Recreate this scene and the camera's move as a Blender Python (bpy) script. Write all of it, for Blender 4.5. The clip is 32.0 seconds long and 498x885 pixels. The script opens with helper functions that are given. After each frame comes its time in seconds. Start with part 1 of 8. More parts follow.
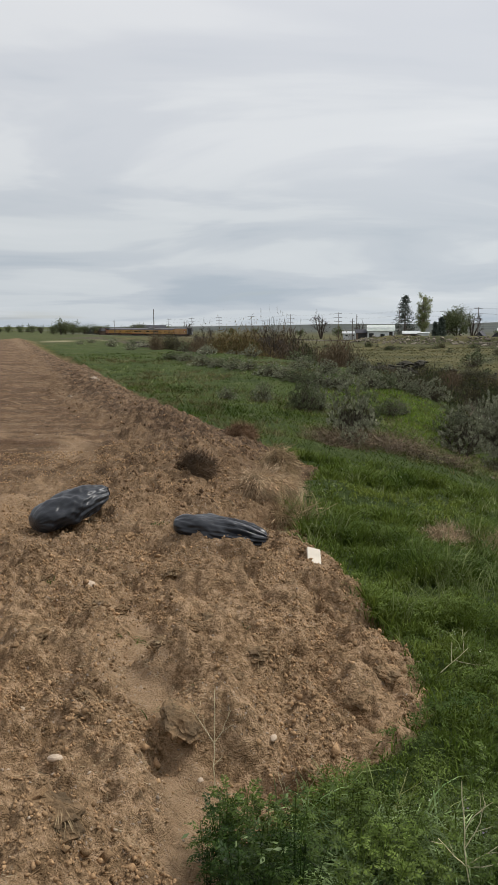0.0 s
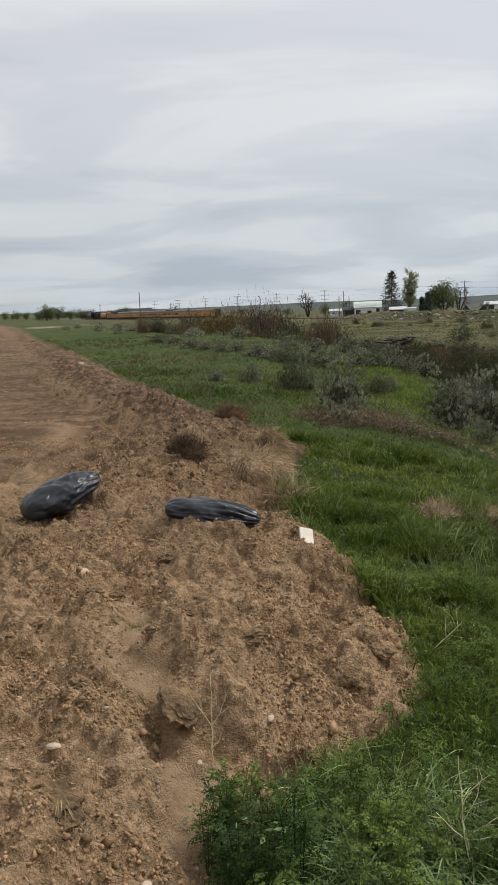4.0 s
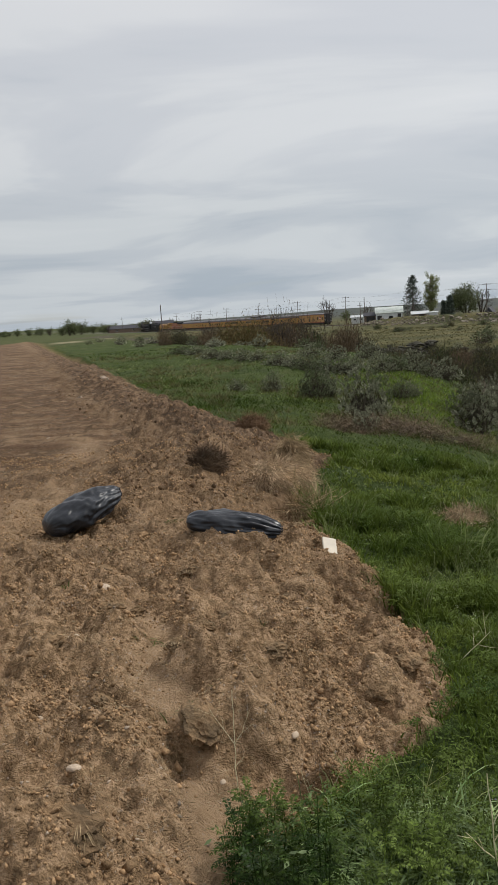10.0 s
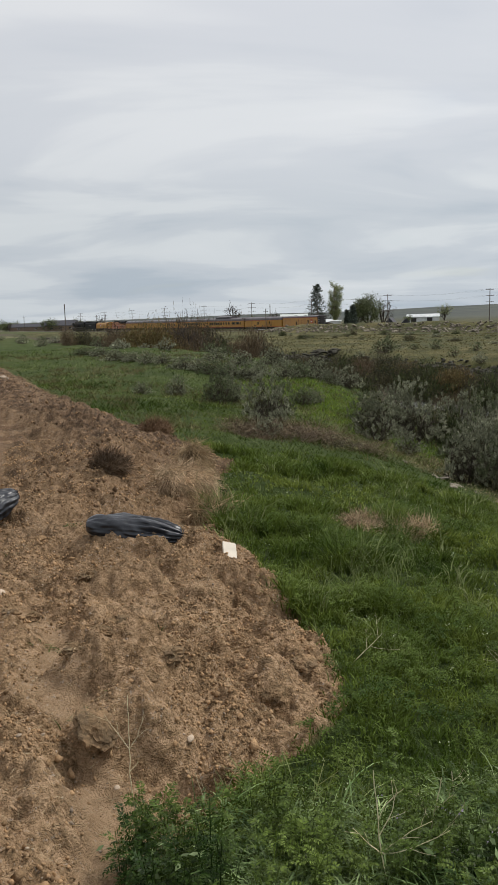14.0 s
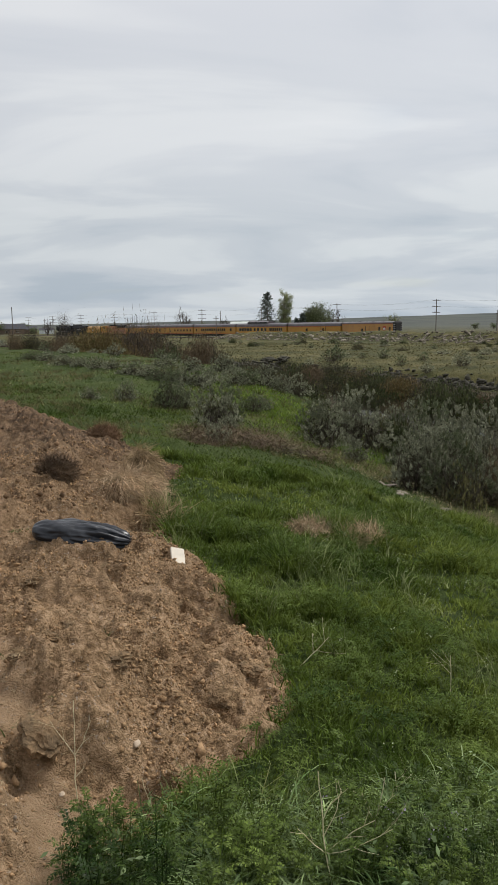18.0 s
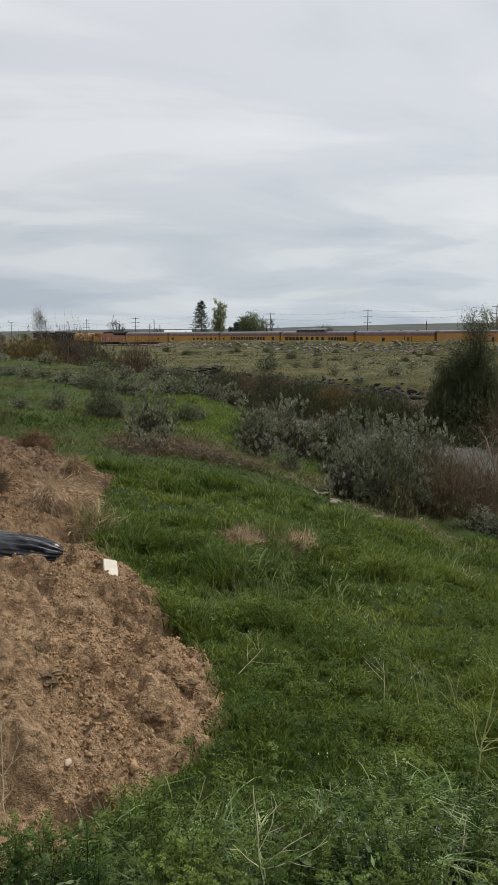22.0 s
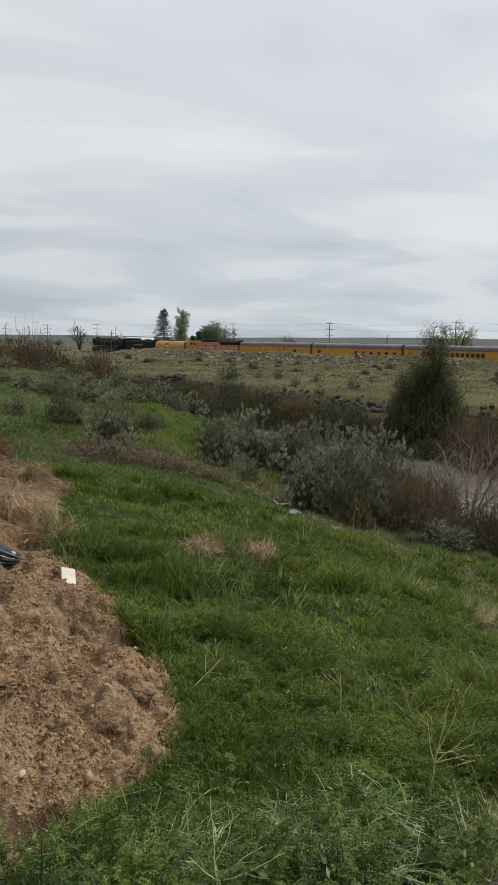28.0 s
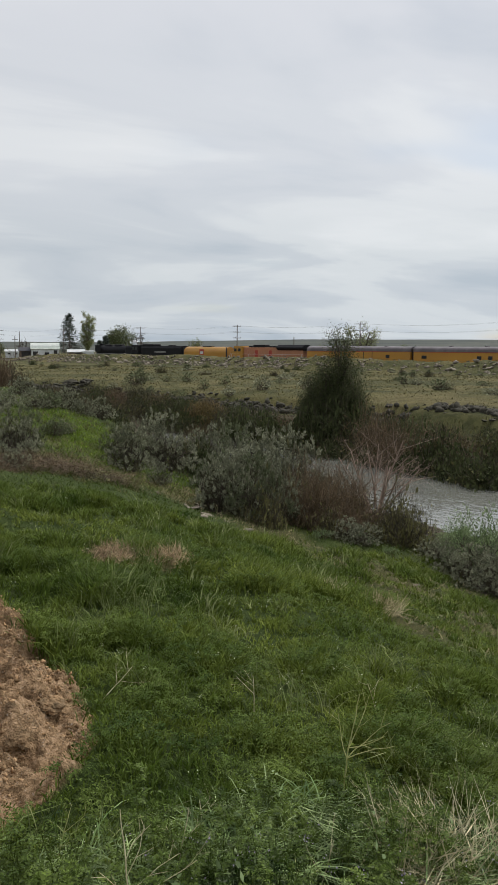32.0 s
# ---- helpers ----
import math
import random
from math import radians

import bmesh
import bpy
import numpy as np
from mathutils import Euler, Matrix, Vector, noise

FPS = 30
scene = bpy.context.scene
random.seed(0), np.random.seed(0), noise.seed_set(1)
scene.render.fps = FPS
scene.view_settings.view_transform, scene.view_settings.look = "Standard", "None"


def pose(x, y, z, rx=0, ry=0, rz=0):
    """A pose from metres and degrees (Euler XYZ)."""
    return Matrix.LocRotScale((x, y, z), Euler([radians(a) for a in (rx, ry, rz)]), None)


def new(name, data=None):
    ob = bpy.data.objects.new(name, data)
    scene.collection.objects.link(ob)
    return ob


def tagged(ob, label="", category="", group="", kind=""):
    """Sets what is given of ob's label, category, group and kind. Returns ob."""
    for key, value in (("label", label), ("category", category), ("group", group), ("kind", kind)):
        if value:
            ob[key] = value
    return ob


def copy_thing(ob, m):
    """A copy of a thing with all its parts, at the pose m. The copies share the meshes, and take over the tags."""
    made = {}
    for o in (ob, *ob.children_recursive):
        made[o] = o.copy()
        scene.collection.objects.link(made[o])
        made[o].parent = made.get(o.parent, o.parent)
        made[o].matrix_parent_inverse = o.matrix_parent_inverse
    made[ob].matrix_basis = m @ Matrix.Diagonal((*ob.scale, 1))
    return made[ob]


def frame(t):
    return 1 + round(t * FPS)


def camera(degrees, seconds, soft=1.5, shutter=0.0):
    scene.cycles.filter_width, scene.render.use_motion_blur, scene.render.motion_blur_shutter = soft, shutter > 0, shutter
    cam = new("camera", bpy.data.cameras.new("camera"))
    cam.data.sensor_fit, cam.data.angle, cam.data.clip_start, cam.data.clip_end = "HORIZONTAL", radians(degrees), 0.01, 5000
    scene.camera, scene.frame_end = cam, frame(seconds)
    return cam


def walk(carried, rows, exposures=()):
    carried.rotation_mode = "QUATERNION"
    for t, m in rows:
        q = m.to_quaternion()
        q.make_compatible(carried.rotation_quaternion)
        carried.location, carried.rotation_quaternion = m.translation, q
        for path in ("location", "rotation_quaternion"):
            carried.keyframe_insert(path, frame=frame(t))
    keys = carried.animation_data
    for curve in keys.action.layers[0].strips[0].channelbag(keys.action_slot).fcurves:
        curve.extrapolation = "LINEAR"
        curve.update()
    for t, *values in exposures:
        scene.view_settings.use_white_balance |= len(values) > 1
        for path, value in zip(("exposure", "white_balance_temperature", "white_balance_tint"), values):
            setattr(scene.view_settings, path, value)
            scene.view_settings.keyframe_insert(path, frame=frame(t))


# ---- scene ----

import functools
EYE = 1.6   # height of the lens over the ground at the holder's feet
cam = camera(34.0, 32.0, soft=1.5)
# seconds, metres from the standing point, pitch, roll, yaw
PATH = [
    (0.0, -0.049, -0.030, -0.016, -8.03, 0.29, -0.00),
    (0.5, -0.039, -0.018, -0.015, -8.73, 1.03, -0.82),
    (1.0, -0.029, -0.018, -0.015, -9.04, 1.50, -1.15),
    (1.5, -0.030, -0.026, -0.014, -9.13, 1.57, -1.17),
    (2.0, -0.033, -0.015, -0.011, -9.24, 1.69, -1.16),
    (2.5, -0.034, -0.014, -0.007, -9.33, 1.73, -1.12),
    (3.0, -0.037, -0.013, -0.006, -9.39, 1.79, -1.13),
    (3.5, -0.040, -0.015, -0.008, -9.43, 1.90, -1.16),
    (4.0, -0.040, -0.014, -0.009, -9.41, 1.94, -0.93),
    (4.5, -0.038, -0.017, -0.010, -9.38, 2.07, -0.42),
    (6.5, -0.038, -0.022, -0.008, -9.20, 1.60, -0.30),
    (7.0, -0.034, -0.017, -0.012, -9.20, 1.60, -0.53),
    (7.5, -0.030, -0.018, -0.008, -9.16, 1.61, -0.69),
    (8.0, -0.028, 0.001, -0.002, -9.01, 1.69, -0.92),
    (8.5, -0.017, 0.014, -0.003, -8.81, 2.10, -1.22),
    (9.0, -0.013, 0.026, -0.002, -8.70, 2.48, -1.51),
    (9.5, -0.009, 0.032, -0.001, -8.68, 2.83, -1.84),
    (10.0, -0.001, 0.044, -0.007, -8.70, 3.68, 0.54),
    (10.5, -0.020, 0.025, -0.019, -8.52, 4.41, 5.52),
    (11.0, -0.014, 0.038, -0.006, -8.60, 4.21, 5.54),
    (11.5, -0.001, 0.032, 0.007, -8.74, 3.43, 2.87),
    (12.0, 0.001, 0.028, 0.002, -8.78, 2.76, 0.21),
    (12.5, 0.008, 0.019, 0.002, -8.79, 2.31, -2.21),
    (13.0, 0.020, 0.016, 0.003, -8.81, 2.15, -4.07),
    (13.5, 0.022, 0.018, 0.006, -8.83, 1.97, -5.30),
    (14.0, 0.019, 0.008, 0.005, -8.73, 1.77, -5.97),
    (14.5, 0.021, 0.012, 0.001, -8.60, 1.73, -6.56),
    (15.0, 0.023, 0.004, -0.002, -8.51, 1.62, -7.25),
    (15.5, 0.022, -0.020, -0.001, -8.45, 1.50, -8.11),
    (17.5, 0.023, -0.018, 0.001, -8.37, 1.11, -9.42),
    (18.0, 0.018, -0.020, 0.000, -8.32, 0.84, -9.43),
    (18.5, 0.017, -0.015, 0.006, -8.31, 0.70, -9.47),
    (19.0, 0.016, -0.011, 0.004, -8.28, 0.55, -9.50),
    (19.5, 0.011, -0.012, 0.008, -8.21, 0.47, -9.52),
    (20.0, 0.011, -0.000, 0.008, -8.11, 0.49, -9.57),
    (20.5, 0.008, 0.003, 0.008, -8.00, 0.50, -9.84),
    (21.0, 0.006, 0.014, 0.011, -7.93, 0.36, -10.77),
    (21.5, 0.013, 0.010, 0.010, -7.84, 0.29, -12.34),
    (22.0, 0.027, 0.007, 0.004, -7.76, 0.38, -14.02),
    (22.5, 0.026, 0.005, 0.002, -7.68, 0.29, -14.84),
    (23.0, 0.018, 0.009, -0.000, -7.62, 0.22, -14.95),
    (23.5, 0.016, 0.012, -0.001, -7.60, 0.25, -14.84),
    (24.0, 0.018, -0.001, 0.002, -7.61, 0.42, -14.26),
    (24.5, 0.015, 0.021, 0.000, -7.61, 0.67, -12.80),
    (26.5, 0.010, 0.005, 0.008, -7.41, 0.04, -14.61),
    (27.0, 0.009, 0.008, 0.009, -7.28, -0.41, -15.34),
    (27.5, 0.009, -0.003, 0.012, -7.16, -0.91, -16.02),
    (28.0, 0.009, -0.003, 0.013, -7.07, -1.12, -16.66),
    (28.5, 0.009, -0.002, 0.013, -7.04, -1.19, -17.37),
    (29.0, 0.003, -0.003, 0.012, -7.05, -1.13, -18.20),
    (29.5, 0.002, -0.012, 0.013, -7.07, -1.00, -19.21),
    (30.0, 0.006, -0.016, 0.007, -7.07, -0.87, -20.37),
    (30.5, 0.016, -0.024, 0.005, -7.08, -0.62, -21.42),
    (31.0, 0.030, -0.019, -0.000, -7.06, -0.46, -22.02),
    (31.5, 0.044, -0.002, -0.004, -7.01, -0.23, -22.39),
    (32.0, 0.050, 0.011, 0.006, -6.77, -0.24, -23.06)
]
walk(cam, [(t, pose(x, y, EYE + z, 90 + p, r, w)) for t, x, y, z, p, r, w in PATH], exposures=((0.0, -0.03), (9.2, -0.03), (10.0, -0.14), (10.8, -0.03), (32.0, -0.03)))

# ---- light ----
SUN_EL, SUN_AZ = 50.0, -65.0   # degrees; azimuth counted from +y towards -x
world = bpy.data.worlds.new("overcast")
scene.world = world
world.use_nodes = True
wn, wl = world.node_tree.nodes, world.node_tree.links
wn.clear()
w_out = wn.new("ShaderNodeOutputWorld")
w_sky = wn.new("ShaderNodeTexSky")
w_sky.sky_type = "NISHITA"
w_sky.sun_disc = False
w_sky.sun_elevation = radians(SUN_EL)
w_sky.sun_rotation = radians(-SUN_AZ)
w_bg = wn.new("ShaderNodeBackground")
w_bg.inputs["Strength"].default_value = 0.1
w_cl = wn.new("ShaderNodeBackground")
w_cl.inputs["Strength"].default_value = 1.0
w_mix = wn.new("ShaderNodeMixShader")
w_co = wn.new("ShaderNodeTexCoord")
w_sep = wn.new("ShaderNodeSeparateXYZ")
wl.new(w_co.outputs["Generated"], w_sep.inputs[0])


def wmath(op, a, b=None, c=None):
    n = wn.new("ShaderNodeMath")
    n.operation = op
    for i, v in enumerate((a, b, c)):
        if v is None:
            continue
        if isinstance(v, (int, float)):
            n.inputs[i].default_value = v
        else:
            wl.new(v, n.inputs[i])
    return n.outputs[0]


# cloud sheet: the direction is carried onto a flat layer, so that the bands lie down towards the horizon
w_den = wmath("ADD", wmath("MAXIMUM", w_sep.outputs["Z"], 0.0), 0.16)
w_comb = wn.new("ShaderNodeCombineXYZ")
wl.new(wmath("DIVIDE", w_sep.outputs["X"], w_den), w_comb.inputs[0])
wl.new(wmath("MULTIPLY", wmath("DIVIDE", w_sep.outputs["Y"], w_den), 1.5), w_comb.inputs[1])


def wnoise(scale, detail, rough, dist):
    n = wn.new("ShaderNodeTexNoise")
    n.inputs["Scale"].default_value = scale
    n.inputs["Detail"].default_value = detail
    n.inputs["Roughness"].default_value = rough
    n.inputs["Distortion"].default_value = dist
    wl.new(w_comb.outputs[0], n.inputs["Vector"])
    return n.outputs["Fac"]


def wramp(fac, stops):
    n = wn.new("ShaderNodeValToRGB")
    n.color_ramp.interpolation = "EASE"
    while len(n.color_ramp.elements) < len(stops):
        n.color_ramp.elements.new(0.5)
    for e, (p, c) in zip(n.color_ramp.elements, stops):
        e.position, e.color = p, (*c, 1)
    wl.new(fac, n.inputs[0])
    return n.outputs["Color"]


w_big = wramp(wnoise(0.75, 5.0, 0.5, 0.5), [(0.30, (0.47, 0.52, 0.61)), (0.46, (0.64, 0.665, 0.73)), (0.56, (0.79, 0.805, 0.84)), (0.72, (0.92, 0.92, 0.945))])
# paler and greener towards the horizon
w_hor = wramp(w_sep.outputs["Z"], [(0.0, (0.40, 0.49, 0.53)), (0.10, (0.50, 0.58, 0.605)), (0.22, (0.72, 0.765, 0.79)), (0.5, (0.86, 0.86, 0.90))])
w_col = wn.new("ShaderNodeMixRGB")
w_col.blend_type = "MIX"
w_col.inputs[0].default_value = 0.58
wl.new(w_hor, w_col.inputs[1])
wl.new(w_big, w_col.inputs[2])
# an overcast sky is brightest overhead
w_up = wn.new("ShaderNodeMapRange")
w_up.interpolation_type = "SMOOTHSTEP"
w_up.inputs["From Min"].default_value, w_up.inputs["From Max"].default_value = 0.38, 0.95
w_up.inputs["To Min"].default_value, w_up.inputs["To Max"].default_value = 1.0, 1.2
wl.new(w_sep.outputs["Z"], w_up.inputs["Value"])
w_top = wn.new("ShaderNodeVectorMath")
w_top.operation = "SCALE"
wl.new(w_col.outputs[0], w_top.inputs[0])
wl.new(wmath("MULTIPLY", w_up.outputs["Result"], wmath("MULTIPLY_ADD", w_sep.outputs["X"], 0.12, 0.965)), w_top.inputs["Scale"])
wl.new(w_top.outputs[0], w_cl.inputs["Color"])
w_gap = wramp(wnoise(0.55, 3.0, 0.5, 0.3), [(0.28, (0.55, 0.55, 0.55)), (0.42, (1, 1, 1))])
wl.new(w_sky.outputs[0], w_bg.inputs["Color"])
wl.new(w_gap, w_mix.inputs[0])
wl.new(w_bg.outputs[0], w_mix.inputs[1])
wl.new(w_cl.outputs[0], w_mix.inputs[2])
wl.new(w_mix.outputs[0], w_out.inputs[0])

sun = new("sun", bpy.data.lights.new("sun", "SUN"))
sun.data.energy = 2.6
sun.data.angle = radians(10)
sun.data.color = (1.0, 0.96, 0.9)
sun.matrix_world = pose(0, 0, 60, 90 - SUN_EL, 0, 180 + SUN_AZ)


# ---- materials ----
def material(name, base, rough=0.85, metal=0.0, vary=0.15, scale=4.0, bump=0.0, bump_scale=30.0, second=None, second_scale=1.0, second_at=(0.45, 0.6), spec=0.4, rand=0.0, coat=0.0, island=0.0):
    """Principled surface: grain that varies the base, a second tone in patches, and fine relief."""
    m = bpy.data.materials.new(name)
    m.use_nodes = True
    n, l = m.node_tree.nodes, m.node_tree.links
    b = n["Principled BSDF"]
    b.inputs["Roughness"].default_value = rough
    b.inputs["Metallic"].default_value = metal
    b.inputs["Specular IOR Level"].default_value = spec
    b.inputs["Coat Weight"].default_value = coat
    co = n.new("ShaderNodeTexCoord").outputs["Object"]

    def noise_of(sc, det=6.0, r=0.6):
        t = n.new("ShaderNodeTexNoise")
        t.inputs["Scale"].default_value, t.inputs["Detail"].default_value, t.inputs["Roughness"].default_value = sc, det, r
        l.new(co, t.inputs["Vector"])
        return t.outputs["Fac"]

    col = None
    if second:
        r = n.new("ShaderNodeValToRGB")
        r.color_ramp.elements[0].position, r.color_ramp.elements[0].color = second_at[0], (*base, 1)
        r.color_ramp.elements[1].position, r.color_ramp.elements[1].color = second_at[1], (*second, 1)
        l.new(noise_of(second_scale), r.inputs[0])
        col = r.outputs["Color"]
    h = n.new("ShaderNodeHueSaturation")
    if col is None:
        h.inputs["Color"].default_value = (*base, 1)
    else:
        l.new(col, h.inputs["Color"])
    v = n.new("ShaderNodeMapRange")
    v.inputs["From Min"].default_value, v.inputs["From Max"].default_value = 0.3, 0.7
    v.inputs["To Min"].default_value, v.inputs["To Max"].default_value = 1 - vary, 1 + vary
    l.new(noise_of(scale), v.inputs["Value"])
    value = v.outputs["Result"]
    for source, amount in (("ShaderNodeObjectInfo", rand), ("ShaderNodeNewGeometry", island)):
        if amount:
            o = n.new(source)
            mr = n.new("ShaderNodeMapRange")
            mr.inputs["To Min"].default_value, mr.inputs["To Max"].default_value = 1 - amount, 1 + amount
            l.new(o.outputs["Random" if source == "ShaderNodeObjectInfo" else "Random Per Island"], mr.inputs["Value"])
            mu = n.new("ShaderNodeMath")
            mu.operation = "MULTIPLY"
            l.new(value, mu.inputs[0])
            l.new(mr.outputs["Result"], mu.inputs[1])
            value = mu.outputs[0]
    l.new(value, h.inputs["Value"])
    l.new(h.outputs["Color"], b.inputs["Base Color"])
    if bump:
        bp = n.new("ShaderNodeBump")
        bp.inputs["Strength"].default_value = bump
        bp.inputs["Distance"].default_value = 0.6 / bump_scale
        l.new(noise_of(bump_scale, 4.0), bp.inputs["Height"])
        l.new(bp.outputs["Normal"], b.inputs["Normal"])
    return m


def leafy(name, base, second, rough=0.7, trans=0.25, island=0.35, second_scale=3.0):
    """Foliage: colour by leaf and by patch, a little light passing through."""
    m = material(name, base, rough, vary=0.2, scale=6.0, second=second, second_scale=second_scale, second_at=(0.35, 0.65), spec=0.12, island=island, rand=0.1)
    n, l = m.node_tree.nodes, m.node_tree.links
    b = n["Principled BSDF"]
    tr = n.new("ShaderNodeBsdfTranslucent")
    l.new(b.inputs["Base Color"].links[0].from_socket, tr.inputs["Color"])
    mx = n.new("ShaderNodeMixShader")
    mx.inputs[0].default_value = trans
    l.new(b.outputs[0], mx.inputs[1])
    l.new(tr.outputs[0], mx.inputs[2])
    l.new(mx.outputs[0], n["Material Output"].inputs["Surface"])
    return m


def ground_material():
    """Soil, meadow, dry plateau grass and track ballast, mixed by where each lies on the plan."""
    m = bpy.data.materials.new("ground")
    m.use_nodes = True
    n, l = m.node_tree.nodes, m.node_tree.links
    b = n["Principled BSDF"]
    b.inputs["Roughness"].default_value = 0.95
    b.inputs["Specular IOR Level"].default_value = 0.15
    co = n.new("ShaderNodeTexCoord").outputs["Object"]

    def nz(sc, det=6.0, r=0.6, dist=0.0, vec=None):
        t = n.new("ShaderNodeTexNoise")
        t.inputs["Scale"].default_value, t.inputs["Detail"].default_value = sc, det
        t.inputs["Roughness"].default_value, t.inputs["Distortion"].default_value = r, dist
        l.new(vec or co, t.inputs["Vector"])
        return t.outputs["Fac"]

    def ramp(fac, stops):
        r = n.new("ShaderNodeValToRGB")
        while len(r.color_ramp.elements) < len(stops):
            r.color_ramp.elements.new(0.5)
        for e, (p, c) in zip(r.color_ramp.elements, stops):
            e.position, e.color = p, (*c, 1)
        l.new(fac, r.inputs[0])
        return r.outputs["Color"]

    def mix(fac, a, c, mode="MIX"):
        x = n.new("ShaderNodeMixRGB")
        x.blend_type = mode
        for i, v in enumerate((fac, a, c)):
            if isinstance(v, float):
                x.inputs[i].default_value = v
            else:
                l.new(v, x.inputs[i])
        return x.outputs[0]

    def attr(name):
        a = n.new("ShaderNodeAttribute")
        a.attribute_name = name
        return a.outputs["Fac"]

    sq = n.new("ShaderNodeMapping")
    sq.inputs["Scale"].default_value = (0.35, 1.6, 1.0)
    sq.inputs["Rotation"].default_value = (0, 0, radians(-14))
    l.new(co, sq.inputs["Vector"])
    soil = ramp(nz(1.3, 8.0, 0.65), [(0.30, (0.190, 0.118, 0.060)), (0.50, (0.330, 0.215, 0.118)), (0.68, (0.45, 0.308, 0.182))])
    soil = mix(0.52, soil, ramp(nz(17.0, 9.0, 0.78), [(0.40, (0.036, 0.022, 0.011)), (0.48, (0.25, 0.160, 0.084)), (0.60, (0.64, 0.445, 0.275))]))
    turf = ramp(nz(2.1, 7.0, 0.75, 0.5), [(0.56, (0, 0, 0)), (0.64, (0.40, 0.40, 0.40))])
    soil = mix(turf, soil, ramp(nz(24.0, 6.0, 0.75), [(0.35, (0.062, 0.041, 0.021)), (0.65, (0.25, 0.168, 0.092))]))
    tilled = ramp(nz(0.9, 5.0, 0.6, 0.4, sq.outputs[0]), [(0.38, (0.060, 0.033, 0.018)), (0.50, (0.122, 0.073, 0.041)), (0.60, (0.18, 0.115, 0.066)), (0.72, (0.27, 0.185, 0.110))])
    tilled = mix(ramp(nz(1.5, 8.0, 0.72, 0.6, sq.outputs[0]), [(0.52, (0, 0, 0)), (0.62, (0.6, 0.6, 0.6))]), tilled, ramp(nz(7.0, 5.0, 0.6), [(0.35, (0.25, 0.165, 0.094)), (0.65, (0.42, 0.290, 0.175))]))
    tilled = mix(ramp(nz(2.6, 8.0, 0.75, 0.8), [(0.50, (0, 0, 0)), (0.56, (0.9, 0.9, 0.9))]), tilled, ramp(nz(11.0, 5.0, 0.7), [(0.35, (0.032, 0.020, 0.011)), (0.65, (0.110, 0.070, 0.040))]))
    soil = mix(attr("tilled"), soil, mix(0.15, tilled, soil))
    fresh = ramp(nz(6.0, 8.0, 0.75), [(0.36, (0.042, 0.027, 0.016)), (0.5, (0.130, 0.083, 0.048)), (0.64, (0.285, 0.190, 0.115))])
    soil = mix(attr("fresh"), soil, fresh)
    soil = mix(attr("wash"), soil, ramp(nz(9.0, 6.0, 0.65), [(0.35, (0.30, 0.200, 0.114)), (0.65, (0.42, 0.290, 0.175))]))
    pebble = ramp(nz(60.0, 2.0, 0.5), [(0.63, (0, 0, 0)), (0.67, (1, 1, 1))])
    soil = mix(mix(1.0, pebble, ramp(nz(2.0, 3.0), [(0.4, (0.1, 0.1, 0.1)), (0.6, (0.7, 0.7, 0.7))]), "MULTIPLY"), soil, ramp(nz(9.0), [(0.4, (0.34, 0.27, 0.20)), (0.6, (0.48, 0.42, 0.35))]))
    meadow = ramp(nz(0.55, 6.0, 0.6), [(0.32, (0.020, 0.032, 0.007)), (0.5, (0.037, 0.060, 0.011)), (0.68, (0.066, 0.086, 0.019))])
    meadow = mix(0.45, meadow, ramp(nz(7.0, 6.0, 0.7), [(0.3, (0.022, 0.034, 0.009)), (0.7, (0.095, 0.120, 0.030))]))
    meadow = mix(ramp(nz(0.22, 5.0, 0.7), [(0.54, (0, 0, 0)), (0.68, (0.40, 0.40, 0.40))]), meadow, ramp(nz(4.0), [(0.3, (0.11, 0.092, 0.045)), (0.7, (0.20, 0.17, 0.085))]))
    # thatch between the blades, with the shade of the gaps put into its colour
    thatch_shade = ramp(nz(9.0, 6.0, 0.7), [(0.3, (0.014, 0.026, 0.005)), (0.7, (0.052, 0.080, 0.015))])
    meadow = mix(attr("thatch_shade"), meadow, thatch_shade)
    dry = ramp(nz(0.10, 7.0, 0.68), [(0.36, (0.022, 0.032, 0.008)), (0.48, (0.060, 0.061, 0.017)), (0.60, (0.165, 0.134, 0.056))])
    dry = mix(0.5, dry, ramp(nz(1.3, 6.0, 0.75), [(0.36, (0.016, 0.020, 0.007)), (0.60, (0.110, 0.102, 0.040))]))
    ballast = ramp(nz(3.0, 5.0, 0.7), [(0.35, (0.08, 0.072, 0.064)), (0.65, (0.22, 0.20, 0.18))])
    hills = ramp(nz(0.006, 7.0, 0.65), [(0.38, (0.046, 0.058, 0.056)), (0.62, (0.092, 0.096, 0.080))])
    bank = ramp(nz(1.6, 6.0, 0.7), [(0.35, (0.035, 0.030, 0.020)), (0.65, (0.11, 0.092, 0.058))])
    col = mix(attr("dry"), meadow, dry)
    col = mix(attr("bank"), col, bank)
    col = mix(attr("ballast"), col, ballast)
    col = mix(attr("hills"), col, hills)
    col = mix(attr("sand"), col, ramp(nz(0.8, 5.0, 0.6), [(0.35, (0.22, 0.185, 0.115)), (0.65, (0.40, 0.345, 0.235))]))
    col = mix(attr("soil"), col, soil)
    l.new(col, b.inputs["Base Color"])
    bp = n.new("ShaderNodeBump")
    bp.inputs["Strength"].default_value, bp.inputs["Distance"].default_value = 1.0, 0.040

    # crumbs of two sizes, warped so that they are not round
    warp = n.new("ShaderNodeTexNoise")
    warp.inputs["Scale"].default_value, warp.inputs["Detail"].default_value = 12.0, 4.0
    l.new(co, warp.inputs["Vector"])
    wv = n.new("ShaderNodeVectorMath")
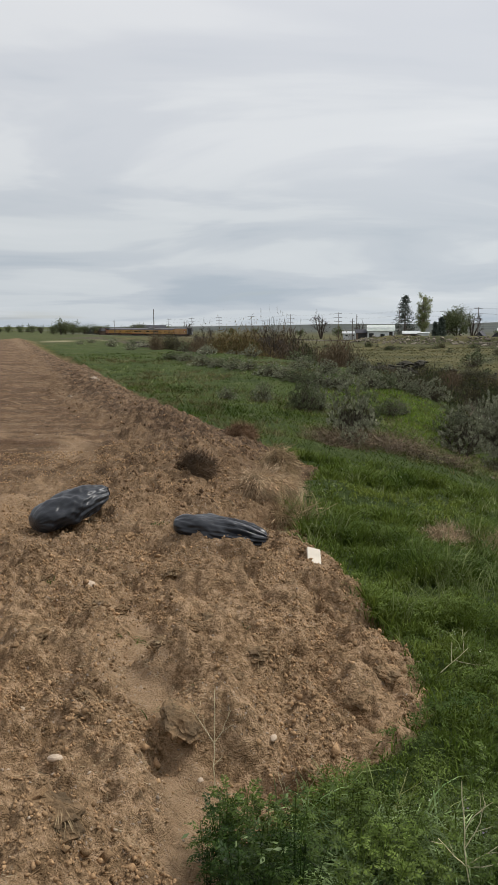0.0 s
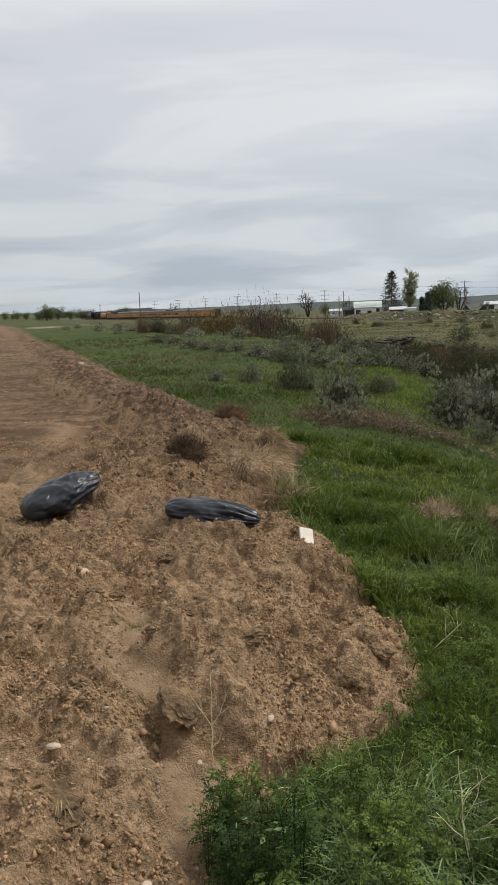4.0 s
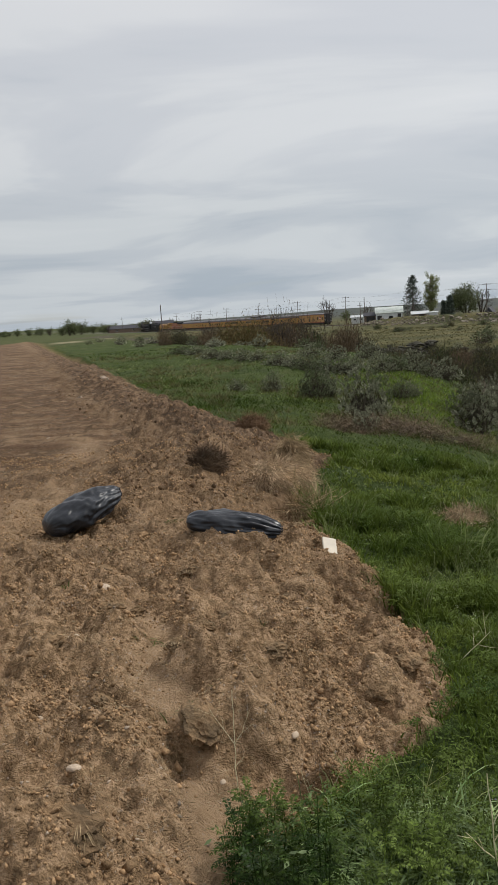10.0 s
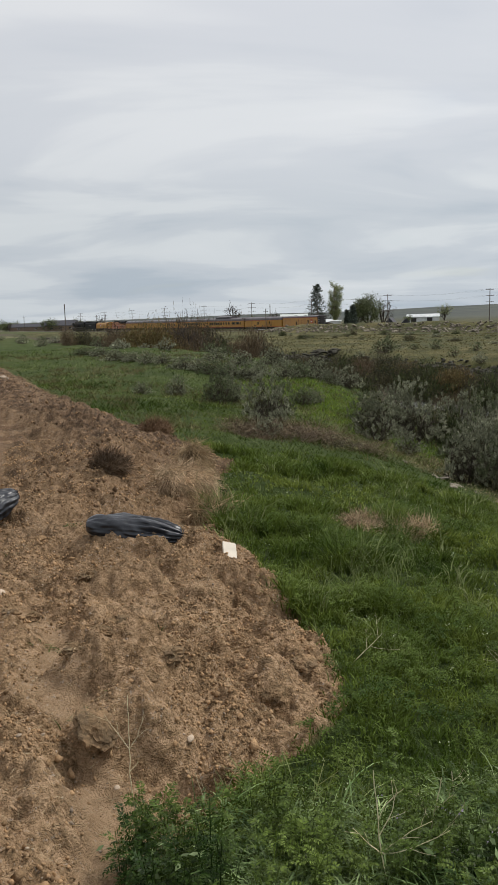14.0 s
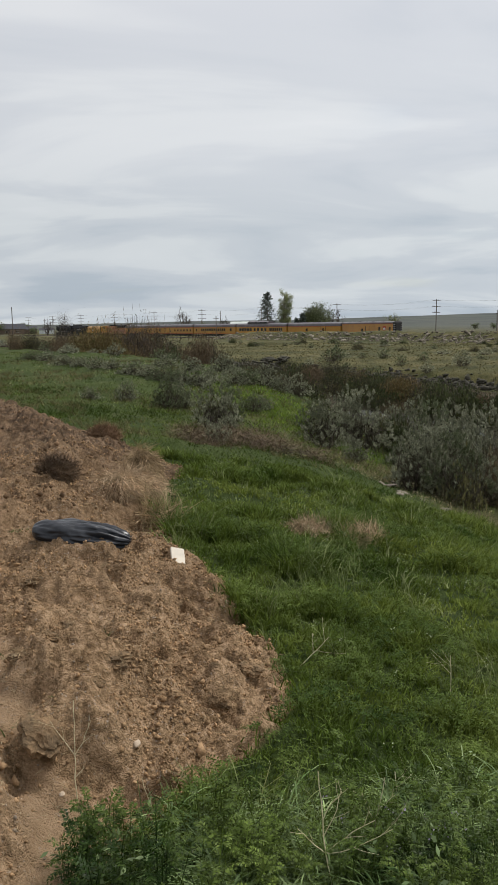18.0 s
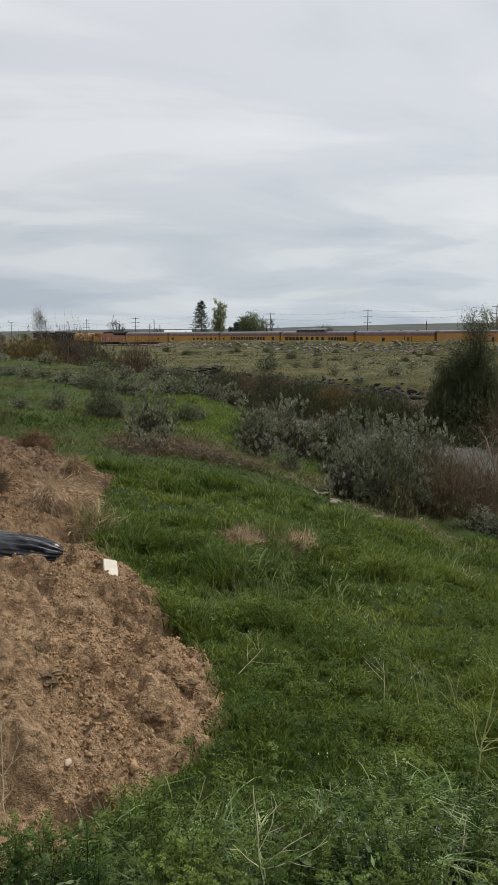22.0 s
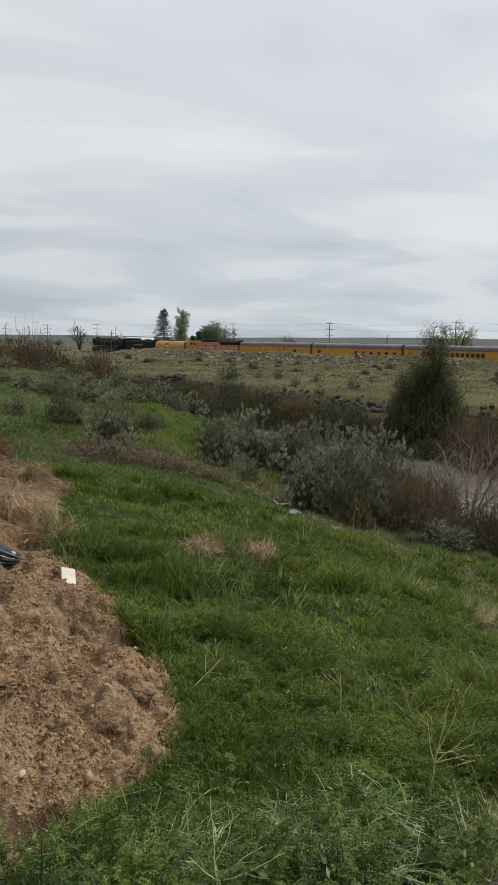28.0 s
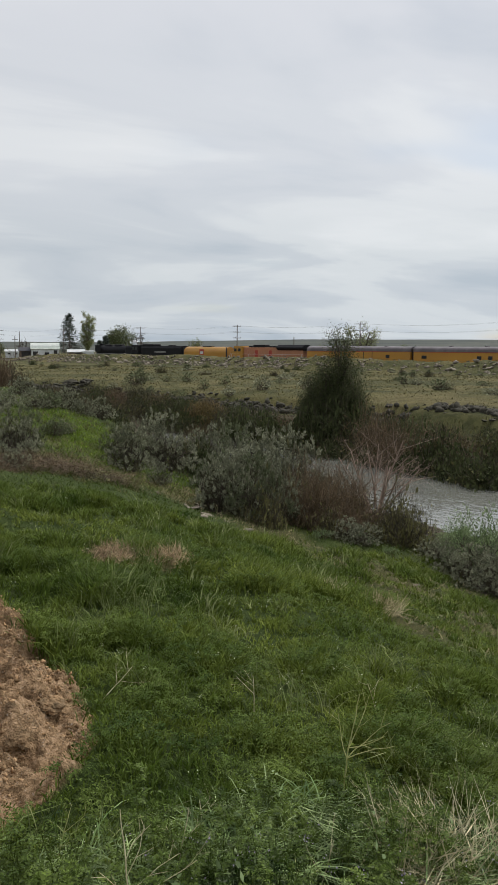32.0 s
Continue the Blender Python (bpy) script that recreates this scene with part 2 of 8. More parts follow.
    wv.operation = "MULTIPLY_ADD"
    wv.inputs[1].default_value = (0.10, 0.10, 0.10)
    l.new(warp.outputs["Color"], wv.inputs[0])
    l.new(co, wv.inputs[2])

    def crumb(sc):
        v = n.new("ShaderNodeTexVoronoi")
        v.inputs["Scale"].default_value = sc
        l.new(wv.outputs[0], v.inputs["Vector"])
        inv = n.new("ShaderNodeMath")
        inv.operation = "SUBTRACT"
        inv.inputs[0].default_value = 1.0
        l.new(v.outputs["Distance"], inv.inputs[1])
        return inv.outputs[0]

    l.new(mix(0.5, mix(0.6, crumb(38.0), crumb(90.0)), nz(55.0, 6.0, 0.75)), bp.inputs["Height"])
    l.new(bp.outputs["Normal"], b.inputs["Normal"])
    return m


def water_material():
    m = material("river_water", (0.165, 0.170, 0.150), 0.10, vary=0.1, scale=0.4, bump=0.0, spec=0.6)
    n, l = m.node_tree.nodes, m.node_tree.links
    co = n.new("ShaderNodeTexCoord").outputs["Object"]
    mp = n.new("ShaderNodeMapping")
    mp.inputs["Scale"].default_value = (1.0, 0.45, 1.0)
    l.new(co, mp.inputs["Vector"])
    t = n.new("ShaderNodeTexNoise")
    t.inputs["Scale"].default_value, t.inputs["Detail"].default_value = 2.6, 5.0
    l.new(mp.outputs[0], t.inputs["Vector"])
    bp = n.new("ShaderNodeBump")
    bp.inputs["Strength"].default_value, bp.inputs["Distance"].default_value = 0.35, 0.10
    l.new(t.outputs["Fac"], bp.inputs["Height"])
    l.new(bp.outputs["Normal"], n["Principled BSDF"].inputs["Normal"])
    return m


M_GROUND = ground_material()
M_WATER = water_material()
M_ROCK = material("basalt", (0.036, 0.033, 0.022), 0.9, vary=0.35, scale=3.0, bump=0.6, bump_scale=14, second=(0.085, 0.078, 0.054), second_scale=1.5, second_at=(0.55, 0.75), rand=0.3)
M_PALE = material("pale_stone", (0.27, 0.235, 0.180), 0.9, vary=0.25, scale=5.0, bump=0.5, bump_scale=20, second=(0.16, 0.135, 0.105), second_scale=2.5, rand=0.3)
M_PEBBLE = material("pebble", (0.35, 0.275, 0.200), 0.85, vary=0.2, scale=12, island=0.35)
M_CLOD = material("earth_clod", (0.340, 0.222, 0.122), 0.97, vary=0.3, scale=18.0, bump=0.8, bump_scale=60, second=(0.25, 0.160, 0.086), second_scale=9, rand=0.15, island=0.38, spec=0.1)
M_BLACK = material("loco_black", (0.007, 0.007, 0.009), 0.6, vary=0.3, scale=0.8, spec=0.2)
M_DARK = material("underframe_grey", (0.030, 0.028, 0.026), 0.7, vary=0.3, scale=1.5)
M_YELLOW = material("car_yellow", (0.42, 0.212, 0.030), 0.42, vary=0.08, scale=0.5, spec=0.4, second=(0.36, 0.18, 0.03), second_scale=0.25)
M_TAN = material("car_faded_yellow", (0.43, 0.225, 0.068), 0.5, vary=0.08, scale=0.5, second=(0.37, 0.195, 0.07), second_scale=0.3)
M_ROOF = material("car_roof_grey", (0.10, 0.085, 0.088), 0.42, vary=0.15, scale=0.6, second=(0.15, 0.13, 0.135), second_scale=0.4)
M_RED = material("stripe_red", (0.33, 0.045, 0.025), 0.5, vary=0.1)
M_RUST = material("diesel_faded_orange", (0.36, 0.165, 0.085), 0.55, vary=0.12, scale=0.8, second=(0.36, 0.15, 0.085), second_scale=0.5)
M_SILVER = material("truck_silver", (0.30, 0.29, 0.28), 0.5, metal=0.4, vary=0.2)
M_GLASS = material("dark_window", (0.012, 0.014, 0.018), 0.12, spec=0.7, vary=0.1)
M_WHITE = material("white_metal", (0.58, 0.60, 0.60), 0.5, vary=0.08, scale=1.0, second=(0.48, 0.50, 0.49), second_scale=0.6)
M_SHEDROOF = material("pale_green_roof", (0.50, 0.56, 0.50), 0.45, vary=0.1, second=(0.62, 0.66, 0.61), second_scale=0.5)
M_WOOD = material("weathered_pole", (0.120, 0.100, 0.085), 0.9, vary=0.25, scale=3.0)
M_HOUSE = material("brown_siding", (0.16, 0.115, 0.085), 0.8, vary=0.15)
M_HROOF = material("house_roof", (0.050, 0.050, 0.058), 0.8, vary=0.2)
M_STEEL = material("rail_steel", (0.14, 0.11, 0.09), 0.45, metal=0.7, vary=0.2)
M_BAG = material("black_plastic", (0.010, 0.012, 0.016), 0.33, vary=0.2, scale=8, spec=0.42, bump=0.12, bump_scale=14, second=(0.020, 0.023, 0.028), second_scale=3.0)
M_BOARD = material("pale_board", (0.62, 0.56, 0.46), 0.8, vary=0.1, scale=9)
M_MAROON = material("maroon_paint", (0.09, 0.012, 0.016), 0.25, coat=0.5, vary=0.05)
M_TYRE = material("tyre_rubber", (0.012, 0.012, 0.012), 0.9)
M_STEAM = material("steam_white", (0.85, 0.86, 0.88), 1.0)
M_LAMP = material("tail_lamp_red", (0.4, 0.02, 0.02), 0.3)


# ---- mesh helpers ----
def link_mesh(name, verts, faces, mat, parent=None, label="", smooth=False):
    me = bpy.data.meshes.new(name)
    me.from_pydata([tuple(v) for v in verts], [], [tuple(int(i) for i in f) for f in faces])
    me.materials.append(mat)
    if smooth:
        me.polygons.foreach_set("use_smooth", np.ones(len(me.polygons), bool))
    me.update()
    ob = new(name, me)
    if parent:
        ob.parent = parent
    if label:
        ob["label"] = label
    return ob


def big_mesh(name, verts, faces, smooth=True):
    """A mesh from arrays of points and of equal-sided faces."""
    me = bpy.data.meshes.new(name)
    verts, faces = np.asarray(verts, np.float32), np.asarray(faces, np.int32)
    k = faces.shape[1]
    me.vertices.add(len(verts))
    me.vertices.foreach_set("co", verts.ravel())
    me.loops.add(faces.size)
    me.loops.foreach_set("vertex_index", faces.ravel())
    me.polygons.add(len(faces))
    me.polygons.foreach_set("loop_start", np.arange(0, faces.size, k, dtype=np.int32))
    me.polygons.foreach_set("loop_total", np.full(len(faces), k, np.int32))
    if smooth:
        me.polygons.foreach_set("use_smooth", np.ones(len(faces), bool))
    me.update(calc_edges=True)
    return me


def part(name, bm, mat, parent=None, label="", smooth=False):
    me = bpy.data.meshes.new(name)
    bm.to_mesh(me)
    bm.free()
    me.materials.append(mat)
    if smooth:
        me.polygons.foreach_set("use_smooth", np.ones(len(me.polygons), bool))
    ob = new(name, me)
    if parent:
        ob.parent = parent
    if label:
        ob["label"] = label
    return ob


def box(bm, x0, x1, y0, y1, z0, z1, bevel=0.0):
    made = bmesh.ops.create_cube(bm, size=1.0, matrix=Matrix.Translation(((x0 + x1) / 2, (y0 + y1) / 2, (z0 + z1) / 2)) @ Matrix.Diagonal((x1 - x0, y1 - y0, z1 - z0, 1)))
    if bevel:
        edges = list({e for v in made["verts"] for e in v.link_edges})
        bmesh.ops.bevel(bm, geom=edges, offset=bevel, segments=2, affect="EDGES", profile=0.5)
    return bm


def boxes(*dims, bevel=0.0):
    bm = bmesh.new()
    for d in dims:
        box(bm, *d, bevel=bevel)
    return bm


def barrel(bm, r0, r1, length, m, seg=16):
    """A tapered cylinder along z, centred, placed by m."""
    bmesh.ops.create_cone(bm, cap_ends=True, segments=seg, radius1=r0, radius2=r1, depth=length, matrix=m)
    return bm


def extrude_profile(profile, x0, x1):
    """A closed outline of (y, z) carried along x, with end faces."""
    n = len(profile)
    verts = [(x0, y, z) for y, z in profile] + [(x1, y, z) for y, z in profile]
    faces = [(i, (i + 1) % n, n + (i + 1) % n, n + i) for i in range(n)]
    faces += [tuple(range(n - 1, -1, -1)), tuple(range(n, 2 * n))]
    return verts, faces


_table = np.random.RandomState(5).rand(256, 256)


def vnoise(x, y, scale, seed=0):
    """Smooth noise from 0 to 1 on the plan; scale is the size of a patch in metres."""
    x, y = np.asarray(x) / scale + seed * 17.3, np.asarray(y) / scale + seed * 9.7
    xi, yi = np.floor(x).astype(int), np.floor(y).astype(int)
    fx, fy = x - xi, y - yi
    fx, fy = fx * fx * (3 - 2 * fx), fy * fy * (3 - 2 * fy)
    a, b = _table[xi & 255, yi & 255], _table[(xi + 1) & 255, yi & 255]
    c, d = _table[xi & 255, (yi + 1) & 255], _table[(xi + 1) & 255, (yi + 1) & 255]
    return (a * (1 - fx) + b * fx) * (1 - fy) + (c * (1 - fx) + d * fx) * fy


def fbm(x, y, scale, octaves=3, seed=0):
    total, amp, norm = 0, 1.0, 0
    for o in range(octaves):
        total = total + amp * (vnoise(x, y, scale / 2 ** o, seed + o) - 0.5)
        norm += amp
        amp *= 0.55
    return total / norm


def smooth(v, lo, hi):
    s = np.clip((v - lo) / (hi - lo), 0, 1)
    return s * s * (3 - 2 * s)


# ---- the lie of the land ----
TRACK_N = (0.9113, 0.4118)     # across the railway, away from the standing point
TRACK_U = (0.4118, -0.9113)    # along the railway, the way the train goes
TRACK_D = 139.4
RAIL_Z = EYE - 4.3
WATER_Z = EYE - 5.6
CREEK_Y = (-60, 0, 20, 27, 38, 48, 60, 75, 95, 130, 200, 330)
CREEK_X = (24, 21, 19.6, 19.2, 17.5, 13.5, 9, 3.5, -3, -10, -30, -70)
NEAR_C = (0, 3.2, 4.5, 7, 10, 12, 13.5, 15, 17, 18.5, 20, 22, 26, 30, 60)
NEAR_Z = (-6.2, -5.95, -5.6, -5.2, -4.75, -4.3, -3.85, -3.25, -2.62, -2.37, -2.17, -1.95, -1.85, -1.88, -1.95)
FAR_C = (0, 3.2, 4.5, 7.5, 9.6, 10.6, 13, 18, 40, 100)
FAR_Z = (-6.2, -5.95, -5.3, -4.9, -4.7, -3.75, -3.5, -3.4, -3.4, -3.7)
TOE_Y = (-6, 0, 2.3, 2.9, 3.4, 4.0, 4.5, 5, 6, 7.9, 9.8, 11, 12.4, 13.6, 16, 18.8, 22, 26, 32, 60, 130, 160)
TOE_X = (0.0, -0.05, -0.02, -0.12, 0.30, 0.80, 0.98, 0.98, 0.90, 0.56, 0.42, 0.65, 1.20, 0.80, -0.35, -1.6, -2.8, -4.1, -5.6, -14, -35, -44)


GULLY = ((-0.95, 5.3), (-0.62, 4.7), (-0.74, 4.2), (-0.50, 3.8), (-0.42, 3.5), (-0.24, 3.0), (-0.2, 2.2))


def creek_side(x, y):
    """Metres from the middle of the creek, positive on the standing point's side."""
    yy = np.linspace(-60, 330, 400)
    xx = np.interp(yy, CREEK_Y, CREEK_X)
    xx = np.convolve(np.pad(xx, 8, mode="edge"), np.ones(17) / 17, mode="valid")
    lean = 0.82 + 0.18 * (np.asarray(y) < 40)
    return (np.interp(y, yy, xx) - x) * lean


def soil_side(x, y):
    """Metres from the edge of the bare earth, positive on the earth."""
    edge = np.interp(y, TOE_Y, TOE_X)
    return edge - x + 0.24 * fbm(x, y, 0.9, 3, 31) + 0.10 * fbm(x, y, 0.22, 2, 32) + np.clip((np.asarray(y) - 14) / 40, 0, 1) * 0.6 * fbm(x, y, 3.0, 2, 33)


def across_track(x, y):
    return TRACK_N[0] * x + TRACK_N[1] * y - TRACK_D


def along_track(x, y):
    return TRACK_U[0] * x + TRACK_U[1] * y


def trodden(x, y):
    """Share of short dry turf on the near slope: two worn patches and the edge above the bank."""
    a = np.maximum(np.exp(-((x - 6.3) ** 2 / 2.6 + (y - 7.7) ** 2 / 1.2)), np.exp(-((x - 10.3) ** 2 / 1.8 + (y - 12.2) ** 2 / 2.6)))
    b = np.exp(-((creek_side(x, y) - 12.2) / 1.2) ** 2) * (y < 24) * (y > 4)
    e = np.exp(-((y - 20.0 - 0.12 * x) / 1.5) ** 2) * smooth(x, 0.6, 2.0) * (1 - smooth(x, 5.0, 6.5))
    return np.clip(1.6 * np.maximum(np.maximum(a, 0.9 * e), 1.1 * b) * (0.5 + vnoise(x, y, 0.9, 97)) - 0.35, 0, 1)


def crumbs(x, y, cell, seed, share=0.7):
    """Rounded lumps strewn on the plan, one at most to a cell, with sharp feet."""
    gx, gy = np.floor(x / cell).astype(int), np.floor(y / cell).astype(int)
    best = np.zeros_like(x)
    for i in (-1, 0, 1):
        for j in (-1, 0, 1):
            a, b = (gx + i) * 3 + seed * 7, (gy + j) * 3 + seed * 13
            cx = (gx + i + 0.2 + 0.6 * _table[a & 255, b & 255]) * cell
            cy = (gy + j + 0.2 + 0.6 * _table[(a + 1) & 255, b & 255]) * cell
            r = cell * (0.25 + 0.45 * _table[a & 255, (b + 1) & 255] ** 2) * (_table[(a + 1) & 255, (b + 1) & 255] < share)
            h = np.sqrt(np.clip(r * r - (x - cx) ** 2 - (y - cy) ** 2, 0, None))
            best = np.maximum(best, h)
    return best


def land(x, y, detail=True):
    """Height of the ground, and the shares of soil, tilled field, fresh spoil, dry grass, bank, ballast and hills."""
    x, y = np.asarray(x, float), np.asarray(y, float)
    d = np.hypot(x, y)
    c = creek_side(x, y)
    q = across_track(x, y)
    s = along_track(x, y)
    ledge = c + 1.6 * fbm(x, y, 9.0, 3, 3) * (c < -6)
    z = np.where(c > 0, np.interp(c * (1 + 1.3 * smooth(y, 22, 50)), NEAR_C, NEAR_Z), np.interp(-ledge, FAR_C, FAR_Z))
    # the stream bed rises and narrows up the valley
    z = np.where(z < -4.2, -4.2 + (z + 4.2) * (1 - 0.85 * smooth(y, 44, 62)), z)
    # far up the valley the near side falls to the level of the railway
    z = np.where(c > 0, z + (-4.0 - z) * smooth(d, 130, 330), z)
    z = z + (-4.5 - z) * smooth(q, -60, -12) * (q < 400)
    z = z + 0.35 * fbm(x, y, 7.0, 3, 11) * smooth(d, 8, 20) * (1 - smooth(q, -12, -6))
    z = z + 0.13 * fbm(x, y, 1.3, 3, 13) * smooth(d, 2, 4) * smooth(c, 3, 8)
    # green hump above the stream
    z = z + 0.30 * np.exp(-((x - 5.9) ** 2 + ((y - 28.0) * 0.6) ** 2) / 7.0)
    # low earth ridge beside the line
    crest = 2.35 * np.exp(-((q + 19) / 4.2) ** 2) * smooth(s, -205, -182)
    z = z + crest * (1 + 0.5 * fbm(x, y, 12, 2, 17))
    # hills beyond the line
    rise = smooth(q, 120, 1500)
    z = z + rise * (13 + 22 * fbm(x, y, 900, 3, 19)) * (1 - 0.45 * smooth(s, -500, 300))
    # far plain on the left
    z = z + 7.0 * smooth(d, 420, 1300) * smooth(-x, 20, 160) * (1 - smooth(q, 60, 500))
    # bare earth: spoil bank along its edge, graded field behind
    w = soil_side(x, y)
    soil = smooth(w, -0.02, 0.04) * (1 - smooth(y, 118, 126) ) * (d < 200)
    near = 1 - smooth(y, 8, 16)
    field = -1.98 + 0.40 * smooth(y, 30, 120) + 0.22 * smooth(2.6 - y, 0, 2.6)
    bank_h = (0.13 * near + 0.25 * (1 - near)) * (0.9 + 1.3 * fbm(x, y, 1.3, 3, 21))
    bank_w = 3.6 * near + 2.2 * (1 - near)
    prof = smooth(w, -0.05, 1.15) * (1 - smooth(w, 0.55 * bank_w, bank_w * 1.25))
    foot = np.where(c > 0, np.interp(c, NEAR_C, NEAR_Z), -2)
    zs = foot + (field - foot) * smooth(w, 0.0, 1.3 * near + 1.8 * (1 - near)) + bank_h * prof
    # single heaps and hollows on the bank
    for hx, hy, hr, hh in ((0.55, 12.3, 0.8, -0.02), (0.03, 12.9, 0.6, -0.16), (-0.6, 10.2, 0.7, 0.22), (0.25, 6.6, 0.9, 0.05), (-0.15, 6.62, 0.30, -0.09), (0.12, 6.75, 0.25, -0.06), (-0.62, 6.80, 0.30, 0.05), (-1.5, 4.0, 0.8, 0.10), (-0.45, 3.42, 0.12, -0.05), (-0.20, 3.62, 0.24, 0.10), (-0.72, 2.75, 0.40, 0.12), (-0.75, 5.6, 0.35, -0.14),
                           (-0.2, 4.3, 0.35, 0.10), (-0.9, 2.3, 0.45, 0.12), (-1.3, 5.2, 0.3, 0.08), (0.3, 8.6, 0.4, -0.10), (-1.0, 8.1, 0.5, 0.10), (-1.9, 12.0, 0.8, 0.15), (-0.5, 14.5, 0.8, 0.0), (-1.6, 17.0, 0.9, 0.06),
                           (0.50, 4.15, 0.11, -0.09), (0.55, 4.28, 0.12, 0.05), (0.80, 4.62, 0.10, -0.07), (0.33, 4.29, 0.10, -0.07), (0.02, 5.08, 0.10, -0.08), (-0.05, 5.87, 0.10, -0.10), (-1.37, 6.35, 0.16, -0.08), (-0.36, 3.56, 0.16, 0.05)):
        zs = zs + hh * np.exp(-((x - hx) ** 2 + (y - hy) ** 2) / (2 * (hr * 0.6) ** 2))
    # washed gully that runs down between two heaps
    gully = np.full_like(x, 9.0)
    for (ax, ay), (bx, by) in zip(GULLY, GULLY[1:]):
        f = np.clip(((x - ax) * (bx - ax) + (y - ay) * (by - ay)) / ((bx - ax) ** 2 + (by - ay) ** 2), 0, 1)
        gully = np.minimum(gully, np.hypot(x - ax - f * (bx - ax), y - ay - f * (by - ay)))
    gully = gully + 0.30 * fbm(x, y, 0.35, 3, 57)
    wash = 1 - smooth(gully, 0.05, 0.15)
    # wheel ruts pressed smooth beside the bank
    rut = np.exp(-((x - np.interp(y, (5, 7, 8.3, 11, 13), (-3.2, -2.95, -2.65, -2.5, -3.0))) / 0.34) ** 2) + np.exp(-((x - np.interp(y, (6, 9, 13, 18), (-4.6, -4.3, -4.4, -5.2))) / 0.30) ** 2)
    wash = np.maximum(wash, 0.65 * np.clip(rut, 0, 1) * smooth(y, 5, 6.5) * (1 - smooth(y, 13, 19)) * smooth(vnoise(x, y, 0.6, 58), 0.25, 0.5))
    zs = zs - (0.03 + 0.025 * smooth(-y, -4.2, -3.3)) * (1 - smooth(gully, 0.02, 0.15)) + 0.05 * np.exp(-((gully - 0.26) / 0.10) ** 2)
    rough = 0.35 + 0.65 * (1 - smooth(w, bank_w, bank_w * 1.5))
    if detail:
        xw, yw = x + 0.45 * fbm(x, y, 0.45, 3, 65), y + 0.45 * fbm(x, y, 0.45, 3, 67)
        lump = 0.30 * fbm(xw, yw, 1.1, 3, 23) + 0.20 * (np.abs(fbm(xw, yw, 0.5, 3, 25)) * 2 - 0.2) + 0.17 * fbm(xw, yw, 0.24, 3, 27) + 0.08 * fbm(x, y, 0.11, 2, 29)
        near_soil = (soil > 0) & (d < 34) & (w < 8)
        xn, yn = x[near_soil], y[near_soil]
        xs, ys = xn + 0.16 * fbm(xn, yn, 0.09, 3, 51), yn + 0.16 * fbm(xn, yn, 0.09, 3, 53)
        # broken edges: small scarps where a crust has slipped, steep on the side that faces the standing point
        for size, drop, seed in ((0.62, 0.040, 81), (0.34, 0.024, 83), (0.17, 0.015, 85), (0.09, 0.009, 87)):
            f = fbm(xs * 0.8, ys * 1.25, size, 2, seed)
            lump[near_soil] += drop * (smooth(f, -0.02, 0.02) - 0.5) * smooth(vnoise(xn, yn, size * 3, seed + 1), 0.25, 0.5)
        bits = 0.12 * crumbs(xs, ys, 0.26, 3, 0.22) + 0.45 * crumbs(xs, ys, 0.12, 5, 0.4) + 0.75 * crumbs(xs, ys, 0.055, 7, 0.55)
        lump[near_soil] += 0.8 * bits + 0.05 * fbm(xs, ys, 0.05, 2, 55)
        zs = zs + rough * lump * (1 - 0.8 * wash)
        zs = zs + (1 - rough) * (0.22 * fbm(x * 0.45 + y * 0.12, y * 2.2 - x * 0.5, 1.6, 4, 41) + 0.10 * fbm(x, y, 0.5, 3, 43)) * smooth(d, 6, 10)
        z = z + (1 - soil) * (0.15 * fbm(x, y, 0.75, 3, 35)) * (d < 60)
    z = z + (zs - z) * soil
    tilled = smooth(w, bank_w * 0.75, bank_w * 1.2) * smooth(y, 5, 9)
    fresh = soil * (1 - tilled) * (0.35 * smooth(y, 4.5, 7.5) + 0.65 * smooth(y, 8.0, 12.5))
    dry = np.maximum(smooth(-c, 5, 12), smooth(d, 70, 140) * 0.35)
    dry = np.maximum(dry, 0.55 * smooth(10.5 - c, 0, 2.5) * (c > 0) * (y < 22))
    dry = np.maximum(dry, 0.9 * trodden(x, y))
    bankm = np.maximum((1 - smooth(np.abs(c + 3.2), 6.4, 8.2)) * (c > -9), smooth(9 - np.abs(c), 0, 2.5) * (c > 0))
    bankm = bankm * (q < -40)
    ballast = 1 - smooth(np.abs(q), 3.2, 5.0)
    ballast = ballast * (d < 900)
    hills = smooth(q, 40, 350)
    az = np.degrees(np.arctan2(-x, y))
    # dirt tracks on the far grass
    sand = smooth(d, 122, 128) * (1 - smooth(d, 138, 146)) * smooth(az, 7.7, 8.0) * (1 - smooth(az, 11.4, 12.2)) * smooth(d - 8 * (az - 7.7), 112, 118)
    sand = np.maximum(sand, smooth(d, 112, 118) * (1 - smooth(d, 134, 142)) * smooth(az, 11.9, 12.4) * (1 - smooth(az, 13.6, 14.3)))
    sand = np.maximum(sand, smooth(d, 190, 200) * (1 - smooth(d, 225, 240)) * smooth(az, 12.5, 14.0) * (1 - smooth(az, 24, 27)))
    sand = sand * (0.55 + 0.45 * vnoise(x, y, 6.0, 44))
    # the painted gap shade strengthens towards the standing point
    return z + EYE, dict(soil=soil, tilled=tilled * soil, fresh=fresh, dry=dry, bank=bankm, ballast=ballast, hills=hills, sand=sand, wash=wash, thatch_shade=0.65 * (1 - smooth(d, 9, 24)) + 0.35 * (1 - smooth(d, 3, 5)))


def ground_z(x, y):
    return float(land(np.array([x]), np.array([y]))[0][0])


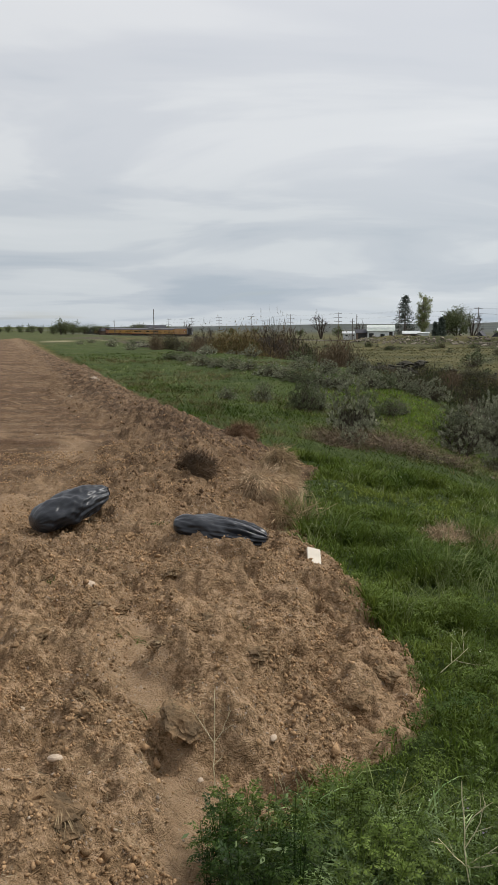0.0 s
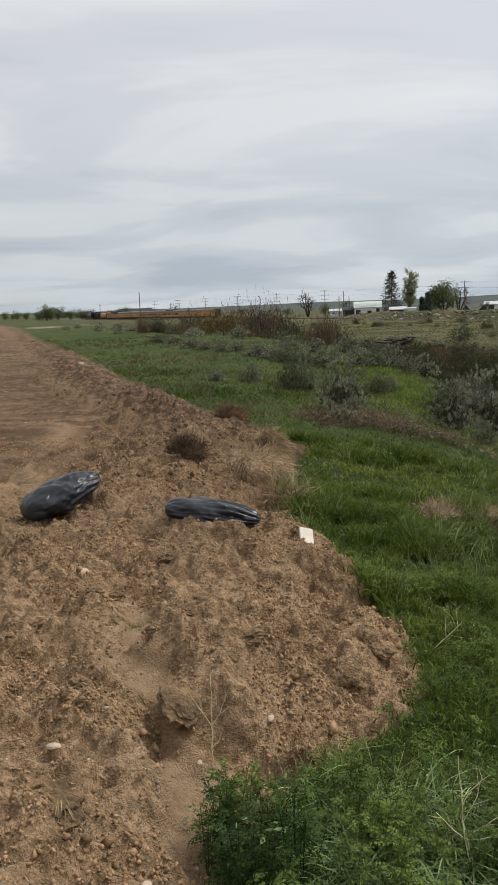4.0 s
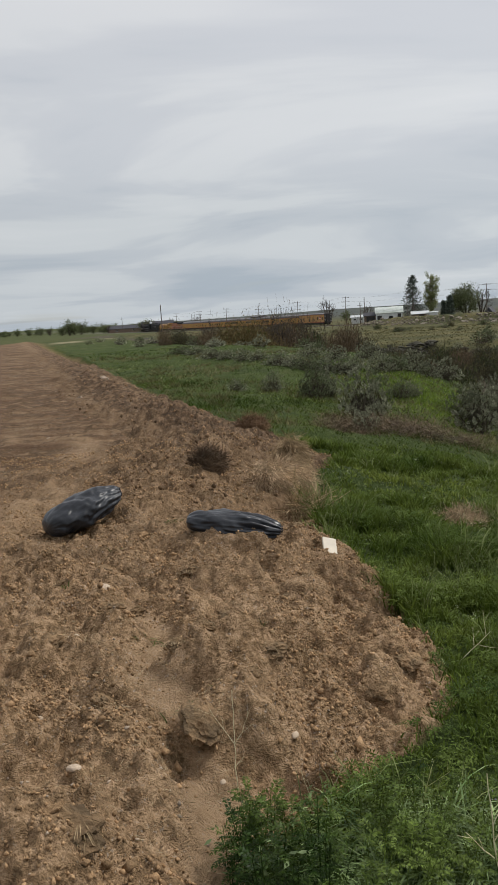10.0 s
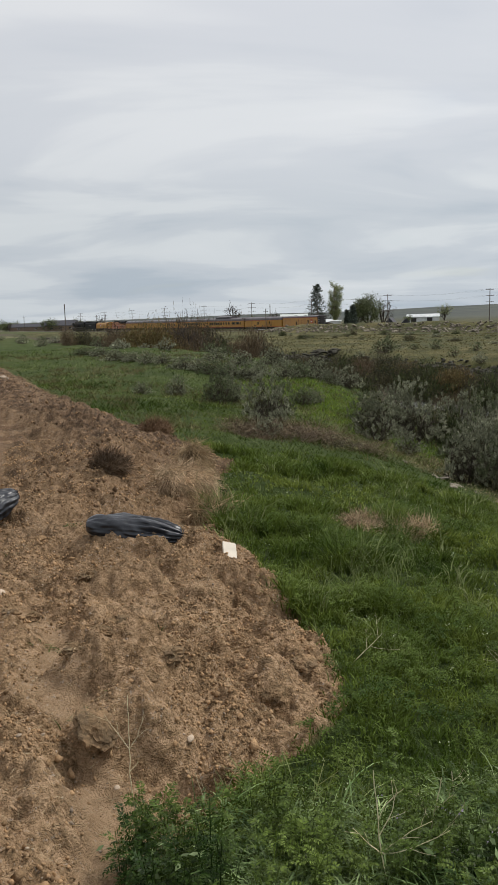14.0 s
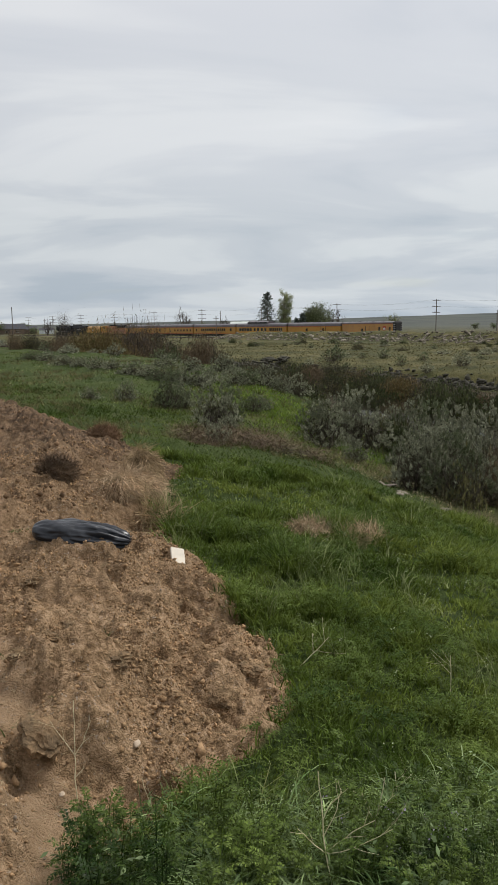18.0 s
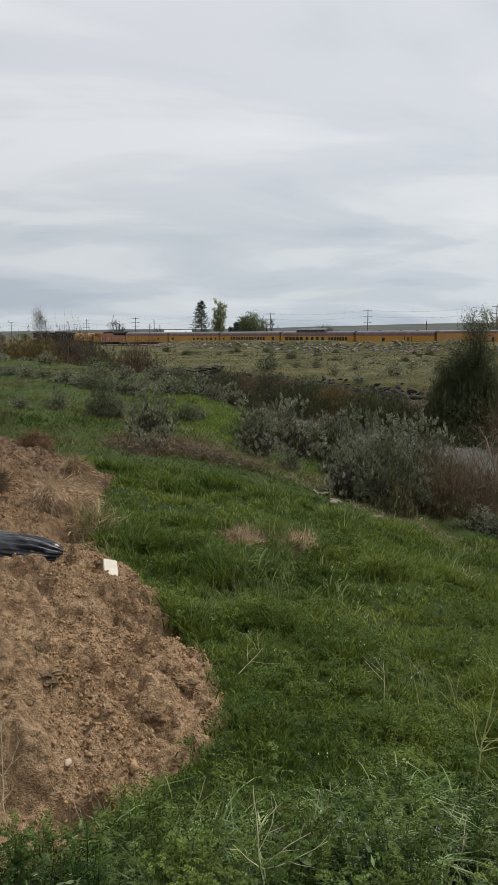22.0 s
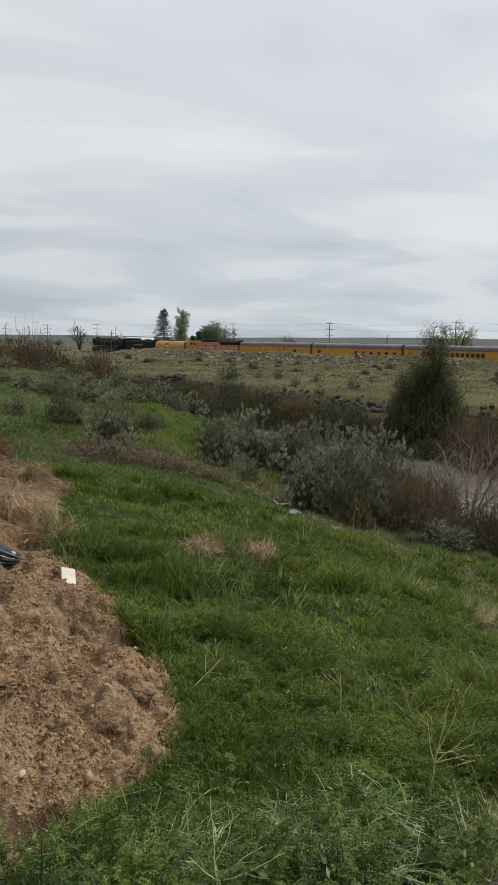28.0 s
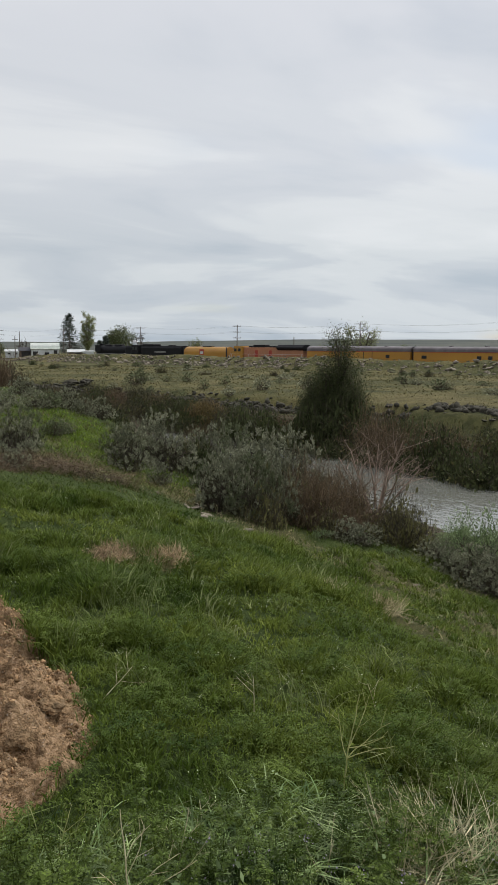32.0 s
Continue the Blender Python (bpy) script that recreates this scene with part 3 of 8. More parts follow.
def steps(marks):
    """Ascending values through (start, spacing) marks; spacing changes evenly from mark to mark."""
    out = [marks[0][0]]
    for (a, sa), (b, sb) in zip(marks, marks[1:]):
        v = a
        while v < b - 1e-6:
            v += sa + (sb - sa) * (v - a) / (b - a)
            out.append(min(v, b))
    return np.array(sorted(set(out)))


def build_ground():
    gx = steps([(-4000, 700), (-400, 45), (-60, 4.0), (-14, 0.26), (-6, 0.10), (-3.2, 0.045), (-2.0, 0.014), (1.05, 0.014), (1.5, 0.06), (7, 0.16), (24, 0.45), (45, 1.2), (100, 4.0), (260, 12), (1200, 90), (4000, 700)])
    gy = steps([(-900, 240), (-40, 20), (-4, 0.8), (1.4, 0.06), (1.9, 0.013), (5.0, 0.015), (8, 0.032), (14, 0.085), (30, 0.28), (60, 0.7), (100, 1.6), (200, 4.0), (420, 12), (1400, 90), (4500, 700)])
    X, Y = np.meshgrid(gx, gy)
    z, shares = land(X.ravel(), Y.ravel())
    nx, ny = len(gx), len(gy)
    i = np.arange(nx * ny).reshape(ny, nx)
    faces = np.stack([i[:-1, :-1], i[:-1, 1:], i[1:, 1:], i[1:, :-1]], -1).reshape(-1, 4)
    me = big_mesh("ground", np.stack([X.ravel(), Y.ravel(), z], 1), faces)
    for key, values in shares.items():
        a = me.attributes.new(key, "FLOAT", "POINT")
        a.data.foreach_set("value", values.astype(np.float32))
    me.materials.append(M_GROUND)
    tagged(new("ground", me), "spoil bank of bare tan earth beside a green meadow and dry plateau", "ground", kind="structure")


build_ground()

water = link_mesh("water", [(6, -60, WATER_Z), (50, -60, WATER_Z), (40, 40, WATER_Z), (26, 70, WATER_Z), (4, 130, WATER_Z), (-50, 330, WATER_Z), (-90, 330, WATER_Z), (-26, 130, WATER_Z), (-8, 70, WATER_Z), (6, 40, WATER_Z)], [tuple(range(10))], M_WATER)
tagged(water, "narrow grey-green river with small ripples", "river", kind="structure")


# ---- plants: makers ----
M_SAGE = leafy("sage_leaf", (0.160, 0.166, 0.108), (0.335, 0.343, 0.235), trans=0.08, island=0.45, second_scale=1.6)
M_SAGE_G = leafy("green_sage_leaf", (0.100, 0.118, 0.060), (0.180, 0.198, 0.112), trans=0.08, island=0.4, second_scale=1.6)
M_TWIG = material("grey_twig", (0.060, 0.046, 0.035), 0.9, vary=0.3, scale=6)
M_BROWN = material("brown_twig", (0.085, 0.062, 0.044), 0.9, vary=0.3, scale=6, second=(0.13, 0.098, 0.070), second_scale=2)
M_PALEBARK = material("pale_bark", (0.25, 0.185, 0.142), 0.85, vary=0.3, scale=6)
M_WILLOW = leafy("willow_leaf", (0.042, 0.052, 0.021), (0.080, 0.092, 0.038), island=0.4)
M_OLIVE = leafy("olive_bush_leaf", (0.110, 0.105, 0.042), (0.165, 0.155, 0.068), island=0.35)
M_NEEDLE = leafy("conifer_needle", (0.065, 0.085, 0.068), (0.105, 0.125, 0.098), trans=0.1)
M_POPLAR = leafy("poplar_leaf", (0.19, 0.22, 0.09), (0.29, 0.31, 0.15))
M_TREE = leafy("tree_leaf", (0.085, 0.108, 0.045), (0.150, 0.170, 0.078))
M_GRASS = leafy("grass_blade", (0.042, 0.078, 0.010), (0.160, 0.200, 0.036), rough=0.65, trans=0.22, island=0.45, second_scale=0.5)
M_GRASS_DRY = leafy("dry_grass_blade", (0.24, 0.205, 0.105), (0.38, 0.33, 0.20), trans=0.2, island=0.3)
M_GRASS_FADED = leafy("faded_grass_blade", (0.088, 0.088, 0.034), (0.195, 0.170, 0.082), trans=0.2, island=0.35)
M_GRASS_PALE = leafy("pale_grass_blade", (0.13, 0.17, 0.055), (0.25, 0.28, 0.12), rough=0.6, trans=0.3, island=0.4)
M_WEED = leafy("weed_leaf", (0.018, 0.040, 0.006), (0.135, 0.188, 0.038), rough=0.45, trans=0.18, island=0.5, second_scale=2.2)
M_HERB = leafy("herb_leaf", (0.030, 0.060, 0.010), (0.115, 0.158, 0.032), rough=0.65, trans=0.25, island=0.4, second_scale=0.9)
M_GRASS_FAR = leafy("meadow_blade", (0.036, 0.070, 0.009), (0.118, 0.152, 0.030), rough=0.65, trans=0.22, island=0.45, second_scale=0.4)
M_BROAD = leafy("broad_leaf", (0.115, 0.175, 0.070), (0.23, 0.29, 0.14), rough=0.45)
M_STRAW = material("straw", (0.40, 0.32, 0.19), 0.8, vary=0.2, scale=20, second=(0.30, 0.225, 0.13), second_scale=6, island=0.25)
M_LIME = leafy("lime_grass_blade", (0.095, 0.155, 0.018), (0.180, 0.250, 0.036), trans=0.3, island=0.35)
M_DEAD = material("bleached_stalk", (0.64, 0.58, 0.38), 0.8, vary=0.15, scale=20, second=(0.50, 0.43, 0.26), second_scale=6)
M_BENT = leafy("bent_grass_blade", (0.095, 0.165, 0.050), (0.300, 0.380, 0.170), rough=0.5, trans=0.3, island=0.45)
M_PETAL = material("white_petal", (0.50, 0.55, 0.34), 0.7)
M_VIOLET = material("violet_petal", (0.34, 0.30, 0.38), 0.7, island=0.3)
M_RUSSET = leafy("russet_twig", (0.092, 0.066, 0.039), (0.165, 0.122, 0.075), trans=0.1, island=0.4)
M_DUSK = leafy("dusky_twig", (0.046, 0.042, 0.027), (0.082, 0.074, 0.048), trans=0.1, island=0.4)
M_BUD = leafy("budding_twig", (0.105, 0.078, 0.032), (0.165, 0.124, 0.052), trans=0.15, island=0.35)
M_STRAWPILE = leafy("brown_straw", (0.27, 0.190, 0.105), (0.48, 0.365, 0.22), trans=0.1, island=0.35)


def sprout(rng, roots, levels, kids, shrink, wander, up, parts_per=3, first_kid=0.3):
    """Branching growth. roots: (point, way, length, radius). Returns segments (p, q, r0, r1) and the points of the last twigs with their ways."""
    segs, tips = [], []
    stack = [(np.array(p, float), np.array(w, float), ln, r, 0) for p, w, ln, r in roots]
    while stack:
        p, w, ln, r, lv = stack.pop()
        w = w / np.linalg.norm(w)
        pts = [p]
        for k in range(parts_per):
            w = w + rng.normal(0, wander, 3) + np.array([0, 0, up])
            w /= np.linalg.norm(w)
            q = p + w * ln / parts_per
            r1 = r * (1 - 0.55 * (k + 1) / parts_per)
            r0 = r * (1 - 0.55 * k / parts_per)
            segs.append((p, q, r0, r1))
            p = q
            pts.append((q, w.copy(), r1))
        if lv + 1 >= levels:
            tips += [(a, b) for a, b, _ in pts[1:]]
            continue
        n = kids[lv]
        for k in range(n):
            f = first_kid + (1 - first_kid) * (k + rng.rand() * 0.8) / n
            i = min(int(f * parts_per), parts_per - 1)
            a = pts[i] if i == 0 else pts[i][0]
            b = pts[i + 1][0]
            at = a + (b - a) * (f * parts_per - i if f < 1 else 1)
            side = rng.normal(0, 1, 3)
            side -= side.dot(pts[i + 1][1]) * pts[i + 1][1]
            side /= np.linalg.norm(side) + 1e-9
            way = pts[i + 1][1] * (0.55 + 0.3 * rng.rand()) + side * (0.75 + 0.35 * rng.rand())
            stack.append((at, way, ln * shrink * (0.75 + 0.5 * rng.rand()) * (1.15 - 0.45 * f), pts[i + 1][2] * 0.62, lv + 1))
    return segs, tips


def tube_mesh(name, segs, sides=4):
    """Tapered tubes for all segments, as one mesh."""
    p = np.array([s[0] for s in segs])
    q = np.array([s[1] for s in segs])
    r0 = np.array([s[2] for s in segs])[:, None]
    r1 = np.array([s[3] for s in segs])[:, None]
    w = q - p
    w /= np.linalg.norm(w, axis=1, keepdims=True) + 1e-9
    a = np.cross(w, np.where(np.abs(w[:, 2:3]) > 0.9, [[1.0, 0, 0]], [[0, 0, 1.0]]))
    a /= np.linalg.norm(a, axis=1, keepdims=True) + 1e-9
    b = np.cross(w, a)
    rings = []
    for k in range(sides):
        t = 2 * math.pi * k / sides
        o = a * math.cos(t) + b * math.sin(t)
        rings.append((p + o * r0, q + o * r1))
    n = len(segs)
    v = np.stack([x for pair in rings for x in pair], 1).reshape(-1, 3)
    base = np.arange(n)[:, None] * sides * 2
    f = np.concatenate([np.concatenate([base + 2 * k, base + 2 * ((k + 1) % sides), base + 2 * ((k + 1) % sides) + 1, base + 2 * k + 1], 1) for k in range(sides)])
    return big_mesh(name, v, f)


def leaf_mesh(name, rng, points, ways, count, spread, length, width, follow=0.6, lift=0.0, face=None):
    """Small pointed leaves strewn round the given points; face: the way each point's leaves turn their flat side."""
    points, ways = np.asarray(points), np.asarray(ways)
    i = rng.randint(0, len(points), count)
    p = points[i] + rng.normal(0, spread, (count, 3))
    w = ways[i] * follow + rng.normal(0, 1, (count, 3)) * (1 - follow) + np.array([0, 0, lift])
    w /= np.linalg.norm(w, axis=1, keepdims=True) + 1e-9
    s = np.cross(w, rng.normal(0, 1, (count, 3)) if face is None else np.asarray(face)[i] + rng.normal(0, 0.38, (count, 3)))
    s /= np.linalg.norm(s, axis=1, keepdims=True) + 1e-9
    ln = length * (0.6 + 0.8 * rng.rand(count, 1))
    wd = width * (0.6 + 0.8 * rng.rand(count, 1))
    nrm = np.cross(w, s)
    v = np.stack([p, p + w * ln * 0.45 + s * wd * 0.5 + nrm * wd * 0.12, p + w * ln, p + w * ln * 0.45 - s * wd * 0.5 + nrm * wd * 0.12], 1).reshape(-1, 3)
    f = np.arange(count * 4).reshape(-1, 4)
    return big_mesh(name, v, f, smooth=False)


def blade_mesh(name, rng, x, y, z, height, width, lean, bends=2):
    """Grass blades that arch over: bends + 1 pieces each, or one triangle with no bend."""
    n = len(x)
    turn, face = rng.rand(n) * 2 * math.pi, rng.rand(n) * 2 * math.pi
    h, w, ln = height * np.ones(n), width * np.ones(n), lean * np.ones(n)
    base = np.stack([x, y, z - 0.01], 1)
    side = np.stack([np.cos(face), np.sin(face), 0 * face], 1) * w[:, None] / 2
    out = np.stack([np.cos(turn), np.sin(turn), 0 * turn], 1)
    rows = []
    for k in range(bends + 1):
        f = k / (bends + 1)
        mid = base + out * (ln * h * 0.9 * f ** 1.6)[:, None] + np.array([0, 0, 1.0]) * (h * (1.08 * f - 0.5 * ln * f ** 2.4))[:, None]
        rows += [mid - side * (1 - 0.45 * f), mid + side * (1 - 0.45 * f)]
    rows.append(base + out * (ln * h * 0.9)[:, None] + np.array([0, 0, 1.0]) * (h * (1.08 - 0.5 * ln))[:, None])
    v = np.stack(rows, 1).reshape(-1, 3)
    m = 2 * bends + 3
    b = np.arange(n)[:, None] * m
    tris = []
    for k in range(bends):
        i = 2 * k
        tris += [b + [i, i + 1, i + 3], b + [i, i + 3, i + 2]]
    tris.append(b + [2 * bends, 2 * bends + 1, 2 * bends + 2])
    return big_mesh(name, v, np.concatenate(tris), smooth=False)


def plant(name, label, category, wood, wood_mat, leaves=None, leaf_mat=None, group="", wood_name="stem", leaf_name="foliage"):
    """A thing at the origin: an Empty with its wood and its leaves."""
    ob = tagged(empty(name), label, category, group)
    wood.materials.append(wood_mat)
    w = new(wood_name, wood)
    w.parent = ob
    if leaves is not None:
        leaves.materials.append(leaf_mat)
        f = new(leaf_name, leaves)
        f.parent = ob
    return ob


def fan(rng, n, tilt0, tilt1, length, radius, base=0.05):
    """Stems that leave one foot in all directions."""
    out = []
    for k in range(n):
        a = 2 * math.pi * (k + rng.rand()) / n
        t = radians(tilt0 + (tilt1 - tilt0) * rng.rand())
        out.append(((base * math.cos(a), base * math.sin(a), -0.05), (math.sin(t) * math.cos(a), math.sin(t) * math.sin(a), math.cos(t)), length * (0.75 + 0.5 * rng.rand()), radius))
    return out


def make_sage(seed, mat, label, leaves=6400, name="sagebrush", far=False):
    """Rounded grey shrub, about 1.3 m high and 1.6 m wide: dark crooked stems under a lumpy crown of upright leafy plumes."""
    rng = np.random.RandomState(seed)
    segs, tips = sprout(rng, fan(rng, 7, 10, 66, 0.62, 0.030), 2 if far else 3, (4,) if far else (4, 2), 0.60, 0.20, 0.05, 2)
    # boughs: lobes of the crown, each with its own dome
    lobes = []
    for k in range(12):
        a = 6.28 * (k * 0.382 + 0.12 * rng.rand())
        out = 0.66 * ((k + 0.4) / 12) ** 0.6
        lobes.append((np.array([out * math.cos(a), out * math.sin(a), rng.uniform(0.66, 1.05) * (1 - 0.80 * (out / 0.70) ** 2) + 0.04]), rng.uniform(0.17, 0.27)))
    for k in range(7):
        a = 6.28 * (k + 0.8 * rng.rand()) / 7
        lobes.append((np.array([0.56 * math.cos(a), 0.56 * math.sin(a), rng.uniform(0.10, 0.34)]), rng.uniform(0.15, 0.24)))
    plumes = 190 if not far else 56
    P, W, N = [], [], []
    for k in range(plumes):
        c, r = lobes[k % len(lobes)]
        u = rng.normal(0, 1, 3)
        u /= np.linalg.norm(u)
        u[2] = abs(u[2]) * 1.15 - 0.42
        at = c + u * r * rng.uniform(0.75, 1.05)
        at[2] = max(at[2], 0.06)
        way = np.array([u[0] * 0.9, u[1] * 0.9, 0.50 + 0.4 * u[2]]) + rng.normal(0, 0.22, 3)
        ln = rng.uniform(0.05, 0.11)
        for j in range(leaves // plumes if not far else 9):
            f = rng.rand()
            P.append(at + way * ln * f)
            W.append(way * (0.5 + 0.5 * f) + rng.normal(0, 0.5, 3) * (1 - 0.5 * f))
            N.append(np.array([u[0], u[1], u[2] + 0.45]))
    k = 1.0 if not far else 2.5
    n = len(P)
    pts, ways = np.array(P), np.array(W)
    me = leaf_mesh("foliage", rng, pts, ways, n, 0.014 * k, 0.052 * k, 0.022 * k, 0.8, 0.1, N)
    # dead inner twigs; their dark colour stands in for shade in the shrub's heart
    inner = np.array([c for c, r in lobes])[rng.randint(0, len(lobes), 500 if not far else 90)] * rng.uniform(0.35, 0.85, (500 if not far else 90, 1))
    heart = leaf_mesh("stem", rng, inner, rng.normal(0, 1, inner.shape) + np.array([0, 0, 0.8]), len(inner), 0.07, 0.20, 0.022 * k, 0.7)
    ob = tagged(empty(name), label, "shrub", "shrubs of the valley")
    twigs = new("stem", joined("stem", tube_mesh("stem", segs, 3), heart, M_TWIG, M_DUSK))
    twigs.parent = ob
    twigs["kind"] = "stuff"
    me.materials.append(mat)
    new("foliage", me).parent = ob
    return ob


def make_brush(seed, mat, label, leaves=0, leaf_mat=None, name="bare_shrub", height=1.0, thin=1.0, far=False):
    """Dense twiggy shrub with few or no leaves."""
    rng = np.random.RandomState(seed)
    segs, tips = sprout(rng, fan(rng, 11, 4, 45, 0.75 * height, 0.016 * thin), 4 if not far else 3, (4, 3, 3) if not far else (4, 4), 0.6, 0.13, 0.08, 2)
    P, W = [t[0] for t in tips], [t[1] for t in tips]
    lm = leaf_mesh("foliage", rng, P, W, leaves if not far else max(leaves // 4, 120), 0.04 if not far else 0.08, 0.07 if not far else 0.14, 0.022 if not far else 0.06, 0.5, 0.2) if leaves else None
    return plant(name, label, "shrub", tube_mesh("stem", segs, 3), mat, lm, leaf_mat, "shrubs of the valley")


def joined(name, first, second, mat_a, mat_b):
    """Two meshes of quads as one, each with its own material."""
    vs, fs, at = [], [], 0
    for me in (first, second):
        v, f = np.empty(len(me.vertices) * 3, np.float32), np.empty(len(me.loops), np.int32)
        me.vertices.foreach_get("co", v)
        me.loops.foreach_get("vertex_index", f)
        vs.append(v.reshape(-1, 3))
        fs.append(f.reshape(-1, 4) + at)
        at += len(me.vertices)
    out = big_mesh(name, np.concatenate(vs), np.concatenate(fs))
    out.materials.append(mat_a)
    out.materials.append(mat_b)
    out.polygons.foreach_set("material_index", np.repeat([0, 1], [len(fs[0]), len(fs[1])]).astype(np.int32))
    bpy.data.meshes.remove(first)
    bpy.data.meshes.remove(second)
    return out


def make_thicket(seed, name, label, wood, blades, blade_mat, leaves=0, leaf_mat=None, length=0.30, width=0.014, leaf=0.09, far=False):
    """Tight thicket, 1.2 m high and 1.6 m wide: many rising twigs from several feet, with or without leaves."""
    rng = np.random.RandomState(seed)
    roots = []
    for k in range(6):
        a, r = rng.rand() * 6.28, 0.25 * rng.rand() ** 0.5
        for p, w, ln, rad in fan(rng, 3, 6, 66, 0.36 if far else 0.50, 0.007):
            roots.append(((p[0] + r * math.cos(a), p[1] + r * math.sin(a), p[2]), w, ln * rng.uniform(0.75, 1.05), rad))
    segs, tips = sprout(rng, roots, 2 if far else 3, (7,) if far else (3, 2), 0.95 if far else 0.62, 0.20, 0.03, 1 if far else 2, 0.15)
    top = np.percentile([t[0][2] for t in tips], 88)
    segs = [q for q in segs if q[1][2] < 1.04 * top]
    tips = [t for t in tips if t[0][2] < top]
    P = [t[0] for t in tips] + [t[0] * np.array([1, 1, rng.uniform(0.2, 0.9)]) for t in tips]
    W = [t[1] for t in tips] * 2
    wood_mesh = joined("stem", tube_mesh("stem", segs, 3), leaf_mesh("stem", rng, P, W, blades, 0.15 if far else 0.11, length * 0.8, width * 0.8, 0.35, 0.15), wood, blade_mat)
    ob = tagged(empty(name), label, "shrub", "shrubs of the valley")
    twigs = new("stem", wood_mesh)
    twigs.parent = ob
    twigs["kind"] = "stuff"
    if leaves:
        lm = leaf_mesh("foliage", rng, P, W, leaves, 0.09, leaf, leaf * 0.5, 0.3)
        lm.materials.append(leaf_mat)
        new("foliage", lm).parent = ob
    return ob


def make_tree(seed, name, label, height, trunk_r, levels, kids, shrink, tilt, leaves, leaf_mat, bark, leaf_size, spread, up=0.05, stems=1, first=0.3, wander=0.09, length=0.55, group="trees beyond the railway", bits=3, sides=4, taper=0.0):
    rng = np.random.RandomState(seed)
    roots = fan(rng, stems, tilt * 0.3, tilt, height * length, trunk_r, 0.1 * (stems > 1))
    segs, tips = sprout(rng, roots, levels, kids, shrink, wander, up, bits, first)
    # bring the crown to its height
    k = height / max(t[0][2] for t in tips)
    segs = [(a * k, b * k, r0, r1) for a, b, r0, r1 in segs]
    if taper:
        def lean_in(p):
            f = 1.2 - taper * max(p[2] / height, 0) ** 1.3
            return np.array([p[0] * f, p[1] * f, p[2]])
        segs = [(lean_in(a), lean_in(b), r0, r1) for a, b, r0, r1 in segs]
        tips = [(lean_in(t[0] * k) / k, *t[1:]) for t in tips]
    P, W = [t[0] * k for t in tips], [t[1] for t in tips]
    mid = np.array([0, 0, 0.45 * height])
    N = [(q - mid) / (np.linalg.norm(q - mid) + 1e-6) + np.array([0, 0, 0.35]) for q in P]
    lm = leaf_mesh("crown", rng, P, W, leaves, spread, leaf_size, leaf_size * 0.55, 0.3, 0.0, N) if leaves else None
    return plant(name, label, "tree", tube_mesh("trunk", segs, sides), bark, lm, leaf_mat, group, "trunk", "crown")


def make_conifer(seed, height, width, group="trees beyond the railway"):
    rng = np.random.RandomState(seed)
    segs = [(np.array([0, 0, height * k / 8]), np.array([0, 0, height * (k + 1) / 8]), 0.028 * height * (1 - k / 8.2), 0.028 * height * (1 - (k + 1) / 8.2)) for k in range(8)]
    P, W = [], []
    for k in range(150):
        f = 0.12 + 0.86 * (k / 150)
        a = rng.rand() * 2 * math.pi
        reach = width / 2 * (1 - f) ** 0.72 * (0.5 + 0.65 * rng.rand()) * min(1, (f + 0.05) * 4)
        z = height * f
        end = np.array([reach * math.cos(a), reach * math.sin(a), z - 0.10 * reach + 0.15])
        segs.append((np.array([0, 0, z]), end, 0.05, 0.02))
        for m in range(5):
            g = 0.35 + 0.65 * m / 4
            P.append(np.array([0, 0, z]) * (1 - g) + end * g)
            W.append(np.array([math.cos(a), math.sin(a), 0.1]))
    return plant("conifer", "tall dark conifer with a pointed crown", "tree", tube_mesh("trunk", segs, 5), M_WOOD, leaf_mesh("crown", rng, P, W, 2300, 0.22, 0.80, 0.22, 0.5), M_NEEDLE, group, "trunk", "crown")


def polar(az, d):
    """Place on the plan d metres off, az degrees to the left of +y."""
    return -d * math.sin(radians(az)), d * math.cos(radians(az))


def placed(ob, x, y, turn=0.0, size=1.0, sink=0.03, tall=1.0):
    """Stand a new thing on the ground."""
    ob.location, ob.rotation_euler, ob.scale = (x, y, ground_z(x, y) - sink), (0, 0, radians(turn)), (size, size, size * tall)
    return ob


def again(ob, x, y, turn=0.0, size=1.0, sink=0.03, tall=1.0, label=""):
    """A copy of a plant or stone on the ground elsewhere."""
    made = copy_thing(ob, Matrix.Identity(4))
    placed(made, x, y, turn, size, sink, tall)
    if label:
        made["label"] = label
    return made




# ---- the train ----
def empty(name):
    return new(name)


def wheelset(parent, x, mat=None):
    """A four-wheel truck under a car: side frames and four wheels."""
    truck = part("truck", boxes((x - 1.5, x + 1.5, -1.15, -0.95, 0.42, 0.72), (x - 1.5, x + 1.5, 0.95, 1.15, 0.42, 0.72), (x - 0.3, x + 0.3, -0.95, 0.95, 0.45, 0.80), bevel=0.04), mat or M_DARK, parent)
    for wx in (x - 1.15, x + 1.15):
        for wy in (-0.78, 0.78):
            part("wheel", barrel(bmesh.new(), 0.46, 0.46, 0.14, pose(wx, wy, 0.46, 90, 0, 0), 20), M_STEEL, truck)
    return truck


def roof_profile(half, z0, z1, flat=0.0):
    pts = []
    for k in range(13):
        a = math.pi * k / 12
        pts.append((half * math.cos(a), z0 + (z1 - z0) * max(math.sin(a), 0) ** (0.6 + flat)))
    return [(half, z0 - 0.05)] + pts + [(-half, z0 - 0.05)]


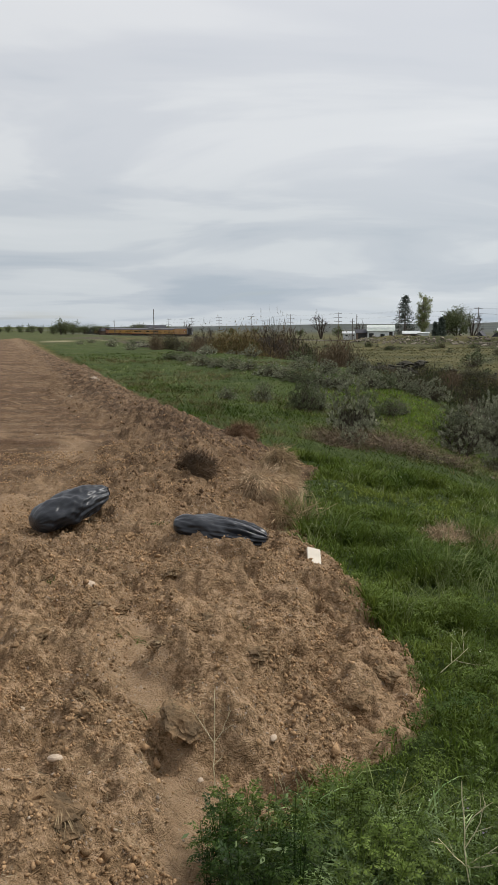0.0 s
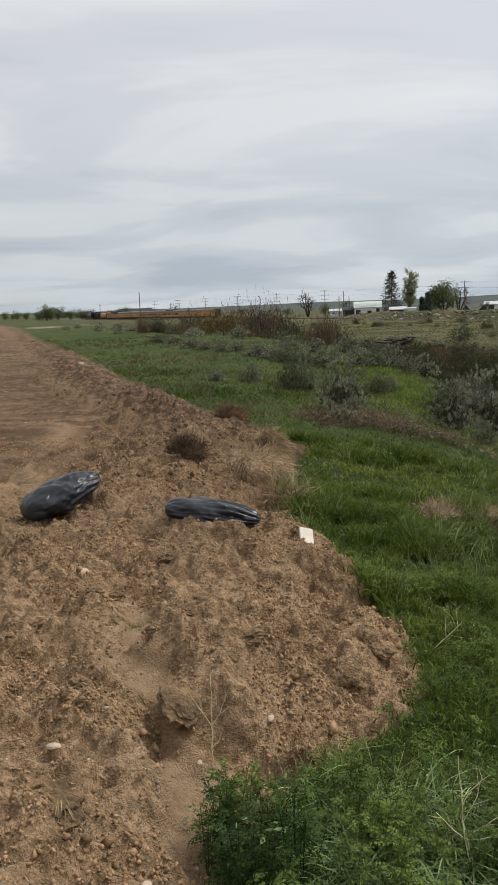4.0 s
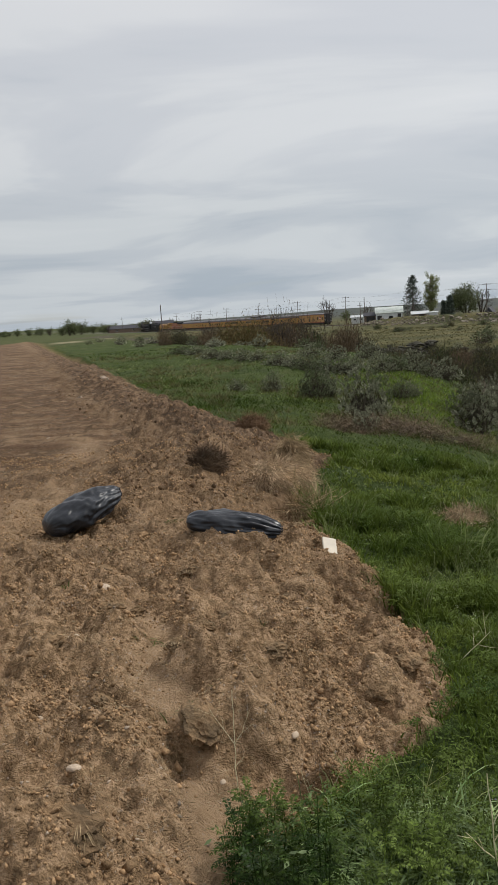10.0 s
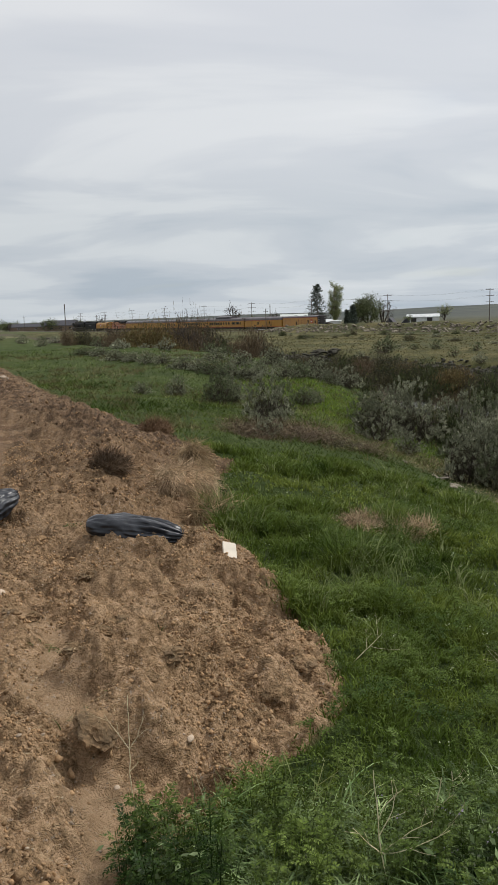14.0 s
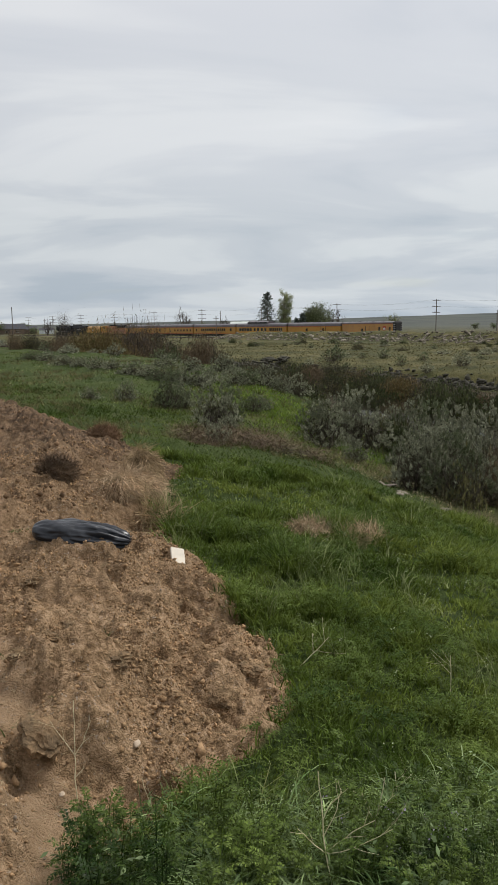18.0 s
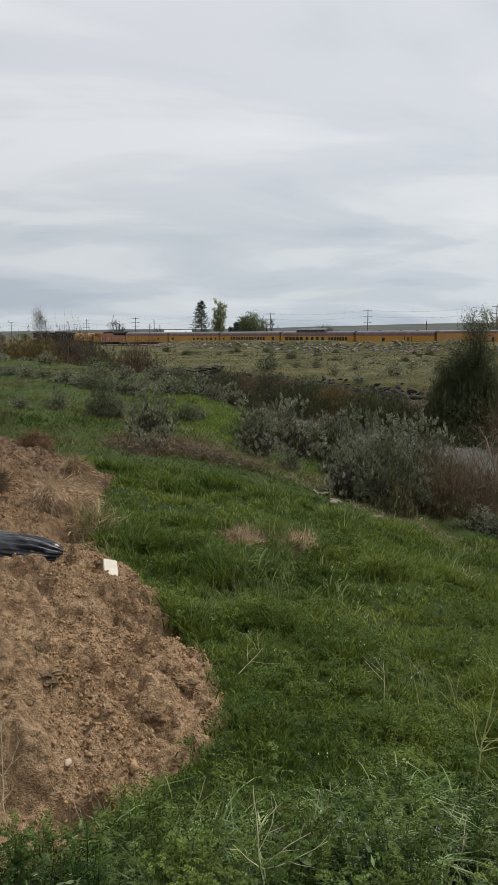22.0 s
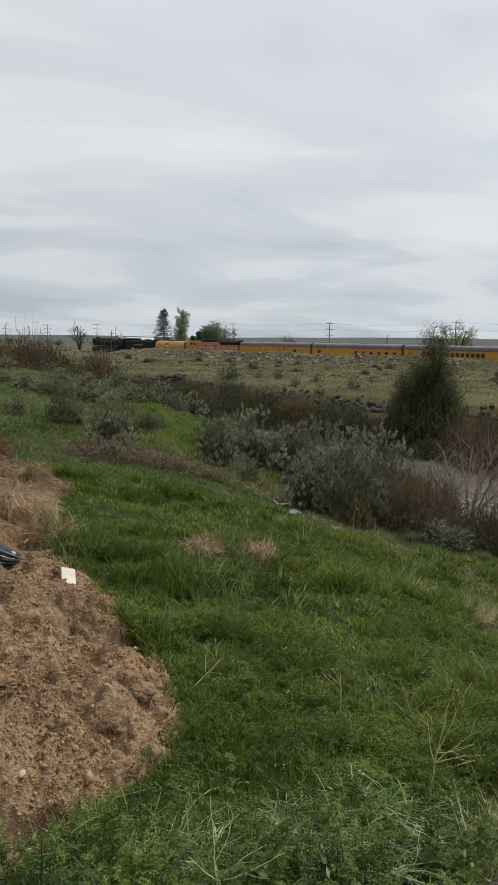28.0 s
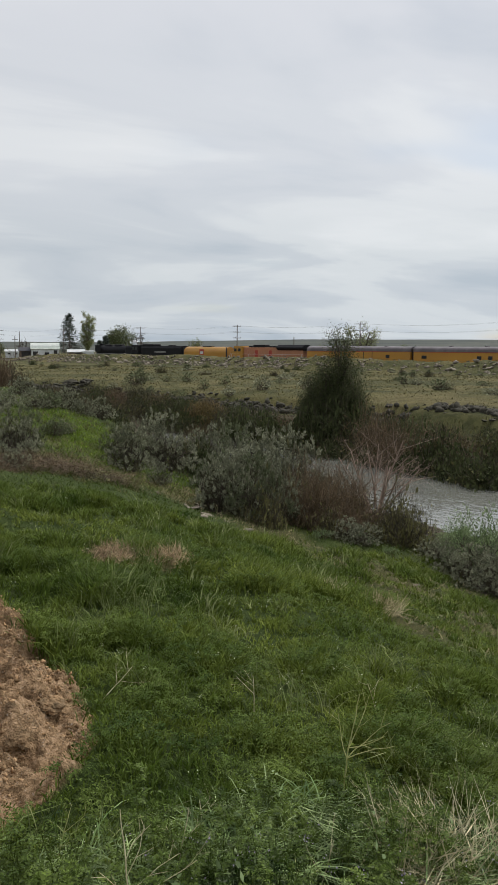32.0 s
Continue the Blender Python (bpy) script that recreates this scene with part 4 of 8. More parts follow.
def passenger_car(name, length, label, windows=(), doors=(), body=None, roof=None, wall_top=3.35, top=4.3, dome=None, end_dark=False):
    """A coach or baggage car: x forwards, origin on the rail in the middle. windows: (x, width, z0, z1)."""
    car = tagged(empty(name), label, "train car", "cars of the train")
    h = length / 2 - 0.35
    b = part("body", boxes((-h, h, -1.5, 1.5, 1.12, wall_top), bevel=0.06), body or M_YELLOW, car)
    v, f = extrude_profile(roof_profile(1.56, wall_top, top), -h - 0.04, h + 0.04)
    link_mesh("roof", v, f, roof or M_ROOF, car, "grey arched roof")
    for sy in (-1, 1):
        part("stripe", boxes((-h, h, sy * 1.512 - 0.012, sy * 1.512 + 0.012, wall_top - 0.16, wall_top - 0.06)), M_RED, car, "thin red stripe")
        part("sill", boxes((-h, h, sy * 1.512 - 0.014, sy * 1.512 + 0.014, 1.12, 1.24)), M_RED, car, "red lower sill stripe")
        for x, w, z0, z1 in windows:
            part("window", boxes((x - w / 2, x + w / 2, sy * 1.515 - 0.02, sy * 1.515 + 0.02, z0, z1), bevel=0.015), M_GLASS, car)
        for x, w in doors:
            d = part("door", boxes((x - w / 2, x + w / 2, sy * 1.515 - 0.02, sy * 1.515 + 0.02, 1.2, 3.2), bevel=0.015), body or M_YELLOW, car)
            part("door_gap", boxes((x - w / 2 - 0.16, x - w / 2, sy * 1.518 - 0.02, sy * 1.518 + 0.02, 1.2, 3.2)), M_DARK, d)
            part("door_gap", boxes((x + w / 2, x + w / 2 + 0.10, sy * 1.518 - 0.02, sy * 1.518 + 0.02, 1.2, 3.2)), M_DARK, d)
    for sx in (-1, 1):
        part("diaphragm", boxes((sx * h - 0.02 + (0 if sx > 0 else -0.37), sx * h + 0.02 + (0.37 if sx > 0 else 0), -0.75, 0.75, 1.0, 3.9), bevel=0.03), M_DARK, car, "dark gangway bellows")
        wheelset(car, sx * (h - 2.9))
    part("underframe", boxes((-h + 5.0, h - 5.0, -1.15, 1.15, 0.55, 1.14), (-h, h, -1.3, 1.3, 0.95, 1.14)), M_DARK, car)
    for x in (-h * 0.45, h * 0.1, h * 0.5):
        part("equipment_box", boxes((x - 1.1, x + 1.1, -1.38, 1.38, 0.42, 1.02), bevel=0.05), M_DARK, car)
        part("roof_vent", boxes((x - 0.35, x + 0.35, -0.3, 0.3, top - 0.05, top + 0.12), bevel=0.03), M_ROOF, car)
    if dome:
        a, c = dome
        v, f = extrude_profile(roof_profile(1.38, 4.1, 4.95, 0.25), a, c)
        dm = link_mesh("dome", v, f, M_ROOF, car, "raised observation dome with dark glass")
        n = 8
        for k in range(n):
            x0 = a + 0.3 + (c - a - 0.6) * k / n
            for sy in (-1, 1):
                part("pane", boxes((x0 + 0.06, x0 + (c - a - 0.6) / n - 0.06, sy * 1.37 - 0.03, sy * 1.37 + 0.03, 4.2, 4.62), bevel=0.01), M_GLASS, dm)
    if end_dark:
        part("end_door", boxes((h, h + 0.10, -1.46, 1.46, 1.15, 4.05), bevel=0.03), M_DARK, car, "dark ribbed end of the leading car")
        for k in range(5):
            part("rib", boxes((h + 0.10, h + 0.16, -1.40, 1.40, 1.5 + 0.5 * k, 1.62 + 0.5 * k)), M_SILVER, car)
    return car


def row(x0, x1, n, w=1.15, z0=2.05, z1=2.85):
    return [(x0 + (x1 - x0) * (k + 0.5) / n, w, z0, z1) for k in range(n)]


def emblem(car, x, z, size, sy=-1, y=1.52):
    bm = bmesh.new()
    box(bm, x - size, x + size, sy * y - 0.015, sy * y + 0.015, z - size * 0.8, z + size)
    part("emblem", bm, M_RED, car, "plain red shield shape")
    part("emblem_field", boxes((x - size * 0.7, x + size * 0.7, sy * (y + 0.02) - 0.012, sy * (y + 0.02) + 0.012, z - size * 0.5, z + size * 0.3)), M_WHITE, car)


def diesel_loco():
    """Hood unit seen from the long side, cab at the rear of the train's way."""
    car = tagged(empty("diesel_locomotive"), "faded orange and yellow diesel locomotive with dark radiator roof", "locomotive", "cars of the train")
    part("frame", boxes((-11.3, 11.3, -1.5, 1.5, 1.05, 1.45), bevel=0.04), M_RUST, car)
    part("hood", boxes((-7.0, 10.6, -1.05, 1.05, 1.45, 3.95), bevel=0.08), M_RUST, car, "faded orange engine hood with doors")
    for k in range(11):
        part("hood_door", boxes((-6.6 + 1.05 * k, -5.7 + 1.05 * k, -1.08, -1.04, 1.6, 3.3)), M_RED if k % 4 == 3 else M_RUST, car)
    cab = part("cab", boxes((-9.8, -7.0, -1.5, 1.5, 1.45, 4.25), bevel=0.1), M_YELLOW, car, "yellow cab")
    for x in (-9.2, -7.9):
        part("window", boxes((x - 0.4, x + 0.4, -1.53, -1.48, 3.0, 3.7)), M_GLASS, cab)
    part("nose", boxes((-11.2, -9.8, -1.0, 1.0, 1.45, 3.1), bevel=0.12), M_YELLOW, car)
    v, f = extrude_profile([(1.55, 3.75), (1.55, 4.0), (0.9, 4.55), (-0.9, 4.55), (-1.55, 4.0), (-1.55, 3.75), (-1.0, 3.3), (1.0, 3.3)], 3.4, 10.9)
    link_mesh("radiator", v, f, M_BLACK, car, "black flared radiator housing")
    part("exhaust_housing", boxes((-4.2, -0.6, -0.8, 0.8, 3.95, 4.55), bevel=0.08), M_BLACK, car)
    for x in (-5.6, 0.6, 1.8):
        part("roof_fan", barrel(bmesh.new(), 0.6, 0.55, 0.35, pose(x, 0, 4.1), 16), M_BLACK, car)
    part("fuel_tank", boxes((-3.2, 3.2, -1.4, 1.4, 0.35, 1.05), bevel=0.1), M_BLACK, car)
    for x in (-10.5, -5, 0, 5, 10.5):
        part("handrail_post", boxes((x - 0.02, x + 0.02, -1.5, -1.46, 1.45, 2.45)), M_WHITE, car)
    part("handrail", boxes((-11.0, 11.0, -1.5, -1.46, 2.42, 2.46)), M_WHITE, car)
    for x in (-7.4, 7.4):
        wheelset(car, x)
    return car


def water_car():
    car = tagged(empty("tank_car"), "yellow auxiliary water car with a red emblem", "train car", "cars of the train")
    v, f = extrude_profile([(1.45, 1.3)] + [(1.5 * math.cos(a), 2.7 + 1.35 * math.sin(a)) for a in np.linspace(0, math.pi, 13)] + [(-1.45, 1.3)], -7.2, 7.2)
    link_mesh("body", v, f, M_YELLOW, car)
    part("underframe", boxes((-7.5, 7.5, -1.35, 1.35, 0.85, 1.32)), M_DARK, car)
    part("hatch", boxes((-1.6, 1.6, -0.5, 0.5, 4.0, 4.2), bevel=0.05), M_DARK, car)
    emblem(car, -0.9, 2.7, 0.75)
    for x in (-5.0, 5.0):
        wheelset(car, x)
    for x in (-7.3, 7.3):
        part("ladder", boxes((x - 0.05, x + 0.05, -1.55, -1.2, 1.0, 3.9)), M_DARK, car)
    return car


def tender():
    car = tagged(empty("tender"), "long black steam locomotive tender", "tender", "cars of the train")
    v, f = extrude_profile([(1.5, 1.2), (1.55, 3.6), (1.2, 4.2), (-1.2, 4.2), (-1.55, 3.6), (-1.5, 1.2)], -7.6, 7.6)
    link_mesh("body", v, f, M_BLACK, car)
    part("coal_bunker", boxes((-7.4, -3.0, -1.35, 1.35, 4.1, 4.65), bevel=0.15), M_BLACK, car)
    part("frame", boxes((-7.8, 7.8, -1.4, 1.4, 0.85, 1.25)), M_DARK, car)
    part("hatch", boxes((2.0, 3.6, -0.6, 0.6, 4.15, 4.4), bevel=0.05), M_BLACK, car)
    for k in range(7):
        x = -6.3 + 2.1 * k
        for y in (-0.78, 0.78):
            part("wheel", barrel(bmesh.new(), 0.53, 0.53, 0.14, pose(x, y, 0.53, 90, 0, 0), 20), M_DARK, car)
    bm = bmesh.new()
    for k in range(12):
        box(bm, -2.2 + 0.36 * k, -1.98 + 0.36 * k, -1.565, -1.545, 2.5, 2.85)
    part("lettering_bars", bm, M_SILVER, car, "small pale lettering bars")
    return car


def steam_loco():
    """Large steam locomotive; its boiler front points to -x, its cab to +x, where the tender follows."""
    car = tagged(empty("steam_locomotive"), "large black steam locomotive with silver smokebox trim", "locomotive", "cars of the train")
    rx = pose(0, 0, 0, 0, 90, 0)
    part("boiler", barrel(bmesh.new(), 1.32, 1.22, 12.4, pose(-1.9, 0, 2.95) @ rx, 28), M_BLACK, car, smooth=False)
    part("smokebox", barrel(bmesh.new(), 1.27, 1.27, 1.7, pose(-8.5, 0, 2.95) @ rx, 28), M_DARK, car, "dark grey smokebox")
    part("smokebox_door", barrel(bmesh.new(), 0.85, 0.6, 0.25, pose(-9.45, 0, 2.95) @ rx, 24), M_SILVER, car)
    part("firebox", boxes((3.4, 6.6, -1.5, 1.5, 1.5, 4.2), bevel=0.5), M_BLACK, car)
    cab = part("cab", boxes((6.4, 9.2, -1.6, 1.6, 1.7, 4.45), bevel=0.12), M_BLACK, car)
    for x in (7.2, 8.4):
        part("window", boxes((x - 0.4, x + 0.4, -1.63, -1.58, 3.1, 3.9)), M_GLASS, cab)
    part("chimney", barrel(bmesh.new(), 0.55, 0.6, 0.5, pose(-8.3, 0, 4.4), 20), M_BLACK, car)
    for x, r in ((-4.6, 0.75), (-0.4, 0.7)):
        part("steam_dome", boxes((x - 1.6, x + 1.6, -r, r, 3.9, 4.5), bevel=0.28), M_BLACK, car)
    part("smoke_deflector", boxes((-9.2, -6.6, -1.62, -1.56, 2.6, 4.35), bevel=0.02), M_BLACK, car)
    part("smoke_deflector", boxes((-9.2, -6.6, 1.56, 1.62, 2.6, 4.35), bevel=0.02), M_BLACK, car)
    part("running_board", boxes((-9.6, 6.4, -1.58, 1.58, 1.98, 2.08)), M_SILVER, car)
    part("frame", boxes((-9.6, 8.8, -0.55, 0.55, 0.75, 1.6)), M_DARK, car)
    part("pilot", boxes((-10.4, -9.6, -1.35, 1.35, 0.25, 1.5), bevel=0.2), M_DARK, car)
    part("headlamp", barrel(bmesh.new(), 0.25, 0.25, 0.3, pose(-9.6, 0, 4.2) @ rx, 16), M_SILVER, car)
    part("safety_valve", barrel(bmesh.new(), 0.12, 0.12, 0.5, pose(3.0, 0, 4.4), 10), M_SILVER, car)
    rng = np.random.RandomState(9)
    pts = rng.normal(0, 1, (40, 3)) * np.array([0.45, 0.3, 0.25]) + np.array([5.6, 0, 4.9])
    steam = leaf_mesh("steam", rng, pts, pts - np.array([5.6, 0, 4.0]), 160, 0.1, 0.4, 0.35, 0.3)
    steam.materials.append(M_STEAM)
    st = new("steam", steam)
    st.parent = car
    st["label"] = "small white wisp of steam"
    for k in range(4):
        x = -3.9 + 2.25 * k
        for y in (-0.82, 0.82):
            w = part("driving_wheel", barrel(bmesh.new(), 1.02, 1.02, 0.16, pose(x, y, 1.02, 90, 0, 0), 28), M_DARK, car)
            part("hub", barrel(bmesh.new(), 0.22, 0.22, 0.24, pose(x, y, 1.02, 90, 0, 0), 16), M_STEEL, w)
    for sy in (-1, 1):
        part("side_rod", boxes((-4.0, 3.0, sy * 1.0 - 0.05, sy * 1.0 + 0.05, 0.62, 0.84), bevel=0.03), M_STEEL, car)
        part("cylinder", barrel(bmesh.new(), 0.5, 0.5, 1.4, pose(-7.6, sy * 1.25, 1.1) @ rx, 20), M_BLACK, car)
    for x in (-9.0, -6.4, 5.9, 7.5):
        for y in (-0.78, 0.78):
            part("wheel", barrel(bmesh.new(), 0.48, 0.48, 0.14, pose(x, y, 0.48, 90, 0, 0), 20), M_DARK, car)
    return car


# seconds at 20 s: the leading end stands 118.0 m short of the nearest point of the line; 13.07 m/s throughout
SPEED, HEAD = 13.07, -118.0 - 13.07 * 20
TRAIN = []


def couple(car, front, length):
    TRAIN.append((car, -(front + length / 2)))


a_car = passenger_car("baggage_car", 19.3, "faded yellow baggage car with a dark ribbed end", windows=[(-1.6, 0.7, 1.6, 2.6), (4.6, 0.6, 2.0, 3.0), (8.3, 0.5, 2.0, 2.9)], doors=[(0.3, 1.2)], body=M_TAN, roof=M_ROOF, wall_top=3.85, top=4.3, end_dark=True)
emblem(a_car, 6.4, 2.6, 0.55)
couple(a_car, 0, 19.3)
couple(passenger_car("baggage_car", 23.6, "yellow baggage car with grey roof and few windows", windows=[(-2.8, 0.8, 1.9, 2.7), (4.4, 0.7, 1.9, 2.9)], doors=[(4.4, 1.8)]), 19.3, 23.6)
couple(passenger_car("dome_car", 26.6, "yellow dome coach with a row of windows", windows=row(-11.5, -4.5, 5) + row(-4.0, 3.5, 4, 1.0) + row(4.5, 11.0, 7, 0.7), dome=(-7.2, 3.4)), 42.9, 26.6)
couple(passenger_car("coach", 26.4, "yellow coach with thirteen windows in a row", windows=row(-8.2, 7.0, 13, 0.85) + [(10.2, 0.9, 2.0, 2.85), (-11.2, 0.6, 2.0, 2.7)]), 69.5, 26.4)
couple(passenger_car("coach", 27.0, "yellow coach with six small square windows", windows=row(-0.5, 12.5, 6, 0.85, 1.95, 2.6) + [(-10.8, 1.1, 2.0, 2.6)]), 95.9, 27.0)
couple(passenger_car("baggage_car", 26.2, "yellow baggage car with two wide sliding doors", windows=[(7.6, 0.9, 2.0, 2.6)], doors=[(-4.0, 2.2), (2.9, 2.0)]), 122.9, 26.2)
couple(diesel_loco(), 149.1, 23.4)
couple(water_car(), 172.5, 15.6)
couple(tender(), 188.1, 16.2)
couple(steam_loco(), 204.3, 19.6)


# ---- plants: shrubs of the valley ----
prng = np.random.RandomState(77)
SAGES = [make_sage(101, M_SAGE, "round grey-green sagebrush on the river bank"), make_sage(102, M_SAGE, "round grey-green sagebrush on the river bank"),
         make_sage(103, M_SAGE_G, "olive-green sagebrush on the river bank"), make_sage(104, M_SAGE, "grey sagebrush with woody stems", 4600)]
SAGES_FAR = [make_sage(121, M_SAGE, "low grey sagebrush on the dry plateau", far=True), make_sage(122, M_SAGE_G, "low olive sagebrush on the dry plateau", far=True)]
LEAFY = make_brush(115, M_TWIG, "low shrub with broad green leaves", 1500, M_BROAD, "leafy_shrub")
THICKETS = [make_thicket(141, "thicket", "reddish-brown leafless thicket beside the river", M_BROWN, 900, M_RUSSET, width=0.012),
            make_thicket(142, "thicket", "dark thicket with sparse olive leaves", M_TWIG, 550, M_DUSK, 400, M_OLIVE, width=0.012),
            make_thicket(143, "thicket", "dark green leafy thicket above the water", M_TWIG, 200, M_DUSK, 1000, M_WILLOW, width=0.012)]
THICKETS_FAR = [make_thicket(144, "thicket", "brown leafless thicket along the stream", M_BROWN, 3400, M_RUSSET, far=True, width=0.018, length=0.14),
                make_thicket(145, "thicket", "dark grey-brown thicket along the stream", M_TWIG, 2400, M_DUSK, 500, M_OLIVE, far=True, width=0.018, length=0.14, leaf=0.08),
                make_thicket(146, "thicket", "dark green thicket along the stream", M_TWIG, 300, M_DUSK, 1000, M_WILLOW, far=True, width=0.014, length=0.20, leaf=0.09),
                make_thicket(147, "thicket", "yellowish willow thicket in bud", M_BROWN, 4200, M_BUD, 500, M_OLIVE, far=True, width=0.017, length=0.13, leaf=0.07)]
used = set()


@functools.lru_cache(None)
def bulk(name):
    """Height and width of a plant as it is made."""
    v = []
    for o in bpy.data.objects[name].children:
        a = np.empty(len(o.data.vertices) * 3, np.float32)
        o.data.vertices.foreach_get("co", a)
        v.append(a.reshape(-1, 3))
    v = np.concatenate(v)
    return float(np.percentile(v[:, 2], 98.5)), float(2 * np.percentile(np.hypot(v[:, 0], v[:, 1]), 95))


def bush(kind, az, d, h, w, label=""):
    """A shrub of the given height and width on the ground."""
    x, y = polar(az, d)
    return bush_at(kind, x, y, h, w, label)


def bush_at(kind, x, y, h, w, label=""):
    h0, w0 = bulk(kind.name)
    turn = float(prng.rand() * 360)
    if kind.name in used:
        return again(kind, x, y, turn, w / w0, 0.05, h / h0 / (w / w0), label)
    used.add(kind.name)
    return placed(kind, x, y, turn, w / w0, 0.05, h / h0 / (w / w0))


def shrub(kind, az, d, size, tall=1.0, sink=0.05):
    x, y = polar(az, d)
    turn = float(prng.rand() * 360)
    size, tall = size * prng.uniform(0.88, 1.14), tall * prng.uniform(0.85, 1.25)
    if kind.name in used:
        return again(kind, x, y, turn, size, sink, tall)
    used.add(kind.name)
    return placed(kind, x, y, turn, size, sink, tall)


# sagebrush above the river, each at its own place
for k, az, d, h, w in ((0, -14.8, 24.5, 1.5, 1.6), (2, -14.0, 26.5, 1.15, 1.3), (1, -17.4, 27.0, 2.0, 2.0), (0, -16.2, 28.0, 1.75, 1.7), (3, -16.9, 23.8, 0.62, 0.95), (0, -21.0, 29.5, 2.0, 1.6), (1, -19.3, 31.5, 1.5, 1.3), (2, -22.4, 27.8, 2.2, 1.5),
                       (0, -23.4, 26.0, 2.25, 1.8), (1, -24.9, 25.2, 2.35, 1.8), (0, -26.5, 24.8, 2.45, 1.8), (3, -20.9, 20.2, 1.5, 1.4), (1, -22.3, 20.6, 1.65, 1.4), (2, -23.9, 20.0, 1.7, 1.5), (3, -25.3, 20.3, 1.6, 1.4), (0, -21.4, 22.6, 1.6, 1.3), (1, -23.2, 23.0, 1.8, 1.5), (0, -25.2, 22.6, 1.9, 1.5), (2, -19.9, 25.6, 0.9, 0.8),
                       (1, -7.0, 20.6, 1.35, 1.25), (2, -7.9, 21.8, 1.2, 1.1), (3, -7.1, 17.9, 0.58, 0.7), (2, -3.8, 23.8, 1.05, 1.1), (3, -4.6, 24.6, 0.9, 0.9), (3, -0.8, 24.8, 0.62, 0.8), (3, 1.7, 24.5, 0.42, 0.7), (2, -9.7, 26.0, 0.62, 0.9), (3, -10.4, 27.0, 0.5, 0.8),
                       (3, 3.2, 40.5, 0.62, 1.6), (0, 2.2, 39.0, 0.5, 1.2), (3, 1.1, 37.2, 0.58, 1.2), (1, 0.1, 36.0, 0.5, 1.1), (0, -1.4, 31.8, 0.6, 1.4), (3, -2.4, 31.0, 0.5, 1.1), (2, -3.4, 30.0, 0.62, 1.3), (0, -4.6, 30.5, 0.55, 1.2), (1, -5.8, 30.0, 0.68, 1.2), (3, -6.6, 31.0, 0.55, 1.0), (0, -8.4, 31.0, 0.75, 1.2), (2, -9.3, 32.0, 0.75, 1.2),
                       (0, -10.6, 33.5, 0.9, 1.3), (3, -11.6, 33.0, 0.8, 1.2), (1, -12.8, 34.5, 0.95, 1.3), (0, -5.4, 35.0, 0.6, 1.2), (1, -3.6, 36.0, 0.6, 1.3), (3, 4.4, 45.0, 0.6, 1.6), (2, 5.4, 47.0, 0.5, 1.6), (0, -7.6, 36.0, 0.8, 1.4),
                       (0, -37.6, 17.5, 0.62, 0.8), (1, -39.6, 16.8, 0.6, 0.8), (3, -41.6, 17.5, 0.8, 1.0), (0, -34.6, 22.5, 0.5, 0.7), (0, -31.0, 20.0, 0.45, 0.6), (1, -32.6, 20.6, 0.5, 0.7)):
    bush(SAGES[k], az, d, h, max(w, 0.92 * h))
# the brown thicket at the water's edge and low dry brush on the meadow
for k, az, d, h, w in ((0, -27.0, 20.6, 1.5, 1.4), (1, -18.5, 30.0, 1.3, 1.7), (2, -19.6, 29.0, 1.2, 1.5), (1, -20.3, 31.5, 1.5, 1.7), (0, -28.3, 21.6, 1.4, 1.7), (0, -29.5, 20.9, 1.2, 1.7), (1, -30.6, 22.2, 1.2, 1.5), (0, -31.2, 22.8, 1.2, 1.6), (0, -29.9, 22.0, 1.5, 1.7), (0, -27.6, 20.2, 1.25, 1.7), (0, -28.8, 20.6, 1.2, 1.8), (0, -26.9, 22.8, 1.7, 1.6), (1, -26.4, 21.8, 1.6, 1.4), (0, -28.0, 23.6, 1.7, 1.6), (0, -30.0, 24.2, 1.5, 1.6), (1, -24.8, 19.0, 1.1, 1.2), (1, -28.9, 19.6, 0.9, 1.1), (1, -33.6, 22.4, 1.2, 1.2), (1, -34.6, 23.0, 0.9, 1.0),
                       (0, -4.8, 17.8, 0.29, 1.7), (0, -5.9, 18.6, 0.34, 1.8), (0, -7.0, 18.2, 0.31, 1.9), (0, -8.2, 18.8, 0.34, 2.0), (0, -9.3, 18.3, 0.30, 2.0), (0, -10.4, 19.0, 0.31, 2.0), (1, -11.5, 18.6, 0.24, 1.9), (0, -12.5, 19.2, 0.22, 1.8), (0, -13.6, 19.4, 0.18, 1.6), (0, -6.4, 17.4, 0.23, 1.6), (0, -8.8, 17.6, 0.23, 1.7)):
    bush(THICKETS[k], az, d, h, w)
for kind, az, d, h, w, label in ((LEAFY, -39.6, 18.0, 1.35, 1.5, ""), (LEAFY, -41.2, 18.4, 1.5, 1.7, ""), (LEAFY, -38.4, 18.8, 1.1, 1.3, ""), (SAGES[0], -39.2, 16.9, 0.85, 1.2, ""), (SAGES[3], -40.8, 16.3, 1.0, 1.3, ""), (SAGES[1], -42.0, 16.8, 1.1, 1.4, ""), (THICKETS[1], -33.4, 20.2, 1.25, 1.6, "dark bare bush above the water"), (THICKETS[1], -34.8, 20.0, 1.1, 1.4, "dark bare bush above the water"),
                                 (SAGES[3], -31.4, 19.4, 0.55, 1.0, ""), (SAGES[0], -30.2, 19.6, 0.6, 1.0, ""), (SAGES[3], -36.2, 19.2, 0.5, 0.9, ""), (SAGES[0], -37.2, 18.6, 0.6, 1.0, "")):
    bush(kind, az, d, h, w, label)
